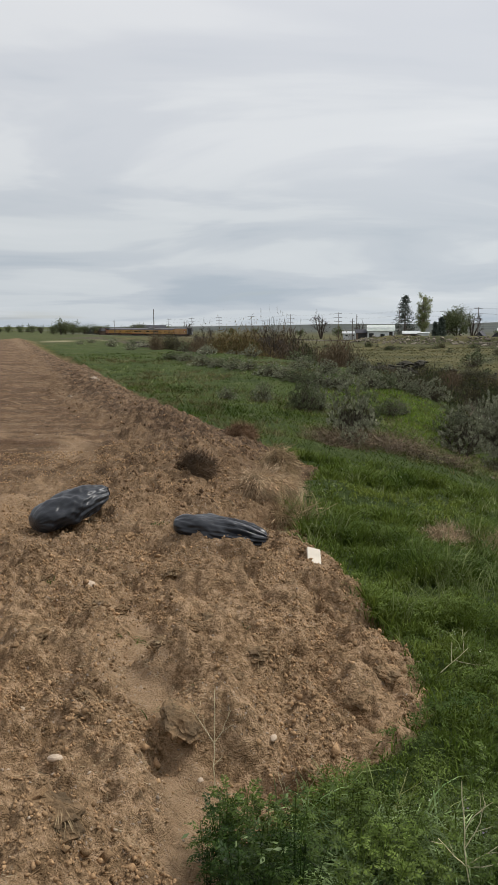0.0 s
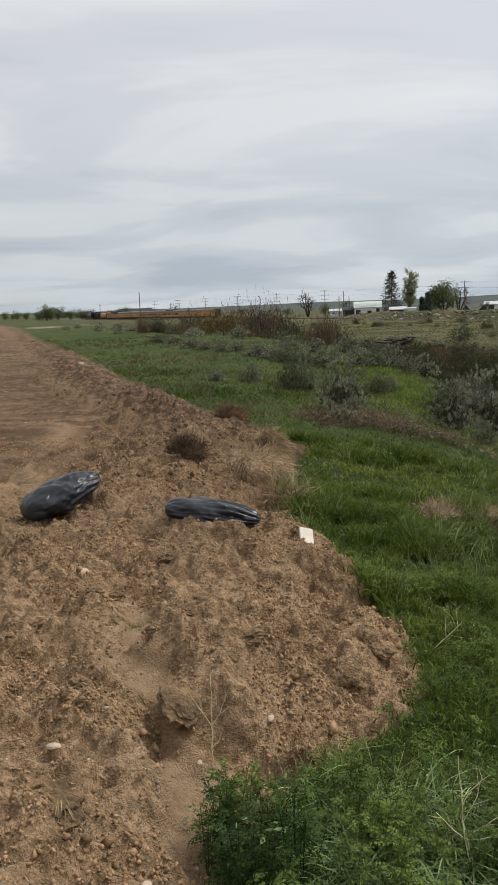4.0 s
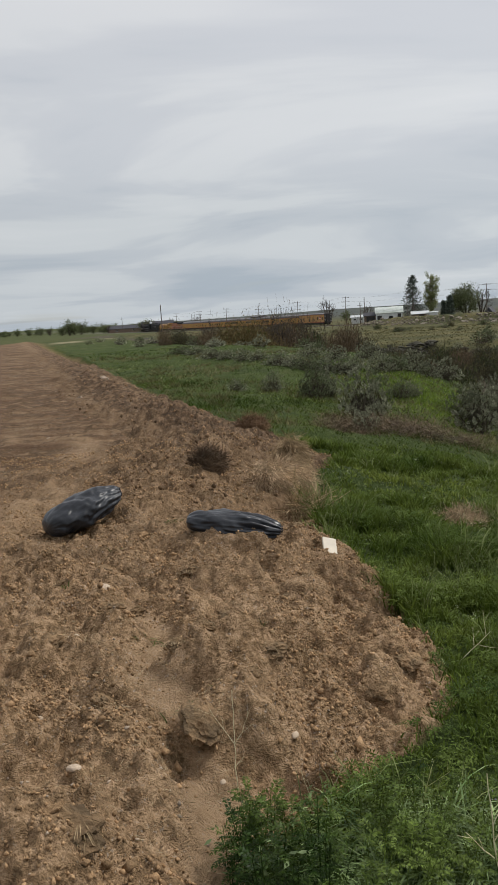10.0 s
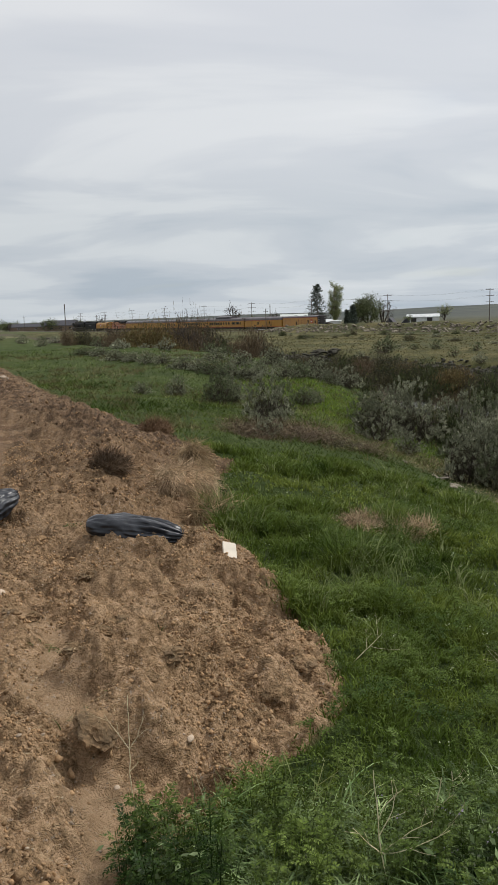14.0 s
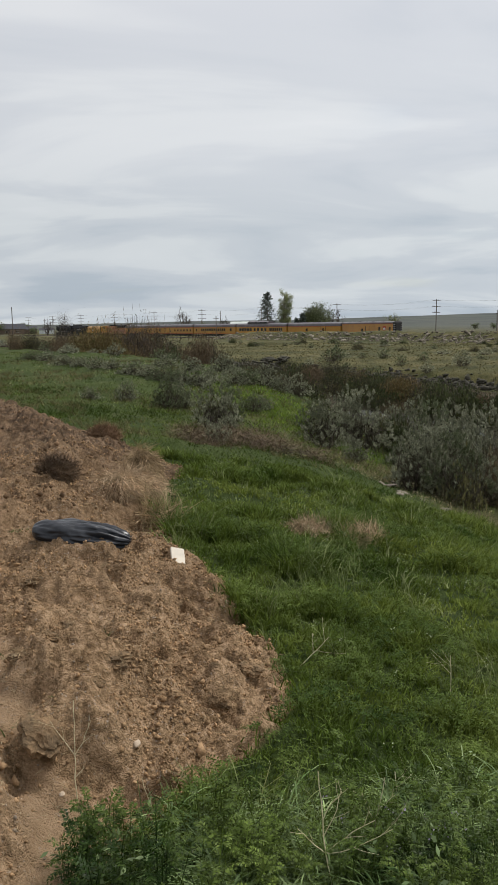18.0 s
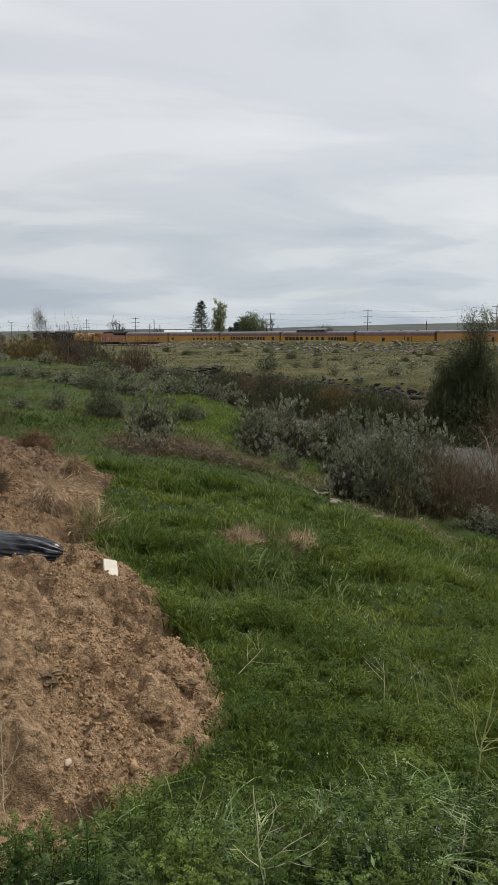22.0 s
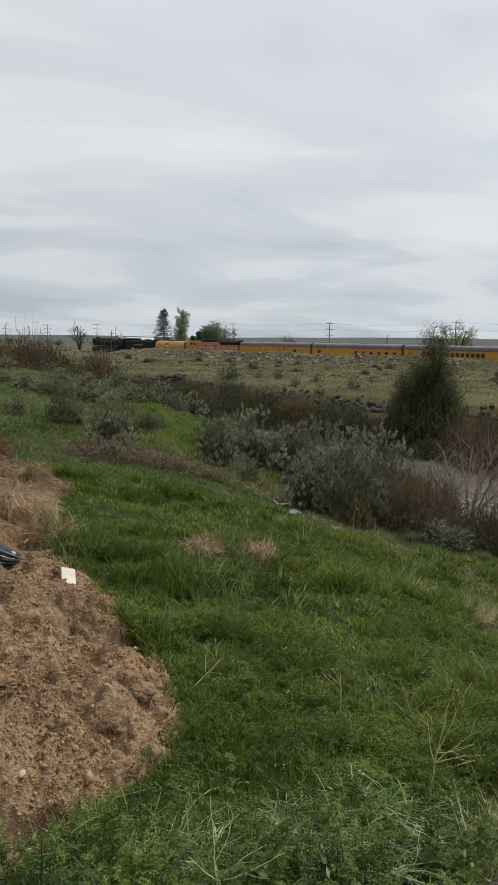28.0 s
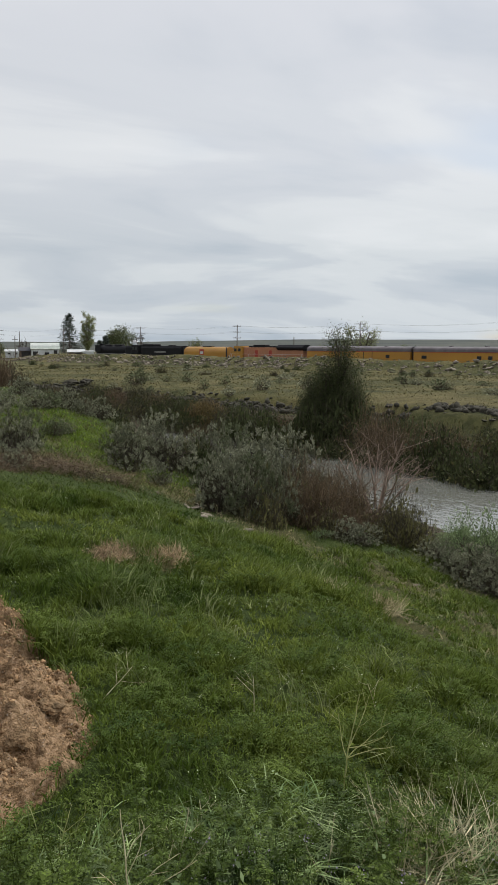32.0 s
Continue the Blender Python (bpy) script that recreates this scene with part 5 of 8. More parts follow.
for az, d, size in ((-37.8, 20.5, 0.75), (-39.2, 20.0, 0.8), (-40.8, 20.5, 0.95), (-36.8, 21.5, 0.55), (-31.6, 19.5, 0.3), (-28.4, 19.0, 0.3), (-33.2, 18.6, 0.3)):
    shrub(LEAFY, az, d, size, 0.9)

# thickets up the valley
for k, az, d, h, w in ((3, 0.9, 62, 2.2, 4.4), (3, -0.4, 63, 1.9, 3.4), (3, 2.1, 64, 1.7, 3.0), (3, 0.2, 66, 2.1, 3.4), (0, 3.2, 66, 1.5, 2.6), (1, -3.1, 60, 2.4, 3.0), (0, -2.2, 63, 1.9, 2.6), (1, -4.4, 57, 2.3, 2.4), (0, -6.2, 48, 2.2, 2.2), (1, -7.4, 46, 1.5, 1.8), (0, -5.4, 50, 1.9, 2.0), (0, -1.7, 85, 3.0, 5.2), (1, -0.6, 86, 2.8, 4.6), (0, -2.8, 82, 2.8, 4.6), (0, 0.4, 80, 2.6, 3.6), (1, 3.2, 88, 3.6, 2.2), (0, 4.2, 75, 1.5, 3.0), (1, 4.6, 88, 1.9, 3.0), (2, 2.2, 82, 2.8, 2.6),
                       (0, 6.5, 70, 1.5, 1.5), (1, 5.6, 72, 1.3, 1.8), (1, 1.9, 72, 1.3, 2.6), (0, -6.4, 60, 3.1, 2.1), (1, -7.2, 58, 2.4, 2.0), (1, -5.3, 56, 2.6, 2.2), (2, -3.9, 54, 2.0, 2.4), (1, -9.4, 58, 1.9, 2.4), (2, -8.4, 56, 1.8, 2.2), (1, -12.8, 50, 2.2, 2.4), (2, -13.6, 48, 2.0, 2.2), (0, -11.6, 50, 1.8, 2.0), (1, -10.4, 52, 1.8, 2.4), (1, -11.0, 46, 1.6, 2.0)):
    bush(THICKETS_FAR[k], az, d, h, max(w, 0.9 * h))
for k, az, d, h, w in ((3, 0.4, 63, 2.2, 3.4), (3, 1.3, 65, 2.0, 3.0), (3, -0.6, 65, 2.0, 2.6), (1, 2.8, 72, 1.7, 2.4), (1, 5.6, 74, 1.4, 2.4), (1, -4.2, 66, 2.3, 2.8), (2, -5.0, 64, 2.1, 2.6), (0, -6.1, 52, 2.0, 2.2), (0, -2.5, 86, 4.3, 3.4), (1, -1.6, 88, 4.5, 3.4), (0, -0.7, 87, 4.2, 3.4), (0, 0.1, 86, 3.6, 3.0), (1, -3.3, 84, 3.6, 2.8), (1, -3.9, 88, 3.0, 3.0), (1, 2.4, 90, 2.6, 2.8), (1, 5.0, 92, 1.3, 3.0), (3, 3.8, 96, 1.7, 3.0), (1, 2.8, 104, 2.2, 3.4), (2, 1.4, 96, 1.9, 3.4), (0, 0.2, 100, 2.4, 3.6), (1, -3.6, 78, 2.0, 3.4), (0, -4.6, 74, 1.8, 3.0), (2, -3.4, 92, 2.2, 3.6), (3, 1.0, 78, 2.0, 3.6), (3, 0.0, 74, 1.9, 3.4), (3, 2.0, 76, 1.6, 3.0)):
    bush(THICKETS_FAR[k], az, d, h, w)
for k in range(34):
    y = 50 + 60 * (k / 34) ** 1.1
    mid = float(np.interp(y, CREEK_Y, CREEK_X))
    bush_at(THICKETS_FAR[(3, 1, 2, 0)[k % 4]], mid + prng.uniform(-5.5, 6.5), y, prng.uniform(0.7, 1.6), prng.uniform(1.6, 3.0))
for k in range(26):
    y = 44 + 60 * prng.rand()
    mid = float(np.interp(y, CREEK_Y, CREEK_X))
    bush_at(SAGES_FAR[k % 2], mid - prng.uniform(6.0, 14.0) - (y - 36) * 0.05, y, prng.uniform(0.5, 0.8), prng.uniform(1.0, 1.7))
# under the rock ledge across the water
for k in range(115):
    y = 15 + 50 * (k + prng.rand()) / 115
    mid = float(np.interp(y, CREEK_Y, CREEK_X))
    row = k % 3
    x = mid + (3.6, 5.6, 7.8)[row] + prng.normal(0, 0.5)
    near = y < 34
    kind = (THICKETS if near else THICKETS_FAR)[(1, 2, 1, 2, 2, 0, 1)[k % 7]]
    bush_at(kind, x, y, (1.35, 1.20, 1.05)[row] * prng.uniform(0.6, 1.2), prng.uniform(1.6, 2.8))
for k in range(16):
    y = 25 + 15 * (k + prng.rand()) / 16
    bush_at(THICKETS[(2, 1, 2)[k % 3]], float(np.interp(y, CREEK_Y, CREEK_X)) + 2.5 + prng.normal(0, 0.25), y, prng.uniform(0.9, 1.4), prng.uniform(1.7, 2.4))
for az, d, h, w in ((-32.0, 39.0, 2.6, 2.2), (-33.2, 38.0, 2.8, 2.3), (-34.4, 38.0, 2.5, 2.2), (-31.2, 41.0, 2.6, 2.2), (-35.4, 37.5, 2.2, 2.2)):
    bush(THICKETS[0], az, d, h, w, "tall reddish-brown leafless thicket on the far bank")
for az, d, h, w in ((-36.2, 37.0, 2.3, 2.4), (-37.6, 36.0, 1.7, 2.4), (-27.6, 44.0, 2.4, 2.2), (-30.2, 43.5, 2.2, 2.2), (-28.9, 43.0, 2.0, 2.6), (-39.0, 34.0, 1.6, 2.2), (-24.0, 47.0, 2.2, 2.4), (-22.2, 48.0, 2.2, 2.2)):
    bush(THICKETS[2], az, d, h, w)
# bushes of the plateau: a few that stand out, the rest strewn
for k, az, d, h, w in ((1, -15.3, 76, 1.25, 2.6), (0, -13.7, 74, 0.8, 1.1), (1, -16.2, 66, 1.1, 1.2), (0, -21.7, 62, 0.8, 1.1), (1, -18.5, 65, 0.7, 1.1), (1, -15.6, 78, 1.3, 1.6), (0, -24.0, 64, 1.2, 1.6), (1, -33.8, 75, 1.1, 1.3), (1, -36.2, 66, 0.9, 1.9), (1, -20.0, 68, 0.8, 1.2), (0, -27.0, 66, 0.9, 1.4)):
    bush(SAGES_FAR[k], az, d, h, w, "round dark sagebrush on the plateau")
for k in range(95):
    x, y = polar(prng.uniform(-43, 0), prng.uniform(58, 150))
    if creek_side(x, y) > -15 or across_track(x, y) > -24:
        continue
    bush_at((SAGES_FAR[0], SAGES_FAR[1], THICKETS_FAR[1], SAGES_FAR[1], THICKETS_FAR[2])[k % 5], x, y, prng.uniform(0.35, 0.9), prng.uniform(0.9, 1.9))

# ---- plants: trees ----
placed(make_tree(201, "willow", "slender dark green willow on the far bank", 6.3, 0.07, 4, (9, 5, 4), 0.36, 15, 26000, M_WILLOW, M_TWIG, 0.085, 0.26, 0.12, 9, 0.02, 0.07, 0.72, "", 2, 3, 0.95), *polar(-28.95, 45), 20)
again(bpy.data.objects["willow"], *polar(-27.7, 45.5), 150, 0.70, 0.1)
again(bpy.data.objects["willow"], *polar(-30.2, 44.5), 250, 0.72, 0.1)
placed(make_tree(202, "bare_tree", "leafless many-stemmed small tree at the water's edge", 3.9, 0.040, 4, (5, 4, 3), 0.55, 44, 0, None, M_PALEBARK, 0.1, 0.1, 0.02, 13, 0.3, 0.10, 0.60, "", 2, 3), *polar(-32.2, 26.5), 0)
placed(make_conifer(203, 15.6, 11.5), *polar(-10.72, 300))
placed(make_tree(204, "poplar", "tall pale green poplar in new leaf", 16.5, 0.30, 4, (14, 5, 3), 0.22, 5, 6500, M_POPLAR, M_PALEBARK, 0.42, 0.35, 0.10, 3, 0.15, 0.05, 0.72), *polar(-11.92, 308))
placed(make_tree(205, "broadleaf_tree", "broad dark green tree beside the railway", 12.0, 0.35, 4, (9, 6, 4), 0.52, 40, 5200, M_TREE, M_TWIG, 0.55, 0.55, 0.06, 4, 0.25, 0.10, 0.55), *polar(-14.25, 300))
BARE = placed(make_tree(206, "bare_tree", "grey leafless tree against the sky", 11.5, 0.34, 4, (10, 7, 4), 0.42, 20, 0, None, M_TWIG, 0.1, 0.1, 0.10, 4, 0.3, 0.09, 0.55, sides=3, bits=1), *polar(-5.0, 320))
again(BARE, *polar(-15.2, 312), 70, 1.0, 0.1)
for az, d, size, tall in ((-1.7, 85, 0.50, 0.85), (-0.7, 87, 0.46, 0.85), (-2.7, 83, 0.44, 0.85), (-1.2, 90, 0.52, 0.85), (0.5, 80, 0.36, 0.9), (3.2, 89, 0.38, 1.1), (-6.4, 59, 0.30, 0.95), (-5.6, 60, 0.27, 0.9)):
    again(BARE, *polar(az, d), prng.rand() * 360, size, 0.1, tall, "bare brushy tree above the stream bed")
again(BARE, *polar(-7.6, 340), 200, 0.7, 0.1)
again(BARE, *polar(4.35, 420), 130, 0.75, 0.1)
again(BARE, *polar(2.7, 400), 10, 0.5, 0.1)
SMALLCON = placed(make_conifer(207, 7.5, 3.2), *polar(-13.15, 290))
again(SMALLCON, *polar(-12.75, 300), 60, 0.8)
PALE = placed(make_tree(208, "broadleaf_tree", "pale green tree with a thin crown", 11.5, 0.25, 4, (9, 5, 4), 0.45, 26, 2600, M_POPLAR, M_TWIG, 0.34, 0.35, 0.08, 4, 0.25, 0.09, 0.55), *polar(-30.9, 235))
again(PALE, *polar(-19.3, 420), 50, 0.75)
again(PALE, *polar(-27.9, 270), 120, 0.45)
FARTREE = placed(make_tree(209, "broadleaf_tree", "distant dark tree on the plain", 8.0, 0.20, 3, (6, 5), 0.55, 40, 900, M_TREE, M_TWIG, 0.75, 0.6, 0.06, 5, 0.15, 0.12, 0.6, "distant trees", 2, 3), *polar(12.6, 560))
for k in range(34):
    again(FARTREE, *polar(8.4 + 15.5 * prng.rand(), prng.uniform(620, 700)), prng.rand() * 360, prng.uniform(0.35, 0.75), 0.2, prng.uniform(0.7, 1.1))
for az, d, size in ((13.4, 560, 0.9), (12.9, 556, 1.25), (12.1, 565, 1.0), (11.3, 570, 0.85), (10.5, 560, 1.0), (14.8, 640, 0.8), (15.6, 660, 0.7), (16.3, 650, 0.8), (17.2, 660, 0.7), (18.2, 640, 0.8), (19.4, 650, 0.7), (20.6, 660, 0.75), (22.0, 640, 0.8), (9.9, 650, 0.7), (9.2, 660, 0.6), (8.6, 700, 0.7), (5.8, 560, 0.8), (7.9, 520, 0.9), (7.6, 515, 1.0),
                    (5.35, 505, 0.6), (1.2, 520, 0.6), (-0.4, 500, 0.6), (-3.6, 420, 0.5), (-6.2, 390, 0.6), (-34.0, 330, 0.6), (-35.2, 340, 0.55), (-36.4, 330, 0.6), (-37.6, 350, 0.5), (-38.8, 330, 0.6), (-33.2, 360, 0.5), (-16.9, 330, 0.4), (-24.8, 420, 0.45), (-26.0, 430, 0.4)):
    again(FARTREE, *polar(az, d), prng.rand() * 360, size, 0.1, prng.uniform(0.8, 1.1))
for az, d, size in ((10.3, 555, 0.55), (14.2, 600, 0.5), (6.9, 500, 0.4), (-1.7, 430, 0.4), (-2.9, 410, 0.45), (-0.9, 450, 0.4)):
    again(BARE, *polar(az, d), prng.rand() * 360, size, 0.1)


# ---- rocks, poles, buildings ----
def stone_mesh(name, seed, flat=0.7, rough=0.3, div=2):
    """A stone about 1 m across: angular and broken, or rounded where rough is small."""
    rng = np.random.RandomState(seed + 1000)
    bm = bmesh.new()
    if rough > 0.2:
        pts = rng.normal(0, 1, (16, 3))
        pts /= np.linalg.norm(pts, axis=1, keepdims=True)
        pts *= rng.uniform(0.36, 0.56, (16, 1)) * np.array([1.1, 0.9, 1.0])
        for q in pts:
            bm.verts.new(q)
        got = bmesh.ops.convex_hull(bm, input=bm.verts[:])
        bmesh.ops.delete(bm, geom=[g for g in got["geom_interior"] if isinstance(g, bmesh.types.BMVert)], context="VERTS")
        bmesh.ops.bevel(bm, geom=bm.edges[:], offset=0.02, segments=1, affect="EDGES")
    else:
        bmesh.ops.create_icosphere(bm, subdivisions=div, radius=0.5)
        for v in bm.verts:
            v.co *= 1 + rough * noise.noise(v.co * 2.1 + Vector((seed * 3.7, 1.3, seed)))
    for v in bm.verts:
        v.co.z *= flat
    me = bpy.data.meshes.new(name)
    bm.to_mesh(me)
    bm.free()
    return me


def stones(name, mat, label, category, group, spots, seeds, flat=0.7, rough=0.35, div=2, slab=0.0):
    """Stones of a few shapes, each an object of its own. spots: (x, y, size, sink)."""
    shapes = []
    for sd in seeds:
        me = stone_mesh(name, sd, flat, rough, div)
        me.materials.append(mat)
        shapes.append(me)
    rng = np.random.RandomState(len(spots))
    for i, (x, y, size, sink) in enumerate(spots):
        ob = tagged(new(name, shapes[i % len(shapes)]), label, category, group)
        ob.location = (x, y, ground_z(x, y) + size * (0.5 * flat - sink))
        ob.rotation_euler = (rng.normal(0, 0.2), rng.normal(0, 0.2), rng.rand() * 6.28)
        ob.scale = (size * rng.uniform(0.8, 1.3), size * rng.uniform(0.7, 1.1), size * rng.uniform(0.7, 1.1))
        if slab:
            # bedded along the valley
            ob.rotation_euler = (rng.normal(0, 0.16), rng.normal(0, 0.16), radians(115) + rng.normal(0, 0.7))
            ob.scale = (size * rng.uniform(0.9, 1.6), size * rng.uniform(0.8, 1.2), size * rng.uniform(0.6, 1.0) * slab)


rrng = np.random.RandomState(55)
spots = []
for k in range(290):
    y = 27 + 65 * (k / 290)
    mid = float(np.interp(y, CREEK_Y, CREEK_X))
    x = mid + 10.0 / 0.85 + 1.5 * float(fbm(np.array([mid + 11.0]), np.array([y]), 9.0, 3, 3)[0]) + rrng.normal(0, 0.7)
    spots.append((x, y, 0.20 + 0.42 * rrng.rand() ** 2, 0.30 + 0.2 * rrng.rand() + 0.12 * (y < 36)))
for k in range(70):
    az = rrng.uniform(-12.0, -7.8)
    x, y = polar(az, 80 + 1.6 * math.sin(az * 2.3) + rrng.normal(0, 0.5))
    spots.append((x, y, rrng.uniform(0.45, 1.15), 0.10))
stones("ledge_rock", M_ROCK, "dark broken basalt of the ledge above the river", "rock", "rocks of the ledge", spots, (1, 2, 3, 4, 5), 0.75, 0.3, 2, 0.75)
spots = []
for k in range(280):
    s = -190 + 190 * (k / 280) + rrng.normal(0, 1.0)
    q = -23.4 + rrng.normal(0, 1.2)
    if rrng.rand() > 0.42 + 0.9 * float(vnoise(np.array([s]), np.array([0.0]), 14.0, 3)[0]):
        continue
    x, y = TRACK_N[0] * (TRACK_D + q) + TRACK_U[0] * s, TRACK_N[1] * (TRACK_D + q) + TRACK_U[1] * s
    spots.append((x, y, 0.4 + 1.1 * rrng.rand() ** 2, 0.2))
stones("rubble_stone", M_PALE, "pale broken stone of the rubble bank below the railway", "rock", "stones of the rubble bank", spots, (6, 7, 8, 9), 0.50, 0.4)
spots = [(*polar(az, d), s, 0.3) for az, d, s in ((-19.6, 20.5, 0.45), (-19.2, 19.4, 0.40), (-18.7, 19.0, 0.32), (-20.2, 18.6, 0.42), (-19.9, 17.6, 0.25), (-23.0, 17.4, 0.4), (-21.6, 17.8, 0.22), (-12.6, 15.4, 0.24), (-16.6, 21.0, 0.3), (-33.6, 14.6, 0.25), (-39.4, 14.2, 0.3), (-35.2, 15.2, 0.2))]
stones("field_stone", M_PALE, "pale stone lying in the grass", "rock", "stones in the grass", spots, (10, 11, 12), 0.5, 0.3)


def track_point(s, q):
    return TRACK_N[0] * (TRACK_D + q) + TRACK_U[0] * s, TRACK_N[1] * (TRACK_D + q) + TRACK_U[1] * s


TURN = math.degrees(math.atan2(TRACK_U[1], TRACK_U[0]))
railway = tagged(empty("railway_track"), "single railway track on a low ballast bed", "railway", kind="structure")
for q in (-0.75, 0.75):
    r = part("rail", boxes((-520, 260, -0.035, 0.035, 0.10, 0.17), (-520, 260, -0.07, 0.07, 0.0, 0.03), (-520, 260, -0.012, 0.012, 0.03, 0.10)), M_STEEL, railway)
    r.location = (0, q, -0.17)
bm = bmesh.new()
for k in range(300):
    box(bm, -330 + 1.5 * k, -329.75 + 1.5 * k, -1.3, 1.3, -0.32, -0.17)
part("sleepers", bm, M_WOOD, railway)["kind"] = "stuff"
railway.location = (*track_point(0, 0), RAIL_Z)
railway.rotation_euler = (0, 0, radians(TURN))


def make_pole():
    pole = tagged(empty("utility_pole"), "weathered wooden pole with crossarms along the railway", "utility pole", "poles along the railway")
    part("post", barrel(bmesh.new(), 0.14, 0.09, 10.4, pose(0, 0, 4.7), 8), M_WOOD, pole)
    for z, w in ((9.5, 1.5), (8.0, 1.6), (6.5, 1.5)):
        arm = part("crossarm", boxes((-0.05, 0.05, -w, w, z - 0.055, z + 0.055)), M_WOOD, pole)
        for y in (-w + 0.1, -w * 0.45, w * 0.45, w - 0.1):
            part("insulator", barrel(bmesh.new(), 0.05, 0.04, 0.16, pose(0, y, z + 0.14), 6), M_GLASS, arm)
    return pole


POLE_S = [-107.7 + 38.6 * k for k in range(-9, 4)]
pole = make_pole()
pole_tops = []
for i, s in enumerate(POLE_S):
    x, y = track_point(s, 15)
    z = ground_z(x, y)
    ob = pole if i == 0 else copy_thing(pole, Matrix.Identity(4))
    # the arms stand across the line of wires, a little askew
    ob.location, ob.rotation_euler = (x, y, z), (0, radians((-1) ** i * 0.6), radians(TURN + (-1) ** i * 5))
    pole_tops.append((x, y, z))
wires = []
for a, b in zip(pole_tops, pole_tops[1:]):
    for off, h in ((-1.4, 9.65), (1.4, 9.65), (-1.5, 8.15), (1.5, 8.15)):
        pts = []
        for k in range(9):
            f = k / 8
            pts.append(np.array([a[0] + (b[0] - a[0]) * f + TRACK_N[0] * off, a[1] + (b[1] - a[1]) * f + TRACK_N[1] * off, a[2] + (b[2] - a[2]) * f + h - 0.7 * 4 * f * (1 - f)]))
        wires += [(p, q, 0.008, 0.008) for p, q in zip(pts, pts[1:])]
wm = tube_mesh("wires", wires, 3)
wm.materials.append(M_DARK)
tagged(new("overhead_wires", wm), "thin dark overhead wires between the poles", "wire", kind="stuff")


def plain_pole(az, d, height, r=0.16, label="tall plain wooden pole beside farm buildings"):
    p = tagged(empty("utility_pole"), label, "utility pole")
    part("post", barrel(bmesh.new(), r, r * 0.7, height, pose(0, 0, height / 2 - 0.3), 8), M_WOOD, p)
    part("crossarm", boxes((-0.9, 0.9, -0.06, 0.06, height - 1.3, height - 1.16)), M_WOOD, p)
    placed(p, *polar(az, d), prng.rand() * 90)


plain_pole(6.6, 450, 15.0, 0.28)
plain_pole(-7.15, 262, 7.4)
plain_pole(-7.45, 300, 9.5)
plain_pole(3.9, 470, 9.0)
plain_pole(4.5, 480, 9.0)
plain_pole(9.3, 520, 10.0)
plain_pole(-26.2, 240, 7.5)


def building(name, label, category, az, d, turn, w, l, wall, ridge, wall_mat, roof_mat, doors=(), windows=(), overhang=0.3):
    """A gabled building: w across, l along its ridge (x). doors and windows: (x, width, z0, z1) on the long sides."""
    b = tagged(empty(name), label, category)
    t = 0.12
    part("wall", boxes((-l / 2, l / 2, -w / 2, -w / 2 + t, -0.3, wall)), wall_mat, b)
    part("wall", boxes((-l / 2, l / 2, w / 2 - t, w / 2, -0.3, wall)), wall_mat, b)
    for sx in (-1, 1):
        v, f = extrude_profile([(-w / 2 + t, -0.3), (w / 2 - t, -0.3), (w / 2 - t, wall), (0, ridge - 0.12), (-w / 2 + t, wall)], sx * l / 2 - (t if sx > 0 else 0), sx * l / 2 + (t if sx < 0 else 0))
        link_mesh("gable_wall", v, f, wall_mat, b)
    slope = (ridge - wall) / (w / 2)
    o = overhang
    for sy in (-1, 1):
        v, f = extrude_profile([(sy * (w / 2 + o), wall - slope * o), (sy * (w / 2 + o), wall - slope * o + 0.14), (0, ridge + 0.14), (0, ridge)], -l / 2 - o, l / 2 + o)
        link_mesh("roof", v, f, roof_mat, b)
    for x, ww, z0, z1 in doors:
        part("door", boxes((x - ww / 2, x + ww / 2, -w / 2 - 0.05, -w / 2 + 0.01, z0, z1)), M_DARK, b)
    for x, ww, z0, z1 in windows:
        win = part("window", boxes((x - ww / 2, x + ww / 2, -w / 2 - 0.06, -w / 2 + 0.01, z0, z1)), M_WHITE, b)
        part("pane", boxes((x - ww / 2 + 0.08, x + ww / 2 - 0.08, -w / 2 - 0.08, -w / 2 - 0.055, z0 + 0.08, z1 - 0.08)), M_GLASS, win)
    placed(b, *polar(az, d), turn, 1.0, 0.05)
    return b


barn = building("barn", "white metal barn with a pale striped roof", "barn", -9.1, 288, -9, 7.5, 9.0, 3.3, 5.1, M_WHITE, M_SHEDROOF, doors=((-3.2, 1.6, 0, 2.4), (3.4, 1.2, 0, 2.8)), windows=((0.6, 1.6, 1.1, 2.2),))
for k in range(7):
    z = 3.32 + 1.62 * (k + 0.5) / 7
    part("roof_strip", boxes((-4.8, 4.8, -0.12, 0.12, -0.02, 0.02)), M_WHITE if k % 2 else M_SHEDROOF, barn).matrix_local = pose(0, -3.75 * (1 - (k + 0.5) / 7) - 0.06, z + 0.22, 25, 0, 0)
building("shed", "small white box trailer beside the barn", "shed", -11.95, 284, -12, 2.6, 3.8, 2.4, 2.6, M_WHITE, M_WHITE, windows=((-1.0, 0.6, 1.2, 1.9),))
building("shed", "low grey lean-to shed", "shed", -11.15, 288, -8, 4.0, 5.5, 2.2, 3.0, M_HOUSE, M_WHITE, doors=((0.5, 1.6, 0, 1.9),))
building("shed", "small open dark shed", "shed", -7.85, 290, -8, 4.0, 4.5, 2.6, 3.6, M_HOUSE, M_HROOF, doors=((0, 3.0, 0, 2.3),))
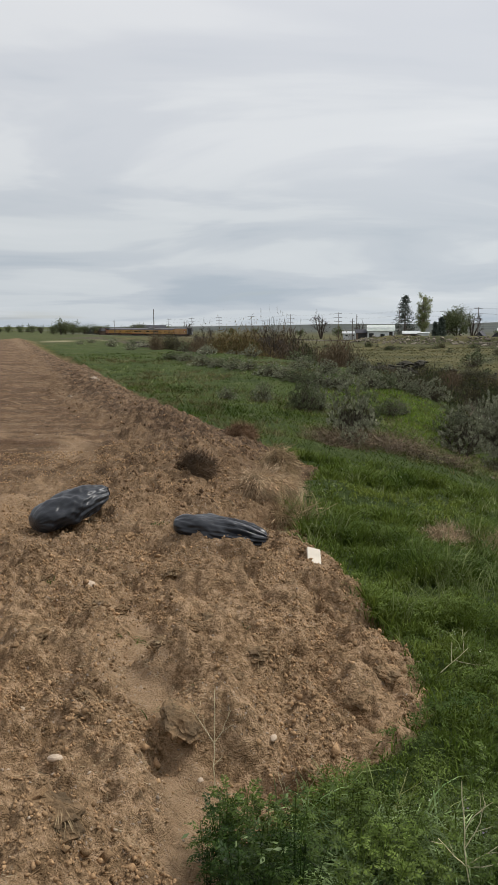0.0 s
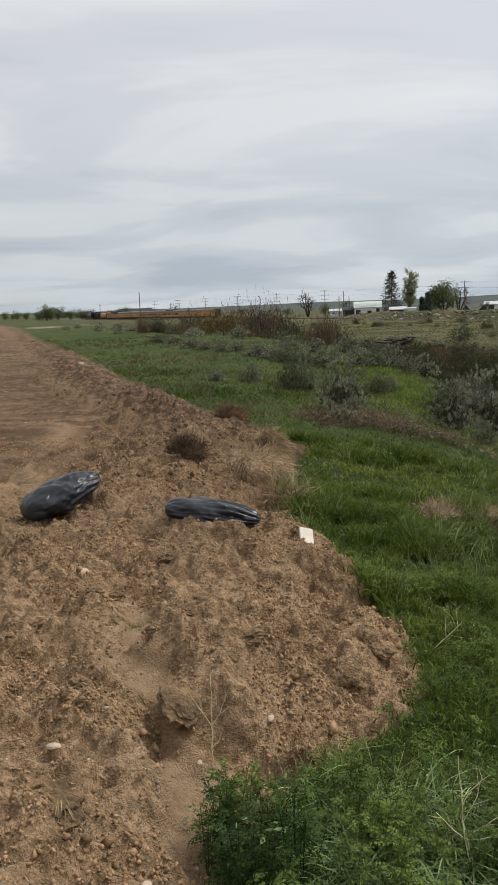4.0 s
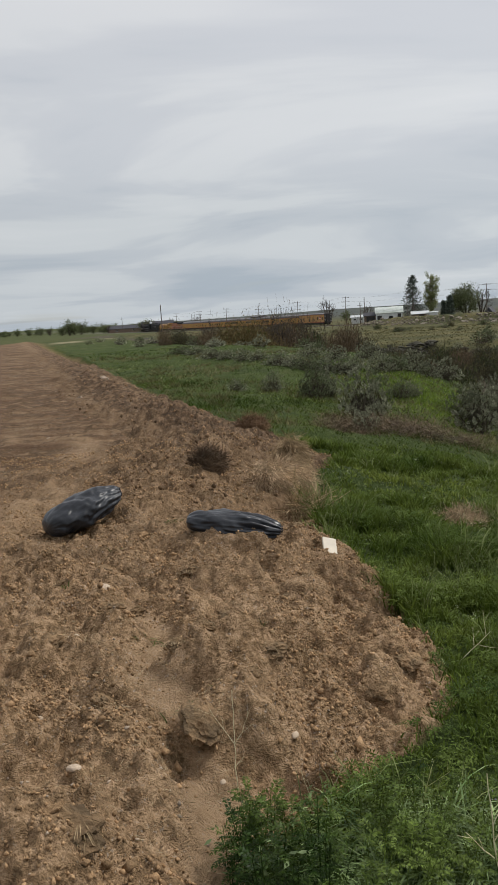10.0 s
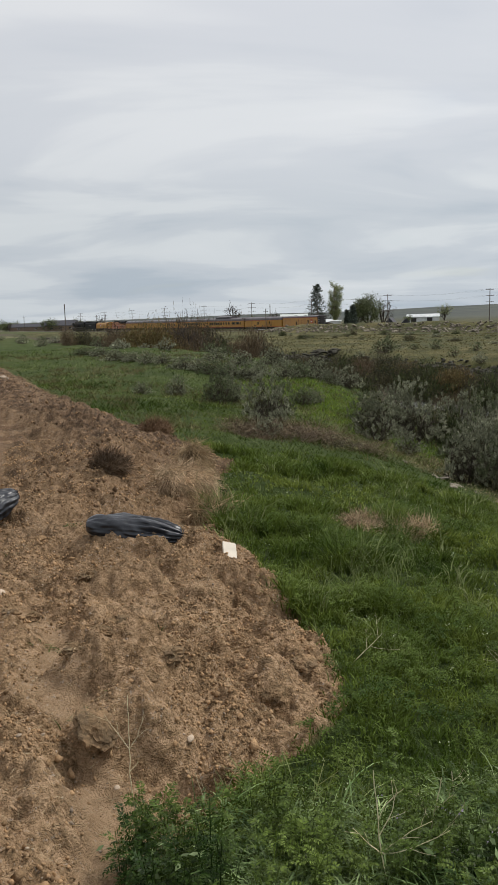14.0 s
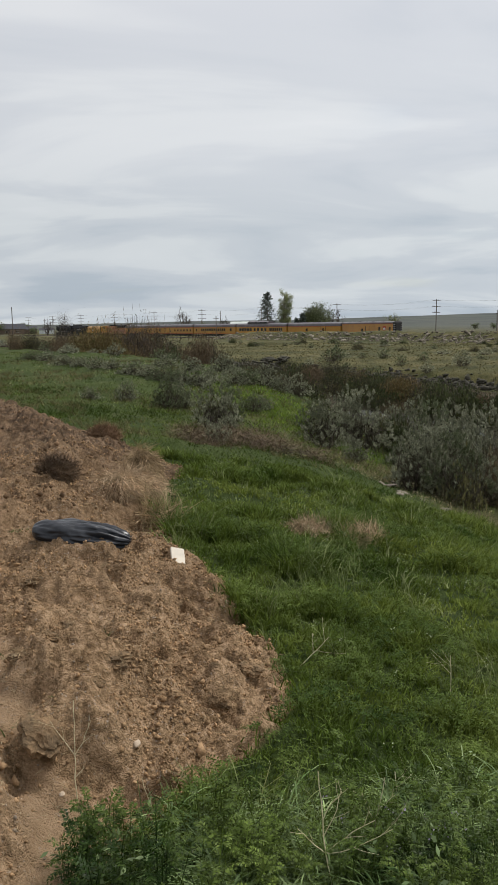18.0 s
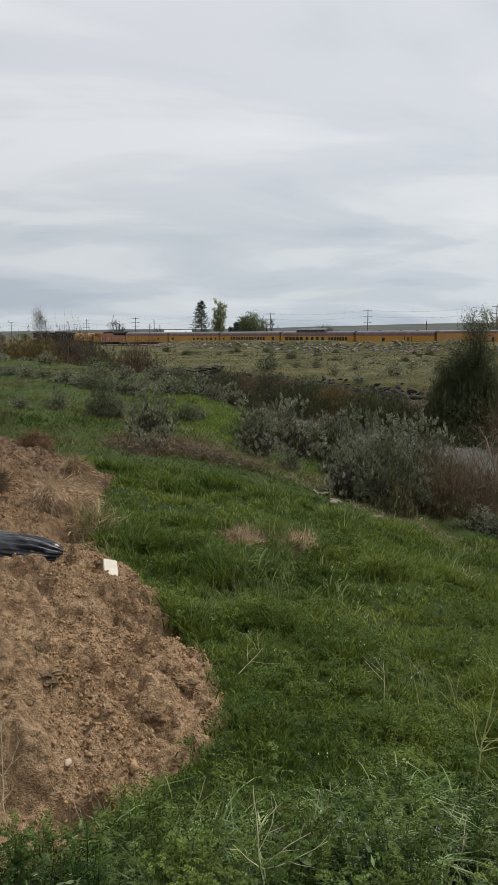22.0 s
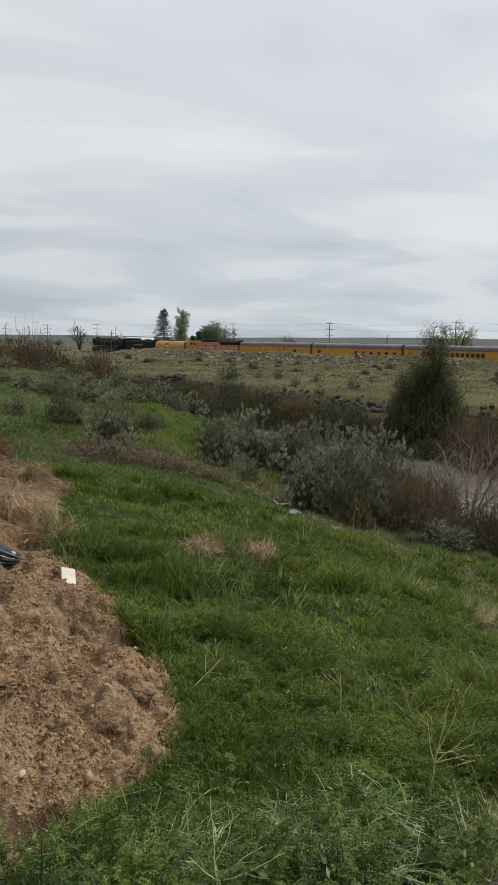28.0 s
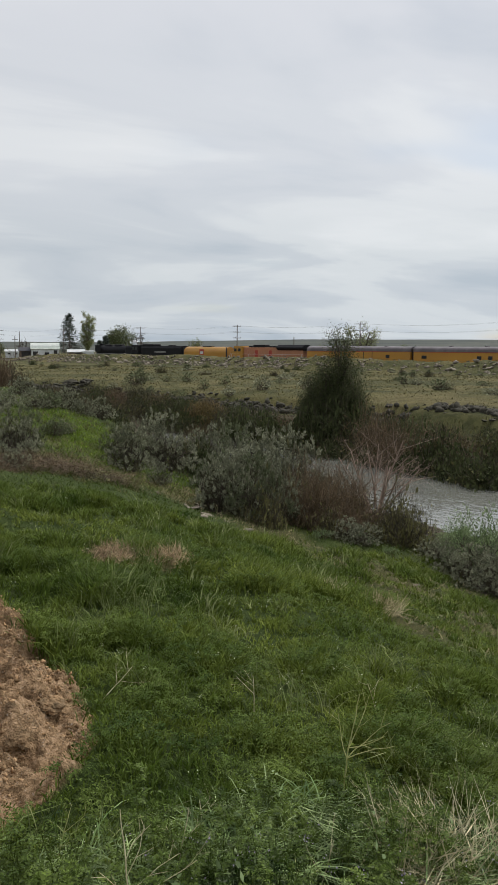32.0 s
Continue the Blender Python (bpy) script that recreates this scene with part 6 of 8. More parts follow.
building("camper", "small white camper trailer", "camper", -7.0, 300, -10, 2.4, 5.0, 2.3, 2.9, M_WHITE, M_WHITE, windows=((-1.2, 1.0, 1.2, 1.8), (1.2, 0.9, 1.2, 1.8)))
building("hay_shelter", "dark pointed hay shelter", "shed", -15.75, 262, 60, 4.4, 4.0, 0.5, 3.0, M_HROOF, M_HROOF)
building("hay_shelter", "dark pointed hay shelter", "shed", -16.75, 266, 75, 4.4, 4.0, 0.5, 2.6, M_HROOF, M_HROOF)
building("long_barn", "long low white-roofed barn far beyond the line", "barn", -17.9, 380, -20, 7, 14, 2.4, 3.6, M_WHITE, M_WHITE, doors=((-4, 2.4, 0, 2.1), (3, 2.4, 0, 2.1)))
building("farmhouse", "dark-roofed brown farmhouse on the plain", "house", 6.9, 520, 10, 10, 20, 3.2, 6.2, M_HOUSE, M_HROOF, windows=((-6, 1.6, 1, 2.2), (-1, 1.6, 1, 2.2), (5, 1.6, 1, 2.2)))
building("farmhouse", "low brown outbuilding on the plain", "house", 5.7, 530, 5, 8, 12, 2.8, 4.6, M_HOUSE, M_HROOF, windows=((-2, 1.2, 1, 2),))
building("farmhouse", "long low brown farm building", "house", 9.0, 560, 12, 9, 26, 2.6, 4.6, M_HOUSE, M_HROOF, windows=((-7, 1.4, 1, 2), (4, 1.4, 1, 2)))
building("shed", "low pale shed far off", "shed", 4.4, 520, 5, 6, 9, 2.4, 3.4, M_WHITE, M_HROOF)


def suv():
    car = tagged(empty("car"), "dark red utility vehicle parked at the edge of the field", "car")
    part("body", boxes((-0.95, 0.95, -2.2, 2.2, 0.45, 1.15), bevel=0.15), M_MAROON, car)
    part("cabin", boxes((-0.85, 0.85, -2.1, 0.7, 1.1, 1.85), bevel=0.22), M_MAROON, car)
    part("rear_window", boxes((-0.68, 0.68, -2.14, -2.06, 1.22, 1.68), bevel=0.02), M_GLASS, car)
    for sx in (-1, 1):
        part("side_window", boxes((sx * 0.86 - 0.02, sx * 0.86 + 0.02, -1.8, 0.4, 1.22, 1.68)), M_GLASS, car)
        part("tail_lamp", boxes((sx * 0.8 - 0.1, sx * 0.8 + 0.1, -2.24, -2.16, 0.8, 1.1)), M_LAMP, car)
        for y in (-1.4, 1.4):
            w = part("wheel", barrel(bmesh.new(), 0.36, 0.36, 0.24, pose(sx * 0.82, y, 0.36, 0, 90, 0), 20), M_TYRE, car)
            part("rim", barrel(bmesh.new(), 0.2, 0.2, 0.26, pose(sx * 0.82, y, 0.36, 0, 90, 0), 16), M_SILVER, w)
    part("bumper", boxes((-0.9, 0.9, -2.3, -2.15, 0.45, 0.7), bevel=0.04), M_DARK, car)
    placed(car, *polar(19.0, 108), 14, 1.0, 0.02)


suv()


def field_buggy():
    """A small open utility vehicle far off."""
    car = tagged(empty("utility_buggy"), "small dark brown utility vehicle at the end of a dirt track", "vehicle")
    part("body", boxes((-1.2, 1.2, -0.6, 0.6, 0.4, 0.85), bevel=0.08), M_MAROON, car)
    part("roof", boxes((-0.7, 0.6, -0.6, 0.6, 1.45, 1.53), bevel=0.03), M_DARK, car)
    for sx in (-0.65, 0.55):
        for sy in (-0.55, 0.55):
            part("roof_post", boxes((sx - 0.03, sx + 0.03, sy - 0.03, sy + 0.03, 0.8, 1.47)), M_DARK, car)
    for sx in (-0.8, 0.8):
        for sy in (-0.6, 0.6):
            part("wheel", barrel(bmesh.new(), 0.32, 0.32, 0.22, pose(sx, sy, 0.32, 90, 0, 0), 16), M_TYRE, car)
    placed(car, *polar(7.6, 128), 12, 1.0, 0.02)


field_buggy()


# ---- near ground cover ----
def on_land(x, y):
    z, sh = land(x, y)
    return z, sh["soil"]


def scatter(rng, n, x0, x1, y0, y1, keep):
    x, y = rng.uniform(x0, x1, n), rng.uniform(y0, y1, n)
    ok = keep(x, y, rng.rand(n))
    return x[ok], y[ok]


def stuff(name, me, mat, label, category):
    me.materials.append(mat)
    return tagged(new(name, me), label, category, kind="stuff")


def meadow():
    rng = np.random.RandomState(301)
    def tall(x, y):
        """Domed tussocks of two sizes with gaps between, in drifts of lusher and thinner growth."""
        xw, yw = x + 0.35 * fbm(x, y, 0.5, 2, 63), y + 0.35 * fbm(x, y, 0.5, 2, 64)
        dome = np.maximum(crumbs(xw, yw, 0.62, 61, 0.85) / 0.30, 0.62 * crumbs(xw, yw, 0.30, 62, 0.85) / 0.15)
        return np.clip(dome, 0, 1) * (0.35 + 0.65 * smooth(vnoise(x, y, 1.9, 65), 0.25, 0.7))


    def keep_near(x, y, r):
        d = np.hypot(x, y)
        w = soil_side(x, y)
        return (w < 0.07 * (r < 0.25) - 0.01) & (~weed_bed(x, y)) & (creek_side(x, y) > 7.5) & (x > -0.35 - 0.30 * y) & (x < 1.0 + 0.95 * y) & (r < np.clip((3.2 / np.maximum(d, 2.0)) ** 1.35, 0, 1) * (0.30 + 0.70 * tall(x, y)) * (1 - 0.8 * trodden(x, y)))

    for name, n, box4, h0, wd, mat, lean0, lab in (("grass", 2500000, (-2, 13, 1.2, 15), 0.130, 0.0066, M_GRASS, 0.8, "lush green meadow grass"),
                                                   ("tall_grass", 110000, (-2, 13, 1.2, 15), 0.24, 0.0055, M_GRASS_PALE, 0.9, "pale green seeding grass among the meadow")):
        x, y = scatter(rng, n // 9, *box4, keep_near)
        # blades stand in tufts of nine
        x = np.repeat(x, 9) + rng.normal(0, 0.03, len(x) * 9)
        y = np.repeat(y, 9) + rng.normal(0, 0.03, len(y) * 9)
        z, _ = on_land(x, y)
        d = np.hypot(x, y)
        t = tall(x, y)
        h = h0 * (0.55 + 1.55 * t ** 1.3) * rng.uniform(0.6, 1.25, len(x)) * (0.75 + 0.25 * smooth(y, 3, 5))
        if name == "tall_grass":
            ok = vnoise(x, y, 0.7, 71) > 0.56
            x, y, z, d, h = x[ok], y[ok], z[ok], d[ok], h[ok]
        stuff(name, blade_mesh(name, rng, x, y, z, h, wd * (0.8 + 0.16 * d), lean0 * rng.uniform(0.4, 1.5, len(x)), 1), mat, lab, "grass")

    def keep_far(x, y, r):
        d = np.hypot(x, y)
        return (soil_side(x, y) < -0.1) & (creek_side(x, y) > 6.5) & (d > 10) & (x < 2.0 + 0.9 * y) & (x > -0.6 * y) & (r < (12 / d) ** 1.2 * (0.3 + 0.7 * tall(x, y)))

    x, y = scatter(rng, 210000, -16, 19, 8, 62, keep_far)
    x2, y2 = scatter(rng, 190000, -4, 16, 8, 27, lambda x, y, r: keep_far(x, y, r) & (rng.rand(len(x)) > 0.7 * trodden(x, y)))
    x, y = np.concatenate([x, x2]), np.concatenate([y, y2])
    z, _ = on_land(x, y)
    d = np.hypot(x, y)
    stuff("far_grass", blade_mesh("far_grass", rng, x, y, z, (0.06 + 0.17 * tall(x, y)) * rng.uniform(0.6, 1.3, len(x)), 0.010 * (0.5 + 0.11 * d), rng.uniform(0.5, 1.3, len(x)), 0), M_GRASS_FAR, "green grass of the lower meadow", "grass")

    # brighter growth on the hump above the stream
    x, y = scatter(rng, 15000, 2.5, 9.5, 22.5, 33, lambda x, y, r: (r < np.exp(-((x - 5.9) ** 2 / 5.5 + (y - 27.5) ** 2 / 14)) * (0.4 + vnoise(x, y, 0.8, 45))) & (creek_side(x, y) > 8))
    z, _ = on_land(x, y)
    stuff("hump_grass", blade_mesh("hump_grass", rng, x, y, z, rng.uniform(0.10, 0.24, len(x)), 0.030, rng.uniform(0.4, 1.2, len(x)), 0), M_LIME, "bright yellow-green grass on the hump", "grass")
    # low yellowish herbs in drifts over the lower meadow
    x, y = scatter(rng, 60000, -8, 14, 9, 40, lambda x, y, r: keep_far(x, y, r) & (vnoise(x, y, 2.4, 47) > 0.52))
    z, _ = on_land(x, y)
    stuff("yellow_grass", blade_mesh("yellow_grass", rng, x, y, z, rng.uniform(0.08, 0.20, len(x)), 0.006 + 0.0013 * np.hypot(x, y), rng.uniform(0.5, 1.3, len(x)), 0), M_GRASS_PALE, "paler seeding grass in drifts over the meadow", "grass")

    # short dry turf where the slope is worn
    x, y = scatter(rng, 60000, 1, 14, 6, 24, lambda x, y, r: (r < 0.9 * trodden(x, y)) & (creek_side(x, y) > 7))
    z, _ = on_land(x, y)
    stuff("dry_turf", blade_mesh("dry_turf", rng, x, y, z, rng.uniform(0.04, 0.13, len(x)), 0.004 + 0.0007 * np.hypot(x, y), rng.uniform(0.7, 1.7, len(x)), 0), M_GRASS_DRY, "short bleached turf on the worn slope", "grass")

    # straw-coloured tufts among the far meadow's green
    x, y = scatter(rng, 5200, -9, 9, 17, 48, lambda x, y, r: keep_far(x, y, r * 0.5) & (vnoise(x, y, 3.2, 49) > 0.50))
    x, y = np.repeat(x, 14) + rng.normal(0, 0.10, len(x) * 14), np.repeat(y, 14) + rng.normal(0, 0.10, len(y) * 14)
    z, _ = on_land(x, y)
    stuff("straw_tufts", blade_mesh("straw_tufts", rng, x, y, z, rng.uniform(0.10, 0.28, len(x)), 0.010 + 0.0006 * np.hypot(x, y), rng.uniform(0.4, 1.2, len(x)), 0), M_GRASS_FADED, "faded straw-green tufts in the far meadow", "grass")

    def keep_plateau(x, y, r):
        c = creek_side(x, y)
        return (((c < -11) & (across_track(x, y) < -10)) | ((c > 6.0) & (c < 11) & (y < 30))) & (r < 0.2 + 0.8 * vnoise(x, y, 3.0, 81))

    x, y = scatter(rng, 60000, 10, 110, 8, 140, keep_plateau)
    z, _ = on_land(x, y)
    d = np.hypot(x, y)
    stuff("dry_grass", blade_mesh("dry_grass", rng, x, y, z, rng.uniform(0.07, 0.20, len(x)), 0.0022 * d + 0.004, rng.uniform(0.5, 1.4, len(x)), 0), M_GRASS_FADED, "faded grass of the dry plateau", "grass")

    # feathery herbs on the tussocks of the near meadow
    x, y = scatter(rng, 24000, 0, 11, 2.6, 11, lambda x, y, r: keep_near(x, y, r * 0.8) & (vnoise(x, y, 0.8, 95) > 0.38))
    z, _ = on_land(x, y)
    t = tall(x, y)
    P, W, L = [], [], []
    for k in range(5):
        a = rng.rand(len(x)) * 6.28
        P.append(np.stack([x, y, z + (0.05 + 0.20 * t) * rng.uniform(0.5, 1.0, len(x))], 1))
        W.append(np.stack([np.cos(a), np.sin(a), rng.uniform(0.2, 1.1, len(x))], 1))
        L.append(0.10 * rng.uniform(0.7, 1.3, len(x)))
    stuff("herbs", frond_mesh("herbs", rng, np.concatenate(P), np.concatenate(W), np.concatenate(L), 5, 0.024, 0.0085), M_HERB, "low feathery herbs among the meadow grass", "herb")

    # small white flowers
    x, y = scatter(rng, 5200, 0, 9, 3, 14, lambda x, y, r: (soil_side(x, y) < -0.2) & (creek_side(x, y) > 9) & (vnoise(x, y, 1.2, 91) > 0.48) & (r < 0.30))
    z, _ = on_land(x, y)
    n = len(x)
    p = np.stack([x, y, z + rng.uniform(0.10, 0.24, n)], 1)
    stuff("flowers", leaf_mesh("flowers", rng, p, np.tile([0, 0, 1.0], (n, 1)), n * 3, 0.012, 0.010, 0.008, 0.1), M_PETAL, "tiny white meadow flowers", "flower")

    # small violet flowers among the weeds at the standing point
    x, y = scatter(rng, 420, 0.1, 3.2, 1.5, 2.9, lambda x, y, r: weed_bed(x, y) & (vnoise(x, y, 0.35, 93) > 0.58))
    z, _ = on_land(x, y)
    n = len(x)
    p = np.stack([x, y, z + rng.uniform(0.16, 0.34, n)], 1)
    stuff("violet_flowers", leaf_mesh("violet_flowers", rng, p, np.tile([0, 0, 1.0], (n, 1)), n * 5, 0.012, 0.009, 0.007, 0.1), M_VIOLET, "tiny violet flowers among the weeds", "flower")


def clump(name, label, az, d, n, spread, height, mat, seed, lean=0.8, width=0.006):
    """A tuft of blades standing on its own."""
    rng = np.random.RandomState(seed)
    cx, cy = polar(az, d)
    x, y = cx + rng.normal(0, spread, n), cy + rng.normal(0, spread * 0.7, n)
    z, _ = on_land(x, y)
    g = ground_z(cx, cy)
    me = blade_mesh(name, rng, x - cx, y - cy, z - g, height * rng.uniform(0.4, 1.25, n), width, lean * rng.uniform(0.3, 1.7, n), 3)
    me.materials.append(mat)
    ob = tagged(new(name, me), label, "grass", kind="stuff")
    ob.location = (cx, cy, g)


def frond_mesh(name, rng, base, way, length, pairs, leaflet, width, droop=0.8):
    """Feathery leaves: a row of leaflet pairs along an arching rib, lying in the leaf's own plane."""
    base, way, length = np.asarray(base), np.asarray(way, float), np.asarray(length)
    n = len(base)
    way /= np.linalg.norm(way, axis=1, keepdims=True) + 1e-9
    side = np.cross(way, np.array([0, 0, 1.0]) + rng.normal(0, 0.35, (n, 3)))
    side /= np.linalg.norm(side, axis=1, keepdims=True) + 1e-9
    quads = []
    for k in range(pairs):
        f = (k + 0.7) / pairs
        at = base + way * (length * f)[:, None] - np.array([0, 0, 1.0]) * (droop * length * f * f * 0.55)[:, None]
        ahead = way - np.array([0, 0, 1.0]) * droop * f * 1.1
        ahead /= np.linalg.norm(ahead, axis=1, keepdims=True) + 1e-9
        reach = leaflet * (1.15 - 0.9 * abs(f - 0.35)) * rng.uniform(0.7, 1.25, n)
        for sg in ((-1, 1) if k < pairs - 1 else (0,)):
            w = side * sg + ahead * (0.55 if sg else 1.0) + rng.normal(0, 0.22, (n, 3))
            w /= np.linalg.norm(w, axis=1, keepdims=True) + 1e-9
            across = np.cross(w, np.cross(side, ahead) + rng.normal(0, 0.3, (n, 3)))
            across /= np.linalg.norm(across, axis=1, keepdims=True) + 1e-9
            hw = (width * rng.uniform(0.7, 1.3, n))[:, None] * 0.5
            tip = at + w * reach[:, None]
            mid = at + w * (reach * 0.5)[:, None]
            quads.append(np.stack([at, mid + across * hw, tip - np.array([0, 0, 1.0]) * (reach * 0.12)[:, None], mid - across * hw], 1))
    v = np.concatenate(quads).reshape(-1, 3)
    return big_mesh(name, v, np.arange(len(v)).reshape(-1, 4), smooth=False)


def weed_bed(x, y):
    """Share of the leafy weeds round the standing point: a bed with a ragged front and back edge."""
    back = np.interp(x, (-0.3, -0.15, 0.0, 0.25, 0.6, 1.1, 2.0, 3.0, 4.5), (2.75, 2.95, 3.02, 2.98, 3.05, 3.16, 3.12, 2.95, 2.7)) + 0.22 * (vnoise(x, y, 0.45, 5) - 0.5)
    return (soil_side(x, y) < 0.10) & (y < back) & (np.hypot(x, y) > 1.5)


def weeds():
    """Dense leafy weeds: bushy plants of feathery leaves, some with broad leaves, and long bent grass between."""
    rng = np.random.RandomState(302)
    x, y = scatter(rng, 760, -0.32, 4.3, 0.9, 3.4, lambda x, y, r: weed_bed(x, y) & (x < 0.9 + 1.15 * y))
    z, _ = on_land(x, y)
    P, W, L, Q, WQ, S = [], [], [], [], [], []
    for px, py, pz in zip(x, y, z):
        v = float(vnoise(np.array([px]), np.array([py]), 0.40, 7)[0])
        h = (0.16 + 0.30 * v) * rng.uniform(0.85, 1.15) * (1 + 0.70 * math.exp(-((px - 0.08) ** 2 + (py - 2.8) ** 2) / 0.14))
        for k in range(3):
            a0, lean = rng.rand() * 6.28, rng.uniform(0.05, 0.35)
            top = np.array([px + lean * h * math.cos(a0), py + lean * h * math.sin(a0), pz + h * rng.uniform(0.75, 1.0)])
            foot = np.array([px, py, pz - 0.02])
            S.append((foot, top, 0.0024, 0.0014))
            for j in range(9):
                f = 0.25 + 0.75 * (j + rng.rand()) / 9
                a = rng.rand() * 6.28
                P.append(foot + (top - foot) * f)
                W.append((math.cos(a), math.sin(a), 0.25 + 1.0 * f * f))
                L.append((0.135 - 0.055 * f) * rng.uniform(0.75, 1.25))
        if rng.rand() < 0.10 + 0.35 * (vnoise(np.array([px]), np.array([py]), 0.7, 8)[0] > 0.55):
            for k in range(5):
                a = rng.rand() * 6.28
                Q.append((px + 0.06 * math.cos(a), py + 0.06 * math.sin(a), pz + h * rng.uniform(0.65, 1.0)))
                WQ.append((math.cos(a), math.sin(a), rng.uniform(-0.1, 0.5)))
    stuff("weeds", frond_mesh("weeds", rng, P, W, L, 11, 0.020, 0.0068), M_WEED, "dense dark green feathery weeds", "weed")
    stuff("weed_stems", tube_mesh("weed_stems", S, 3), M_WEED, "green stems of the weeds", "weed")
    stuff("broad_weeds", leaf_mesh("broad_weeds", rng, Q, WQ, len(Q), 0.015, 0.034, 0.015, 0.7), M_BROAD, "broad pale-green weed leaves", "weed")
    x, y = scatter(rng, 2600, -0.3, 4.3, 0.9, 3.5, lambda x, y, r: weed_bed(x, y) & (x > 0.1) & (vnoise(x, y, 0.38, 9) > 0.50))
    # long blades that lie over the weeds, swept one way in each tuft
    x, y = np.repeat(x, 9) + rng.normal(0, 0.03, len(x) * 9), np.repeat(y, 9) + rng.normal(0, 0.03, len(y) * 9)
    z, _ = on_land(x, y)
    z = z + 0.05 + 0.16 * vnoise(x, y, 0.40, 7)
    stuff("bent_grass", blade_mesh("bent_grass", rng, x, y, z, rng.uniform(0.10, 0.22, len(x)), 0.0085, rng.uniform(1.5, 2.3, len(x)), 3), M_BENT, "long pale bent grass among the weeds", "grass")


ICO = [(0, 0, -1), (0.7236, -0.5257, -0.4472), (-0.2764, -0.8506, -0.4472), (-0.8944, 0, -0.4472), (-0.2764, 0.8506, -0.4472), (0.7236, 0.5257, -0.4472),
       (0.2764, -0.8506, 0.4472), (-0.7236, -0.5257, 0.4472), (-0.7236, 0.5257, 0.4472), (0.2764, 0.8506, 0.4472), (0.8944, 0, 0.4472), (0, 0, 1)]
ICO_F = [(0, 2, 1), (1, 5, 0), (0, 3, 2), (0, 4, 3), (0, 5, 4), (1, 10, 5), (2, 6, 1), (3, 7, 2), (4, 8, 3), (5, 9, 4), (1, 6, 10), (2, 7, 6), (3, 8, 7), (4, 9, 8), (5, 10, 9), (6, 11, 10), (7, 11, 6), (8, 11, 7), (9, 11, 8), (10, 11, 9)]


def lumps_mesh(name, rng, x, y, z, r, sink=0.35):
    """Angular lumps, one for each place, partly sunk."""
    n = len(x)
    v = np.tile(np.array(ICO)[None], (n, 1, 1)) * (0.35 + 1.25 * rng.rand(n, 12, 1))
    v = v * np.stack([rng.uniform(0.8, 1.4, n), rng.uniform(0.7, 1.1, n), rng.uniform(0.55, 0.9, n)], 1)[:, None]
    a = rng.rand(n) * 6.28
    c, s = np.cos(a)[:, None], np.sin(a)[:, None]
    v = np.stack([v[..., 0] * c - v[..., 1] * s, v[..., 0] * s + v[..., 1] * c, v[..., 2]], -1) * r[:, None, None]
    v = v + np.stack([x, y, z + r * (0.7 - 2 * sink)], 1)[:, None]
    f = (np.array(ICO_F)[None] + 12 * np.arange(n)[:, None, None]).reshape(-1, 3)
    return big_mesh(name, v.reshape(-1, 3), f, smooth=False)


def chips_mesh(name, rng, x, y, z, r):
    """Small angular crumbs of eight faces, one for each place."""
    n = len(x)
    v = np.tile(np.array([(1, 0, 0), (0, 1, 0), (-1, 0, 0), (0, -1, 0), (0, 0, 1), (0, 0, -1)], float)[None], (n, 1, 1)) * rng.uniform(0.55, 1.35, (n, 6, 1)) + rng.normal(0, 0.2, (n, 6, 3))
    v = v * r[:, None, None] + np.stack([x, y, z + 0.45 * r], 1)[:, None]
    f = np.array([(0, 1, 4), (1, 2, 4), (2, 3, 4), (3, 0, 4), (1, 0, 5), (2, 1, 5), (3, 2, 5), (0, 3, 5)])
    return big_mesh(name, v.reshape(-1, 3), (f[None] + 6 * np.arange(n)[:, None, None]).reshape(-1, 3), smooth=False)


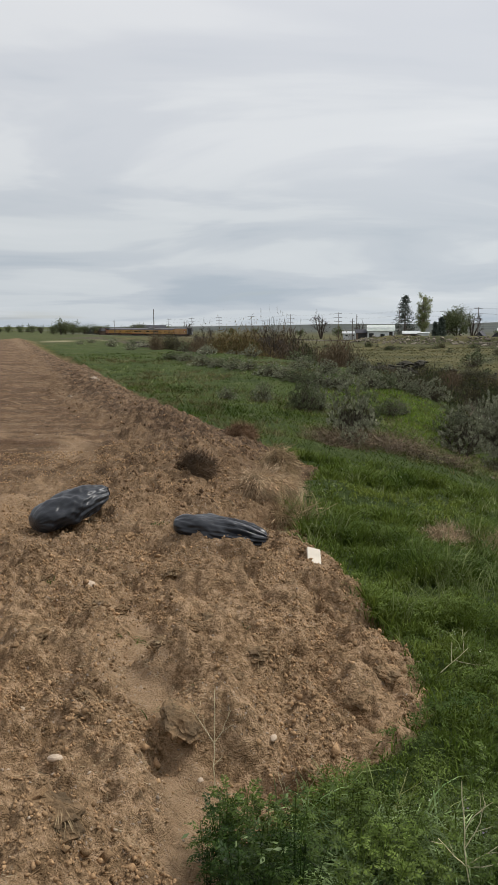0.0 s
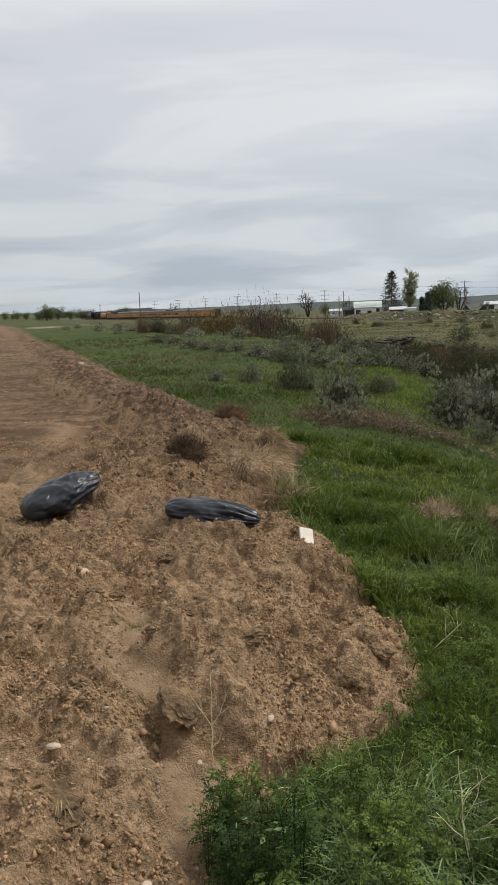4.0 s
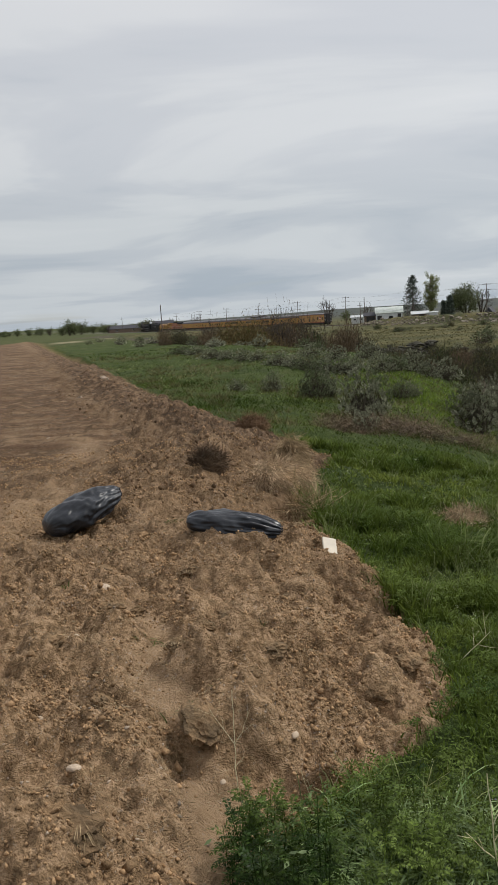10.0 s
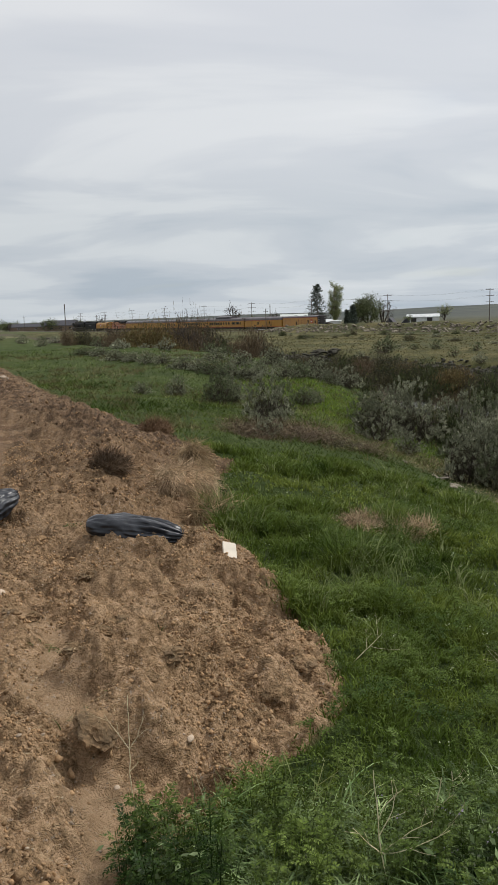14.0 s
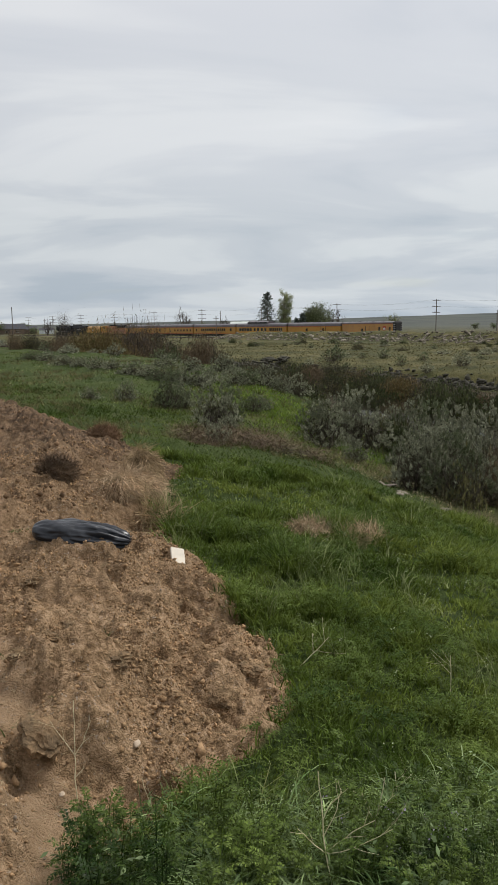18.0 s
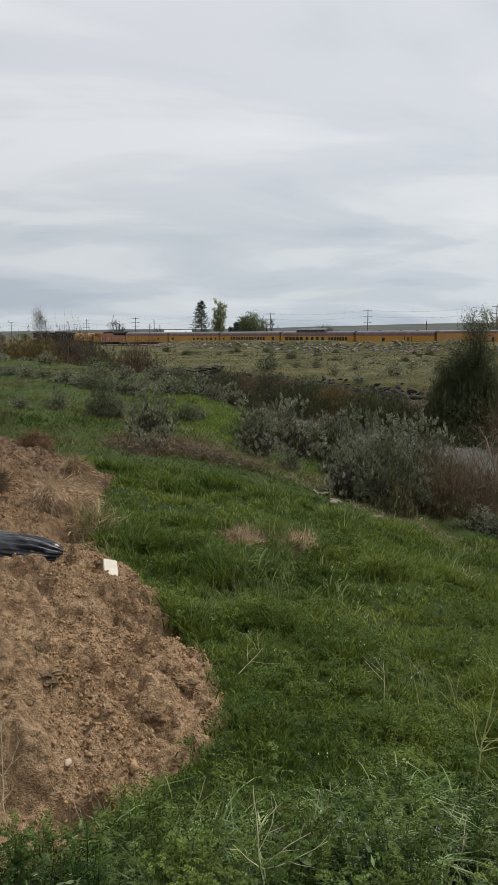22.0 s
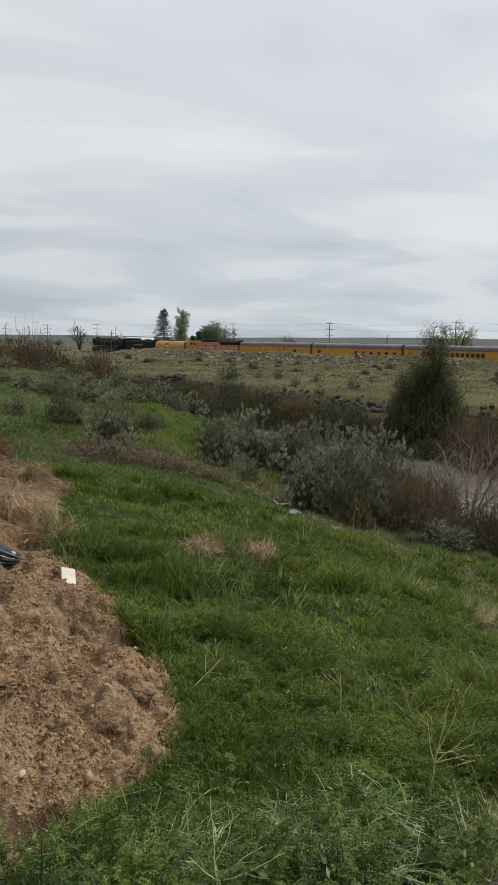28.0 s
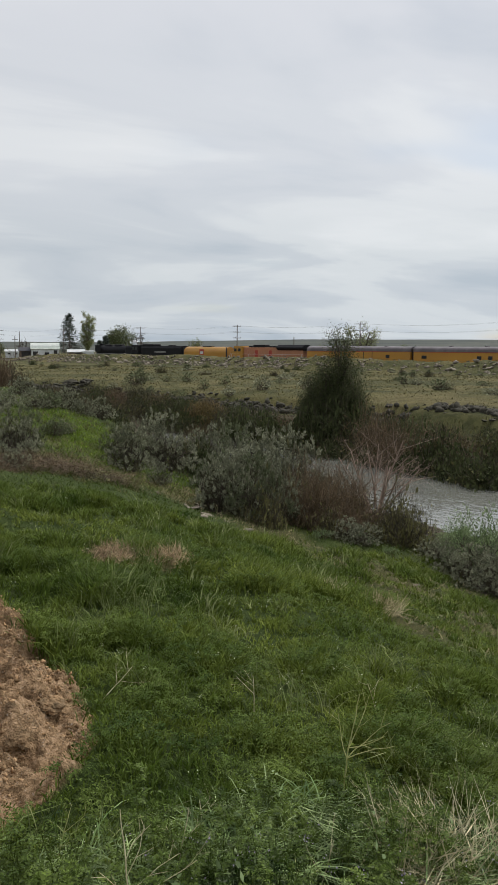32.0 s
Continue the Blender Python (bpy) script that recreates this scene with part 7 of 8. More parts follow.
def earth_litter():
    rng = np.random.RandomState(303)
    x, y = scatter(rng, 230000, -4.5, 1.2, 1.5, 13, lambda x, y, r: (soil_side(x, y) > 0.0) & (x > -0.45 - 0.33 * y) & (r < np.clip((3.0 / np.hypot(x, y)) ** 1.1, 0, 1) * (0.12 + 0.88 * smooth(vnoise(x, y, 0.45, 15), 0.25, 0.75))))
    z, sh = land(x, y)
    ok = rng.rand(len(x)) > 0.7 * sh["wash"]
    x, y, z = x[ok], y[ok], z[ok]
    big = rng.rand(len(x)) < 0.05
    r = 0.0032 + 0.0085 * rng.rand(len(x)) ** 2 + 0.0008 * np.hypot(x, y) * rng.rand(len(x))
    stuff("earth_crumbs", chips_mesh("earth_crumbs", rng, x[~big], y[~big], z[~big], r[~big]), M_CLOD, "loose angular crumbs of tan earth", "earth")
    x, y, z = x[big], y[big], z[big]
    r = 0.007 + 0.022 * rng.rand(len(x)) ** 4
    stuff("earth_clods", chips_mesh("earth_clods", rng, x, y, z, r), M_CLOD, "loose clods of tan earth", "earth")
    x, y = scatter(rng, 60000, -14, 2, 8, 48, lambda x, y, r: (soil_side(x, y) > 0.0) & (soil_side(x, y) < 1.9 + 1.0 * vnoise(x, y, 2.0, 21)) & (r < 9 / np.hypot(x, y)) & (vnoise(x, y, 0.7, 22) > 0.35))
    z, _ = on_land(x, y)
    r = 0.010 + 0.030 * rng.rand(len(x)) ** 4
    stuff("spoil_clods", chips_mesh("spoil_clods", rng, x, y, z, r), M_SPOIL, "dark clods of freshly dug earth on the bank", "earth")
    x, y = scatter(rng, 7500, -4.5, 1.2, 1.5, 12, lambda x, y, r: (soil_side(x, y) > 0.05) & (x > -0.45 - 0.33 * y) & (r < np.clip((3.0 / np.hypot(x, y)), 0, 1) * vnoise(x, y, 0.8, 18)))
    z, _ = on_land(x, y)
    stuff("pebbles", lumps_mesh("pebbles", rng, x, y, z, 0.0025 + 0.008 * rng.rand(len(x)) ** 3, 0.2), M_PEBBLE, "small pale pebbles strewn on the earth", "pebble")
    x, y = scatter(rng, 52000, -4.5, 1.2, 1.5, 13, lambda x, y, r: (soil_side(x, y) > 0.0) & (x > -0.45 - 0.33 * y) & (vnoise(x, y, 0.38, 19) > 0.46) & (r < np.clip((4.0 / np.hypot(x, y)), 0, 1)))
    z, _ = on_land(x, y)
    n = len(x)
    p = np.stack([x, y, z + 0.012], 1)
    a = rng.rand(n) * 6.28
    stuff("straw_litter", leaf_mesh("straw_litter", rng, p, np.stack([np.cos(a), np.sin(a), rng.normal(0, 0.25, n)], 1), n, 0.01, 0.040, 0.0022, 0.88), M_STRAW, "dry straws and rootlets lying on the earth", "straw")
    # sods turned up in the spoil, roots and dead grass hanging from them
    for k, (x, y, r) in enumerate(((-0.03, 4.20, 0.085), (-0.52, 4.23, 0.075), (-0.40, 4.30, 0.06), (-0.36, 3.54, 0.11), (-0.72, 2.55, 0.10), (-1.34, 6.30, 0.11), (-1.08, 5.15, 0.10), (-0.95, 5.32, 0.07), (0.53, 4.22, 0.07), (0.78, 4.68, 0.08), (0.02, 5.14, 0.06), (-0.05, 5.92, 0.07), (-0.72, 5.05, 0.08),
                                   (0.25, 5.6, 0.06), (-0.28, 4.75, 0.07), (-0.85, 3.75, 0.07), (-1.25, 4.35, 0.08), (-0.15, 3.9, 0.06), (-1.55, 5.7, 0.08), (0.35, 5.0, 0.05), (-0.65, 6.1, 0.08), (-1.2, 3.3, 0.07), (-1.0, 8.6, 0.14), (-0.35, 8.8, 0.12), (-0.9, 9.3, 0.14), (0.05, 7.9, 0.10))):
        sod(rng, x, y, r, 440 + k)
    # green shoots here and there on the earth
    for k, (x, y) in enumerate(((-0.9, 7.35), (-1.35, 6.75), (-0.15, 4.55), (-0.42, 3.72), (0.72, 5.9), (-1.45, 5.6), (-0.75, 4.6), (0.62, 6.4))):
        clump("green_shoots", "small green weed shoots on the bare earth", math.degrees(math.atan2(-x, y)), math.hypot(x, y), 30, 0.05, 0.07, M_WEED, 480 + k, 1.2, 0.007)


def sod(rng, x, y, r, seed):
    """A torn sod: a crumbly lump of dark earth with a mat of dead blades."""
    ob = tagged(empty("sod"), "torn dark sod with matted dead grass on the spoil", "earth clod", "sods on the spoil")
    bm = bmesh.new()
    bmesh.ops.create_icosphere(bm, subdivisions=4, radius=r)
    off = Vector((seed * 1.7, seed * 0.3, 0))
    for v in bm.verts:
        u = v.co / r
        v.co *= 1 + 0.35 * noise.noise(u * 1.6 + off) + 0.22 * noise.noise(u * 4.0 + off) + 0.12 * noise.noise(u * 9.0 + off)
        v.co.z *= 0.50
    part("lump", bm, M_SOD, ob)
    n = 110
    a = rng.rand(n) * 6.28
    tilt = rng.rand(n) ** 0.6
    p = np.stack([np.cos(a) * tilt * r * 0.9, np.sin(a) * tilt * r * 0.9, 0.50 * r * np.sqrt(np.clip(1 - tilt ** 2, 0, 1)) + 0.006], 1)
    w = np.stack([np.cos(a), np.sin(a), -1.1 * tilt], 1)
    me = leaf_mesh("mat", rng, p, w, n, r * 0.08, r * 0.55, 0.0026, 0.8)
    me.materials.append(M_MAT)
    new("mat", me).parent = ob
    ob.location = (x, y, ground_z(x, y) - 0.10 * r)
    ob.rotation_euler = (rng.normal(0, 0.25), rng.normal(0, 0.25), rng.rand() * 6.28)


def dry_stem(az, d, height, seed, mat, lean=(0.0, 0.0), levels=3, kids=(3, 2), r=0.0035, label="thin pale dead weed stalk with forked branches"):
    rng = np.random.RandomState(seed)
    segs, _ = sprout(rng, [((0, 0, -0.05), (lean[0], lean[1], 1.0), height, r)], levels, kids, 0.55, 0.06, 0.03, 4, 0.45)
    me = tube_mesh("dry_stem", segs, 5)
    me.materials.append(mat)
    ob = tagged(new("dead_weed", me), label, "dead plant", "dead stalks")
    x, y = polar(az, d)
    ob.location = (x, y, ground_z(x, y))
    return ob


def forked_stalk(az, d, height, lean, r, arms, label, mat=None):
    """A dead stalk in the plane that faces the standing point. arms: share of the height, degrees from upright, length, bend in degrees."""
    rng = np.random.RandomState(int(az * 10) % 997)

    def run(p, angle, length, bend, r0, r1, bits=5):
        pts = [np.array(p)]
        for k in range(bits):
            a = radians(angle + bend * (k + 0.5) / bits + rng.normal(0, 5))
            pts.append(pts[-1] + np.array([math.sin(a), rng.normal(0, 0.12), math.cos(a)]) * length / bits)
        return [(p0, p1, r0 + (r1 - r0) * k / bits, r0 + (r1 - r0) * (k + 1) / bits) for k, (p0, p1) in enumerate(zip(pts, pts[1:]))]

    stem = run((0, 0, -0.04), lean, height + 0.04, 0, r, r * 0.45, 10)
    segs = list(stem)
    for f, angle, length, bend in arms:
        at = stem[min(int(f * 10), 9)]
        arm = run(at[0], lean + angle, length, bend, at[2] * 0.8, r * 0.28)
        segs += arm
        for k in (2, 4):
            segs += run(arm[k][0], lean + angle + (28 if k == 2 else -32), length * 0.35, 0, r * 0.3, r * 0.16, 3)
    me = tube_mesh("dead_weed", segs, 5)
    me.materials.append(mat or M_DEAD)
    ob = tagged(new("dead_weed", me), label, "dead plant", "dead stalks")
    x, y = polar(az, d)
    ob.location, ob.rotation_euler = (x, y, ground_z(x, y)), (0, 0, radians(az))
    return ob


def rubbish_bag(az, d, length, r, turn, seed, tilt=0.0, label="", lift=0.0, sag=0.2, gather=1.0, neck=True, plump=0.42):
    """A filled plastic sack lying on its side, its neck gathered in pleats at +x."""
    n, m = 72, 72
    verts, faces = [], []
    for i in range(n + 1):
        u = i / n
        full = math.sin(math.pi * min(max(u * 1.02, 0.0), 1) ** 0.85) ** plump if u < 0.999 else 0.12
        if u > 0.62:
            full = full * (1 - 0.30 * ((u - 0.62) / 0.38) ** 2) + 0.30 * ((u - 0.62) / 0.38) ** 3
        full = max(full, 0.06 if u < 0.5 else 0.16)
        for j in range(m):
            a = 2 * math.pi * j / m
            c = Vector((u * 3.2, math.cos(a) * 1.1, math.sin(a) * 1.1))
            k = 1 + 0.16 * noise.noise(c * 1.5 + Vector((seed, 0, 0))) + 0.07 * noise.noise(c * 4.0 + Vector((0, seed, 0))) + 0.03 * noise.noise(Vector((c.x * 3.0, c.y * 9.0, c.z * 9.0 + seed)))
            # pleats run from the tied neck far up the sack; slack creases cross the other end
            run = a * 7 + 3.0 * noise.noise(Vector((u * 2.5, seed, 0))) + 2.2 * noise.noise(Vector((math.cos(a) * 2, math.sin(a) * 2, seed)))
            pleat = 0.20 * gather * float(smooth(np.array(u), 0.30, 0.85)) * (2 * abs(math.sin(run)) ** 0.7 - 1.1)
            fold = 0.07 * (1 - 2 * abs(math.sin(9 * u + 2.2 * math.cos(a) + seed))) * (1 - u) ** 0.7
            rr = r * full * (k + pleat + fold)
            z = math.sin(a) * rr * 0.74
            floor = -r * 0.45
            if z < floor:
                z = floor + (z - floor) * sag
            x = (u - 0.5) * length
            verts.append((x, math.cos(a) * rr * 1.18, z - 0.10 * length * (u - 0.5) * tilt))
    for i in range(n):
        for j in range(m):
            faces.append((i * m + j, i * m + (j + 1) % m, (i + 1) * m + (j + 1) % m, (i + 1) * m + j))
    faces.append(tuple(range(m - 1, -1, -1)))
    faces.append(tuple(range(n * m, n * m + m)))
    bag = tagged(empty("rubbish_bag"), label, "rubbish bag", "rubbish bags")
    link_mesh("sack", verts, faces, M_BAG, bag, smooth=True)
    # loose frill past the tie
    rng = np.random.RandomState(seed)
    fv, ff = [], []
    for k in range(14):
        a = 2 * math.pi * k / 14
        fv.append((length * 0.49, 0.13 * r * math.cos(a), 0.13 * r * math.sin(a) - 0.05 * length * tilt))
        fv.append((length * (0.54 + 0.05 * rng.rand()), (0.35 + 0.25 * rng.rand()) * r * math.cos(a), (0.30 + 0.2 * rng.rand()) * r * math.sin(a) - 0.06 * length * tilt))
    for k in range(14):
        a, b = 2 * k, 2 * ((k + 1) % 14)
        ff.append((a, b, b + 1, a + 1))
    if neck:
        link_mesh("neck", fv, ff, M_BAG, bag, "gathered plastic neck", smooth=True)
    x, y = polar(az, d)
    bag.location = (x, y, ground_z(x, y) + r * 0.42 + lift)
    bag.rotation_euler = (0, 0, radians(turn))
    return bag


def tangle(name, label, az, d, radius, n, mat, seed, flat=0.7, width=0.004, length=0.35):
    """A round tangle of dead stems, such as a tumbleweed or a straw heap."""
    rng = np.random.RandomState(seed)
    p = rng.normal(0, 1, (n, 3))
    p /= np.linalg.norm(p, axis=1, keepdims=True)
    p *= radius * rng.rand(n, 1) ** 0.4
    p[:, 2] = np.abs(p[:, 2]) * flat
    w = np.stack([-p[:, 1], p[:, 0], 0.25 * radius + 0 * p[:, 0]], 1) + rng.normal(0, 0.5 * radius, (n, 3))
    w[:, 2] -= 0.25 * radius
    me = leaf_mesh(name, rng, p, w, n, 0.02, length, width, 0.85)
    me.materials.append(mat)
    ob = tagged(new(name, me), label, "dead plant")
    x, y = polar(az, d)
    ob.location = (x, y, ground_z(x, y) - 0.02)
    return ob


# the rubble's small stuff
lrng = np.random.RandomState(909)
ls = -190 + 195 * lrng.rand(2400)
lq = -23.2 + lrng.normal(0, 1.5, 2400)
lk = lrng.rand(2400) < 0.25 + 0.9 * vnoise(ls, 0 * ls, 14.0, 3)
lx, ly = track_point(ls[lk], lq[lk])
lz, _ = on_land(lx, ly)
stuff("rubble", lumps_mesh("rubble", lrng, lx, ly, lz, 0.10 + 0.32 * lrng.rand(len(lx)) ** 2, 0.25), M_PALE, "broken pale rubble below the railway", "rock")

brng = np.random.RandomState(910)
by_ = brng.uniform(25, 92, 2600)
bx_ = np.interp(by_, CREEK_Y, CREEK_X) + 10.0 / 0.85 + 1.5 * fbm(np.interp(by_, CREEK_Y, CREEK_X) + 11.0, by_, 9.0, 3, 3) + brng.normal(0, 0.4, 2600)
bz_, _ = on_land(bx_, by_)
stuff("ledge_rubble", lumps_mesh("ledge_rubble", brng, bx_, by_, bz_, 0.08 + 0.22 * brng.rand(2600) ** 2, 0.25), M_ROCK, "small broken basalt along the ledge", "rock")

meadow()
weeds()
M_HEAP = leafy("brown_dead_stem", (0.29, 0.205, 0.122), (0.58, 0.44, 0.285), trans=0.1, island=0.45)
M_RUSTY = leafy("rusty_dead_stem", (0.120, 0.072, 0.040), (0.240, 0.150, 0.088), trans=0.1, island=0.4)
M_SOD = material("dark_sod", (0.250, 0.165, 0.092), 0.98, vary=0.4, scale=30.0, bump=1.0, bump_scale=60, second=(0.120, 0.084, 0.050), second_scale=14, spec=0.1, rand=0.25)
M_MAT = leafy("dead_mat", (0.19, 0.125, 0.066), (0.33, 0.255, 0.15), trans=0.1, island=0.5)
M_SPOIL = material("spoil_clod", (0.235, 0.152, 0.088), 0.97, vary=0.3, scale=9.0, second=(0.135, 0.086, 0.050), second_scale=3, spec=0.1, island=0.5)
earth_litter()

rubbish_bag(2.5, 6.95, 0.84, 0.165, -6, 11, 1.5, "full black plastic rubbish bag lying on the earth bank", -0.05, gather=1.5, neck=False, plump=0.36)
rubbish_bag(13.1, 8.0, 0.78, 0.220, 40, 23, -2.6, "bulging black plastic rubbish bag slumped on the bank", 0.05, gather=0.35, neck=False, plump=0.34)
rubbish_bag(24.7, 6.5, 0.62, 0.17, 120, 37, 0.3, "black plastic rubbish bag at the foot of the bank")

bx, by = polar(-4.2, 6.55)
board = part("board", boxes((-0.058, 0.058, -0.088, 0.088, -0.012, 0.012), bevel=0.004), M_BOARD)
tagged(board, "small pale piece of board lying on the slope", "board")
board.location, board.rotation_euler = (bx, by, ground_z(bx, by) + 0.115), (radians(30), radians(16), radians(8))

stones("loose_stone", M_PEBBLE, "rounded pale stone lying on the earth", "rock", "stones on the earth", [(*polar(az, d), s, 0.3) for az, d, s in ((14.55, 4.85, 0.115), (14.9, 4.55, 0.05), (12.2, 5.5, 0.10), (4.7, 3.35, 0.035), (-0.9, 3.6, 0.045), (15.4, 3.2, 0.06), (16.5, 2.9, 0.07), (9.5, 2.45, 0.05), (12.9, 6.4, 0.06), (3.5, 4.2, 0.04), (6.2, 4.8, 0.045), (17.5, 3.9, 0.06), (21, 3.4, 0.07), (0.6, 5.0, 0.04))], (13, 14, 15), 0.62, 0.18, 2)
stones("loose_stone", M_CLOD, "large tan clod of hard earth", "rock", "stones on the earth", [(*polar(az, d), s, 0.35) for az, d, s in ((11.9, 5.8, 0.20), (5.8, 2.6, 0.07), (17.2, 2.7, 0.08), (9.0, 7.4, 0.12), (-1.8, 5.4, 0.10), (4.2, 11.6, 0.15))], (16, 17, 18), 0.7, 0.35, 3)
stones("field_stone", M_PEBBLE, "flat pale slab of stone on the earth field", "rock", "slabs on the field", [(*polar(az, d), s, 0.1) for az, d, s in ((10.85, 26.5, 0.42), (12.6, 23.5, 0.36), (12.9, 20.8, 0.14), (15.0, 15.0, 0.12), (9.4, 13.0, 0.12))], (19, 20), 0.45, 0.4)



def straw_heap(x, y, wide, deep, high, n, mat, seed, label):
    """A heap of long dead stalks combed downhill from its crest over a core of matted straw."""
    rng = np.random.RandomState(seed)
    ob = tagged(empty("dry_tussock"), label, "dead plant")
    bm = bmesh.new()
    bmesh.ops.create_icosphere(bm, subdivisions=4, radius=1.0)
    for v in bm.verts:
        k = 0.86 + 0.25 * noise.noise(v.co * 2.2 + Vector((seed, 0, 0))) + 0.10 * noise.noise(v.co * 6.0 + Vector((0, seed, 0)))
        v.co = Vector((v.co.x * wide * k, v.co.y * deep * k, v.co.z * high * k))
    part("core", bm, M_MAT, ob, smooth=True)
    u = rng.normal(0, 1, (n, 3))
    u[:, 2] = np.abs(u[:, 2]) * 0.9
    u /= np.linalg.norm(u, axis=1, keepdims=True)
    k = np.array([0.90 + 0.25 * noise.noise(Vector(q) * 2.2 + Vector((seed, 0, 0))) for q in u])[:, None]
    p = u * np.array([wide, deep, high]) * k
    w = np.stack([u[:, 0] * 0.75 + 0.25, u[:, 1] * 0.5 - 0.55, -0.35 - 0.8 * (1 - u[:, 2])], 1) + rng.normal(0, 0.22, (n, 3))
    me = leaf_mesh("straw", rng, p, w, n * 4, 0.040, 0.19, 0.0060, 0.66)
    me.materials.append(mat)
    new("straw", me).parent = ob
    ob.location = (x, y, ground_z(x, y) + 0.1 * high)
    return ob


straw_heap(0.16, 9.9, 0.31, 0.30, 0.24, 1700, M_HEAP, 501, "drooping heap of dry straw-coloured stalks on the bank")
straw_heap(0.02, 9.55, 0.24, 0.24, 0.17, 900, M_HEAP, 503, "drooping heap of dry straw-coloured stalks on the bank")
straw_heap(0.32, 10.7, 0.17, 0.20, 0.40, 700, M_STRAWPILE, 505, "small upright heap of pale dry straw")

M_TUMBLE = leafy("tumbleweed_stem", (0.060, 0.040, 0.025), (0.140, 0.096, 0.060), trans=0.05)
tangle("tumbleweed", "brown tangled tumbleweed on the bank", 4.1, 9.7, 0.25, 4200, M_TUMBLE, 502, 0.85, 0.006, 0.13)
tangle("tumbleweed", "rounded brown dead weed beside the bank", 0.75, 14.4, 0.32, 5000, M_RUSTY, 511, 0.85, 0.006, 0.10)
tangle("tumbleweed", "greyish dead weed below the bank", -2.8, 9.0, 0.26, 900, M_STRAWPILE, 503, 0.45, 0.008, 0.25)
tangle("dry_weed", "dry brown weed clump in the meadow", -13.5, 9.1, 0.27, 1500, M_HEAP, 505, 0.6, 0.006, 0.14)
tangle("dry_weed", "dry brown weed clump in the meadow", -17.6, 9.0, 0.25, 1400, M_HEAP, 506, 0.75, 0.006, 0.14)
tangle("dry_tussock", "heap of bleached dead stalks in the weeds", -37.2, 3.5, 0.40, 1500, M_DEAD, 507, 0.50, 0.0045, 0.30)
tangle("dry_tussock", "flattened bleached grass on the meadow", -32.6, 9.6, 0.32, 900, M_GRASS_DRY, 508, 0.3, 0.006, 0.22)
tangle("dry_tussock", "flattened bleached grass on the meadow", -29.0, 9.9, 0.20, 400, M_DEAD, 509, 0.4, 0.006, 0.2)

for i, (az, d, n, sp, h, mat) in enumerate(((-13.5, 9.2, 130, 0.20, 0.22, M_GRASS_DRY), (-16.6, 9.1, 130, 0.18, 0.22, M_GRASS_DRY), (-17.8, 9.0, 90, 0.16, 0.20, M_GRASS_DRY), (-31.8, 9.4, 140, 0.25, 0.11, M_GRASS_DRY), (-17.4, 9.3, 60, 0.10, 0.30, M_GRASS_DRY), (-15.2, 7.0, 90, 0.22, 0.34, M_GRASS_PALE), (-23.8, 9.2, 60, 0.18, 0.24, M_BROAD), (-12.6, 6.6, 60, 0.16, 0.34, M_GRASS_PALE), (-9.4, 3.25, 60, 0.16, 0.26, M_GRASS_PALE),
                                            (-27.0, 5.2, 80, 0.2, 0.30, M_GRASS_PALE), (-33.5, 6.6, 80, 0.2, 0.28, M_GRASS_PALE), (-38.2, 5.0, 80, 0.25, 0.28, M_GRASS_PALE), (-3.0, 8.9, 90, 0.10, 0.28, M_GRASS_DRY), (-2.6, 9.6, 90, 0.12, 0.35, M_GRASS_DRY))):
    clump("grass_tuft", "pale tuft of long grass" if mat != M_GRASS_DRY else "dry straw-coloured grass tuft", az, d, n, sp, h, mat, 600 + i)

forked_stalk(3.5, 3.34, 0.46, 2, 0.0030, ((0.52, -38, 0.20, 14), (0.52, 34, 0.17, -8), (0.30, 40, 0.06, 0)), "Y-shaped pale dead weed stalk on the bare earth")
forked_stalk(-2.5, 3.32, 0.25, 24, 0.0026, ((0.35, -8, 0.10, 10),), "thin pale dead stalk beside the weeds")
forked_stalk(-2.2, 3.34, 0.20, -14, 0.0026, ((0.4, 10, 0.09, 0),), "thin pale dead stalk beside the weeds")
forked_stalk(-16.0, 2.66, 0.62, -3, 0.0036, ((0.58, 52, 0.22, 12), (0.66, 30, 0.20, -20), (0.50, -50, 0.14, 10), (0.56, 78, 0.26, -25), (0.74, 20, 0.16, 30)), "tall bleached dead weed with crooked side branches")
forked_stalk(-18.3, 2.95, 0.44, 8, 0.0034, ((0.5, 48, 0.18, -30), (0.6, -40, 0.14, 20), (0.72, 35, 0.10, 0)), "bleached dead weed with crooked side branches")

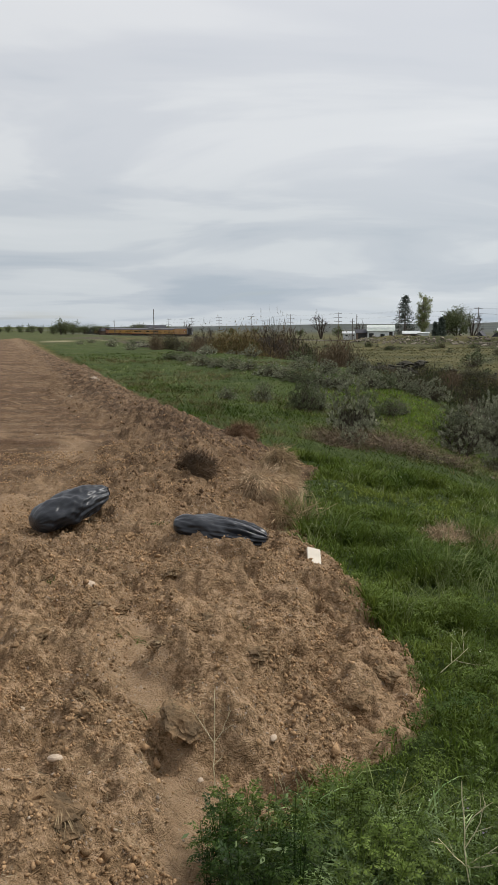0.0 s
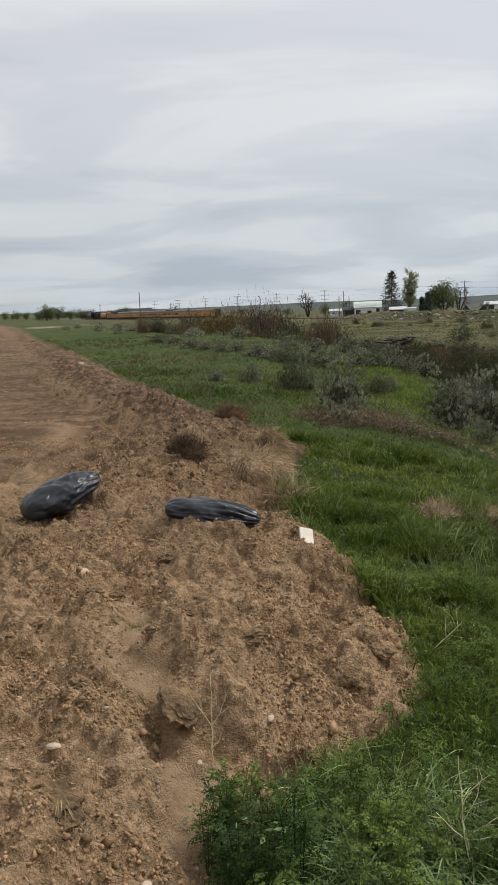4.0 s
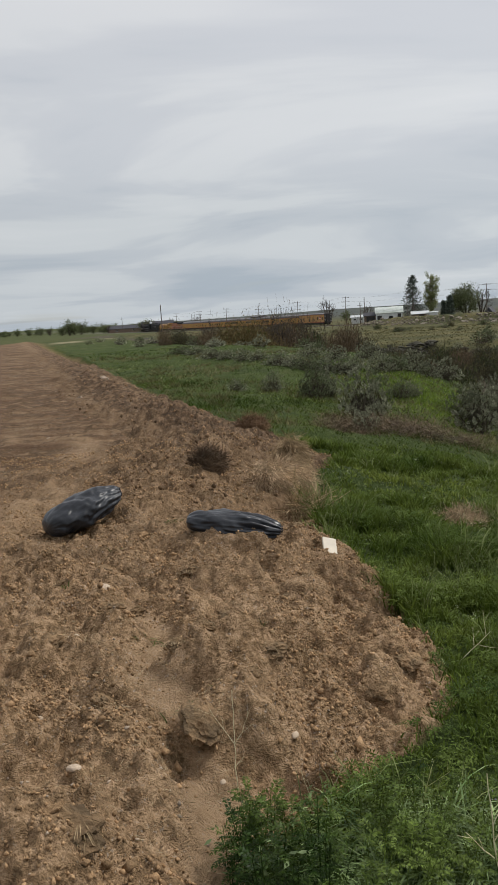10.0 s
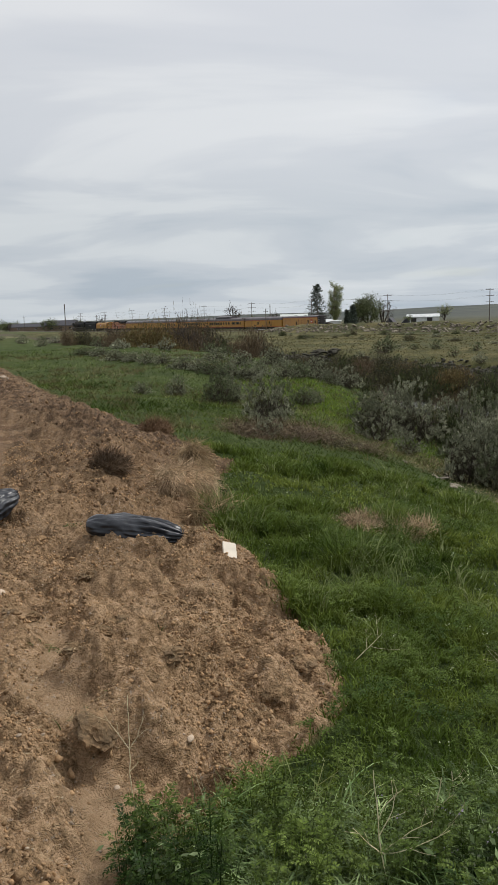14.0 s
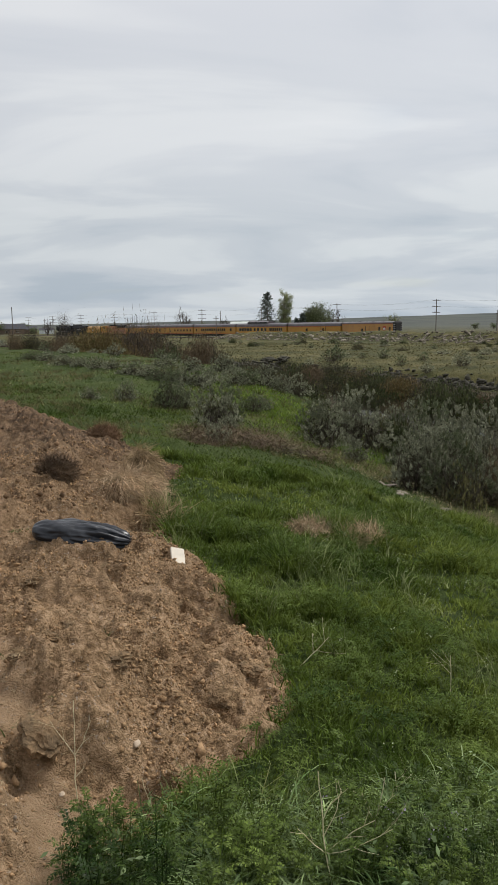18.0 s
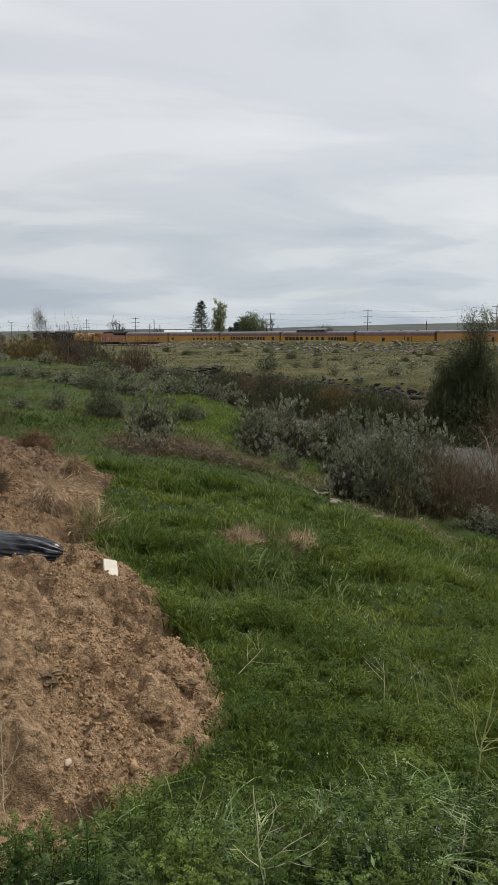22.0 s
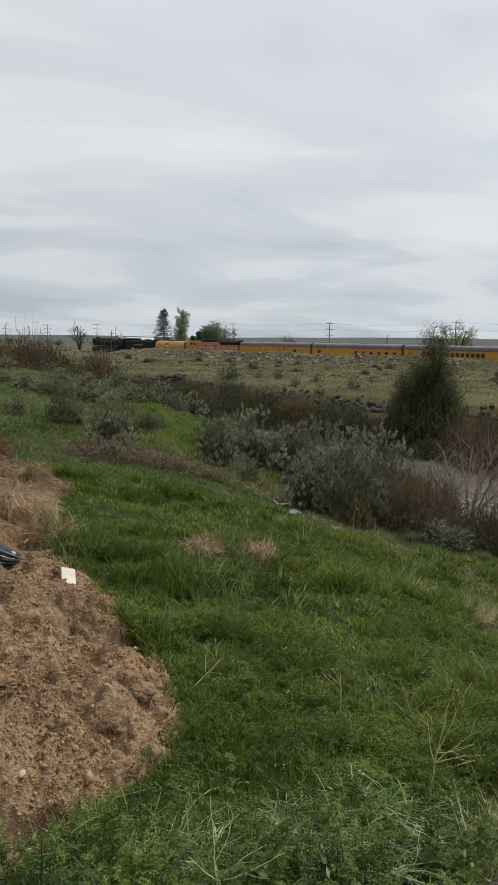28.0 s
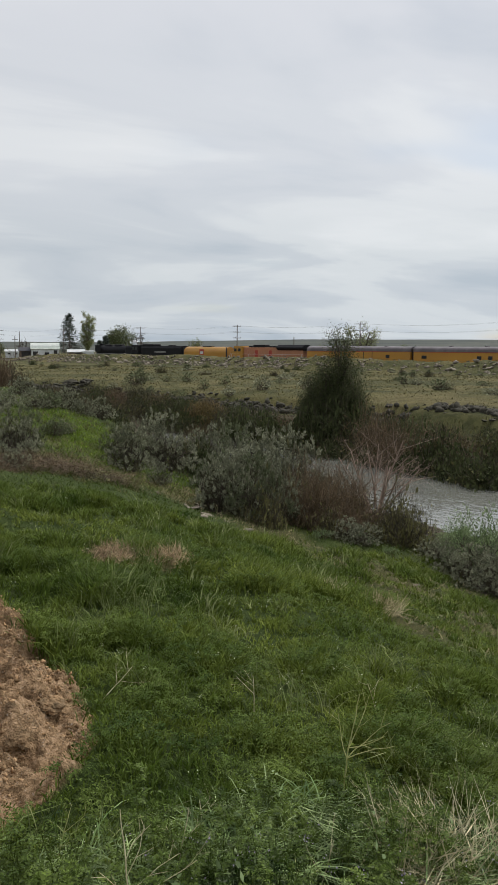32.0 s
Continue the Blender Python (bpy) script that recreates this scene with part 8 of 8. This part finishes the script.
M_YSTEM = material("yellow_stalk", (0.42, 0.42, 0.17), 0.7, vary=0.2, scale=12)
forked_stalk(-30.6, 4.05, 0.56, 10, 0.0045, ((0.42, 34, 0.30, 12), (0.46, 55, 0.26, 14), (0.42, -34, 0.24, 22), (0.55, 66, 0.20, -12), (0.50, 8, 0.30, -6)), "yellowish branching weed stalk", M_YSTEM)
for i, (az, d, h, lx) in enumerate(((-26.6, 2.9, 0.3, 0.3), (-28.6, 3.1, 0.34, 0.4), (-35.0, 3.0, 0.4, 0.5), (-38.5, 2.9, 0.42, 0.6), (-39.5, 3.4, 0.4, 0.3), (-21.0, 3.3, 0.3, -0.3), (-9.6, 3.3, 0.24, 0.35), (-12.5, 5.0, 0.34, 0.9), (-5.0, 2.5, 0.2, 0.4), (-0.5, 2.4, 0.2, 0.2), (-24.0, 5.0, 0.3, 0.1), (-33, 5.4, 0.3, -0.2))):
    dry_stem(az, d, h, 720 + i, M_DEAD if i % 3 else M_YSTEM, (lx, 0.1), 3, (3, 2), 0.0038)


# ---- smoke from the engine ----
M_SMOKE = material("thin_smoke", (0.10, 0.088, 0.074), 1.0, vary=0.2, scale=2.0, spec=0.0)
SMOKE = []
for k in range(3):
    start = 16.5 + 1.6 * k
    rng = np.random.RandomState(820 + k)
    # a thin drift of specks, thickest in its middle
    spots = rng.normal(0, 1, (6500, 3)) * np.array([2.0, 1.0, 1.7])
    me = leaf_mesh("smoke_puff", rng, spots, rng.normal(0, 1, (6500, 3)), 6500, 0.3, 0.10, 0.072, 0.2)
    puff = stuff("smoke_puff", me, M_SMOKE, "thin brownish puff of engine smoke", "smoke")
    rows = []
    for t in [0.0, 4.0, 8.0, 12.0] + [14.0 + 0.5 * j for j in range(37)]:
        age = max(t - start, 0.0)
        s = HEAD + SPEED * min(t, 24.0) - 204.3 - 9.8 - 3.5 - 0.7 * age - 16.0 * max(t - 24.0, 0.0)
        x, y = TRACK_N[0] * TRACK_D + TRACK_U[0] * s, TRACK_N[1] * TRACK_D + TRACK_U[1] * s
        rows.append((t, pose(x, y, RAIL_Z + 2.4 + (4.6 - 0.8 * k) * (1 - math.exp(-age * 0.9)) + 0.8 * age, 0, 0, 3 * t + 40 * k)))
    SMOKE.append((puff, rows))


# ---- what moves ----
def motions():
    turn = math.degrees(math.atan2(TRACK_U[1], TRACK_U[0]))
    times = [0.0, 0.1, 0.2] + [0.5 + 0.5 * k for k in range(63)] + [31.8, 31.9, 32.0]
    times = sorted(set(times))
    for car, offset in TRAIN:
        rows = []
        for t in times:
            s = HEAD + SPEED * t + offset
            rows.append((t, pose(TRACK_N[0] * TRACK_D + TRACK_U[0] * s, TRACK_N[1] * TRACK_D + TRACK_U[1] * s, RAIL_Z, 0, 0, turn)))
        walk(car, rows)
    for puff, rows in SMOKE:
        walk(puff, rows)


motions()
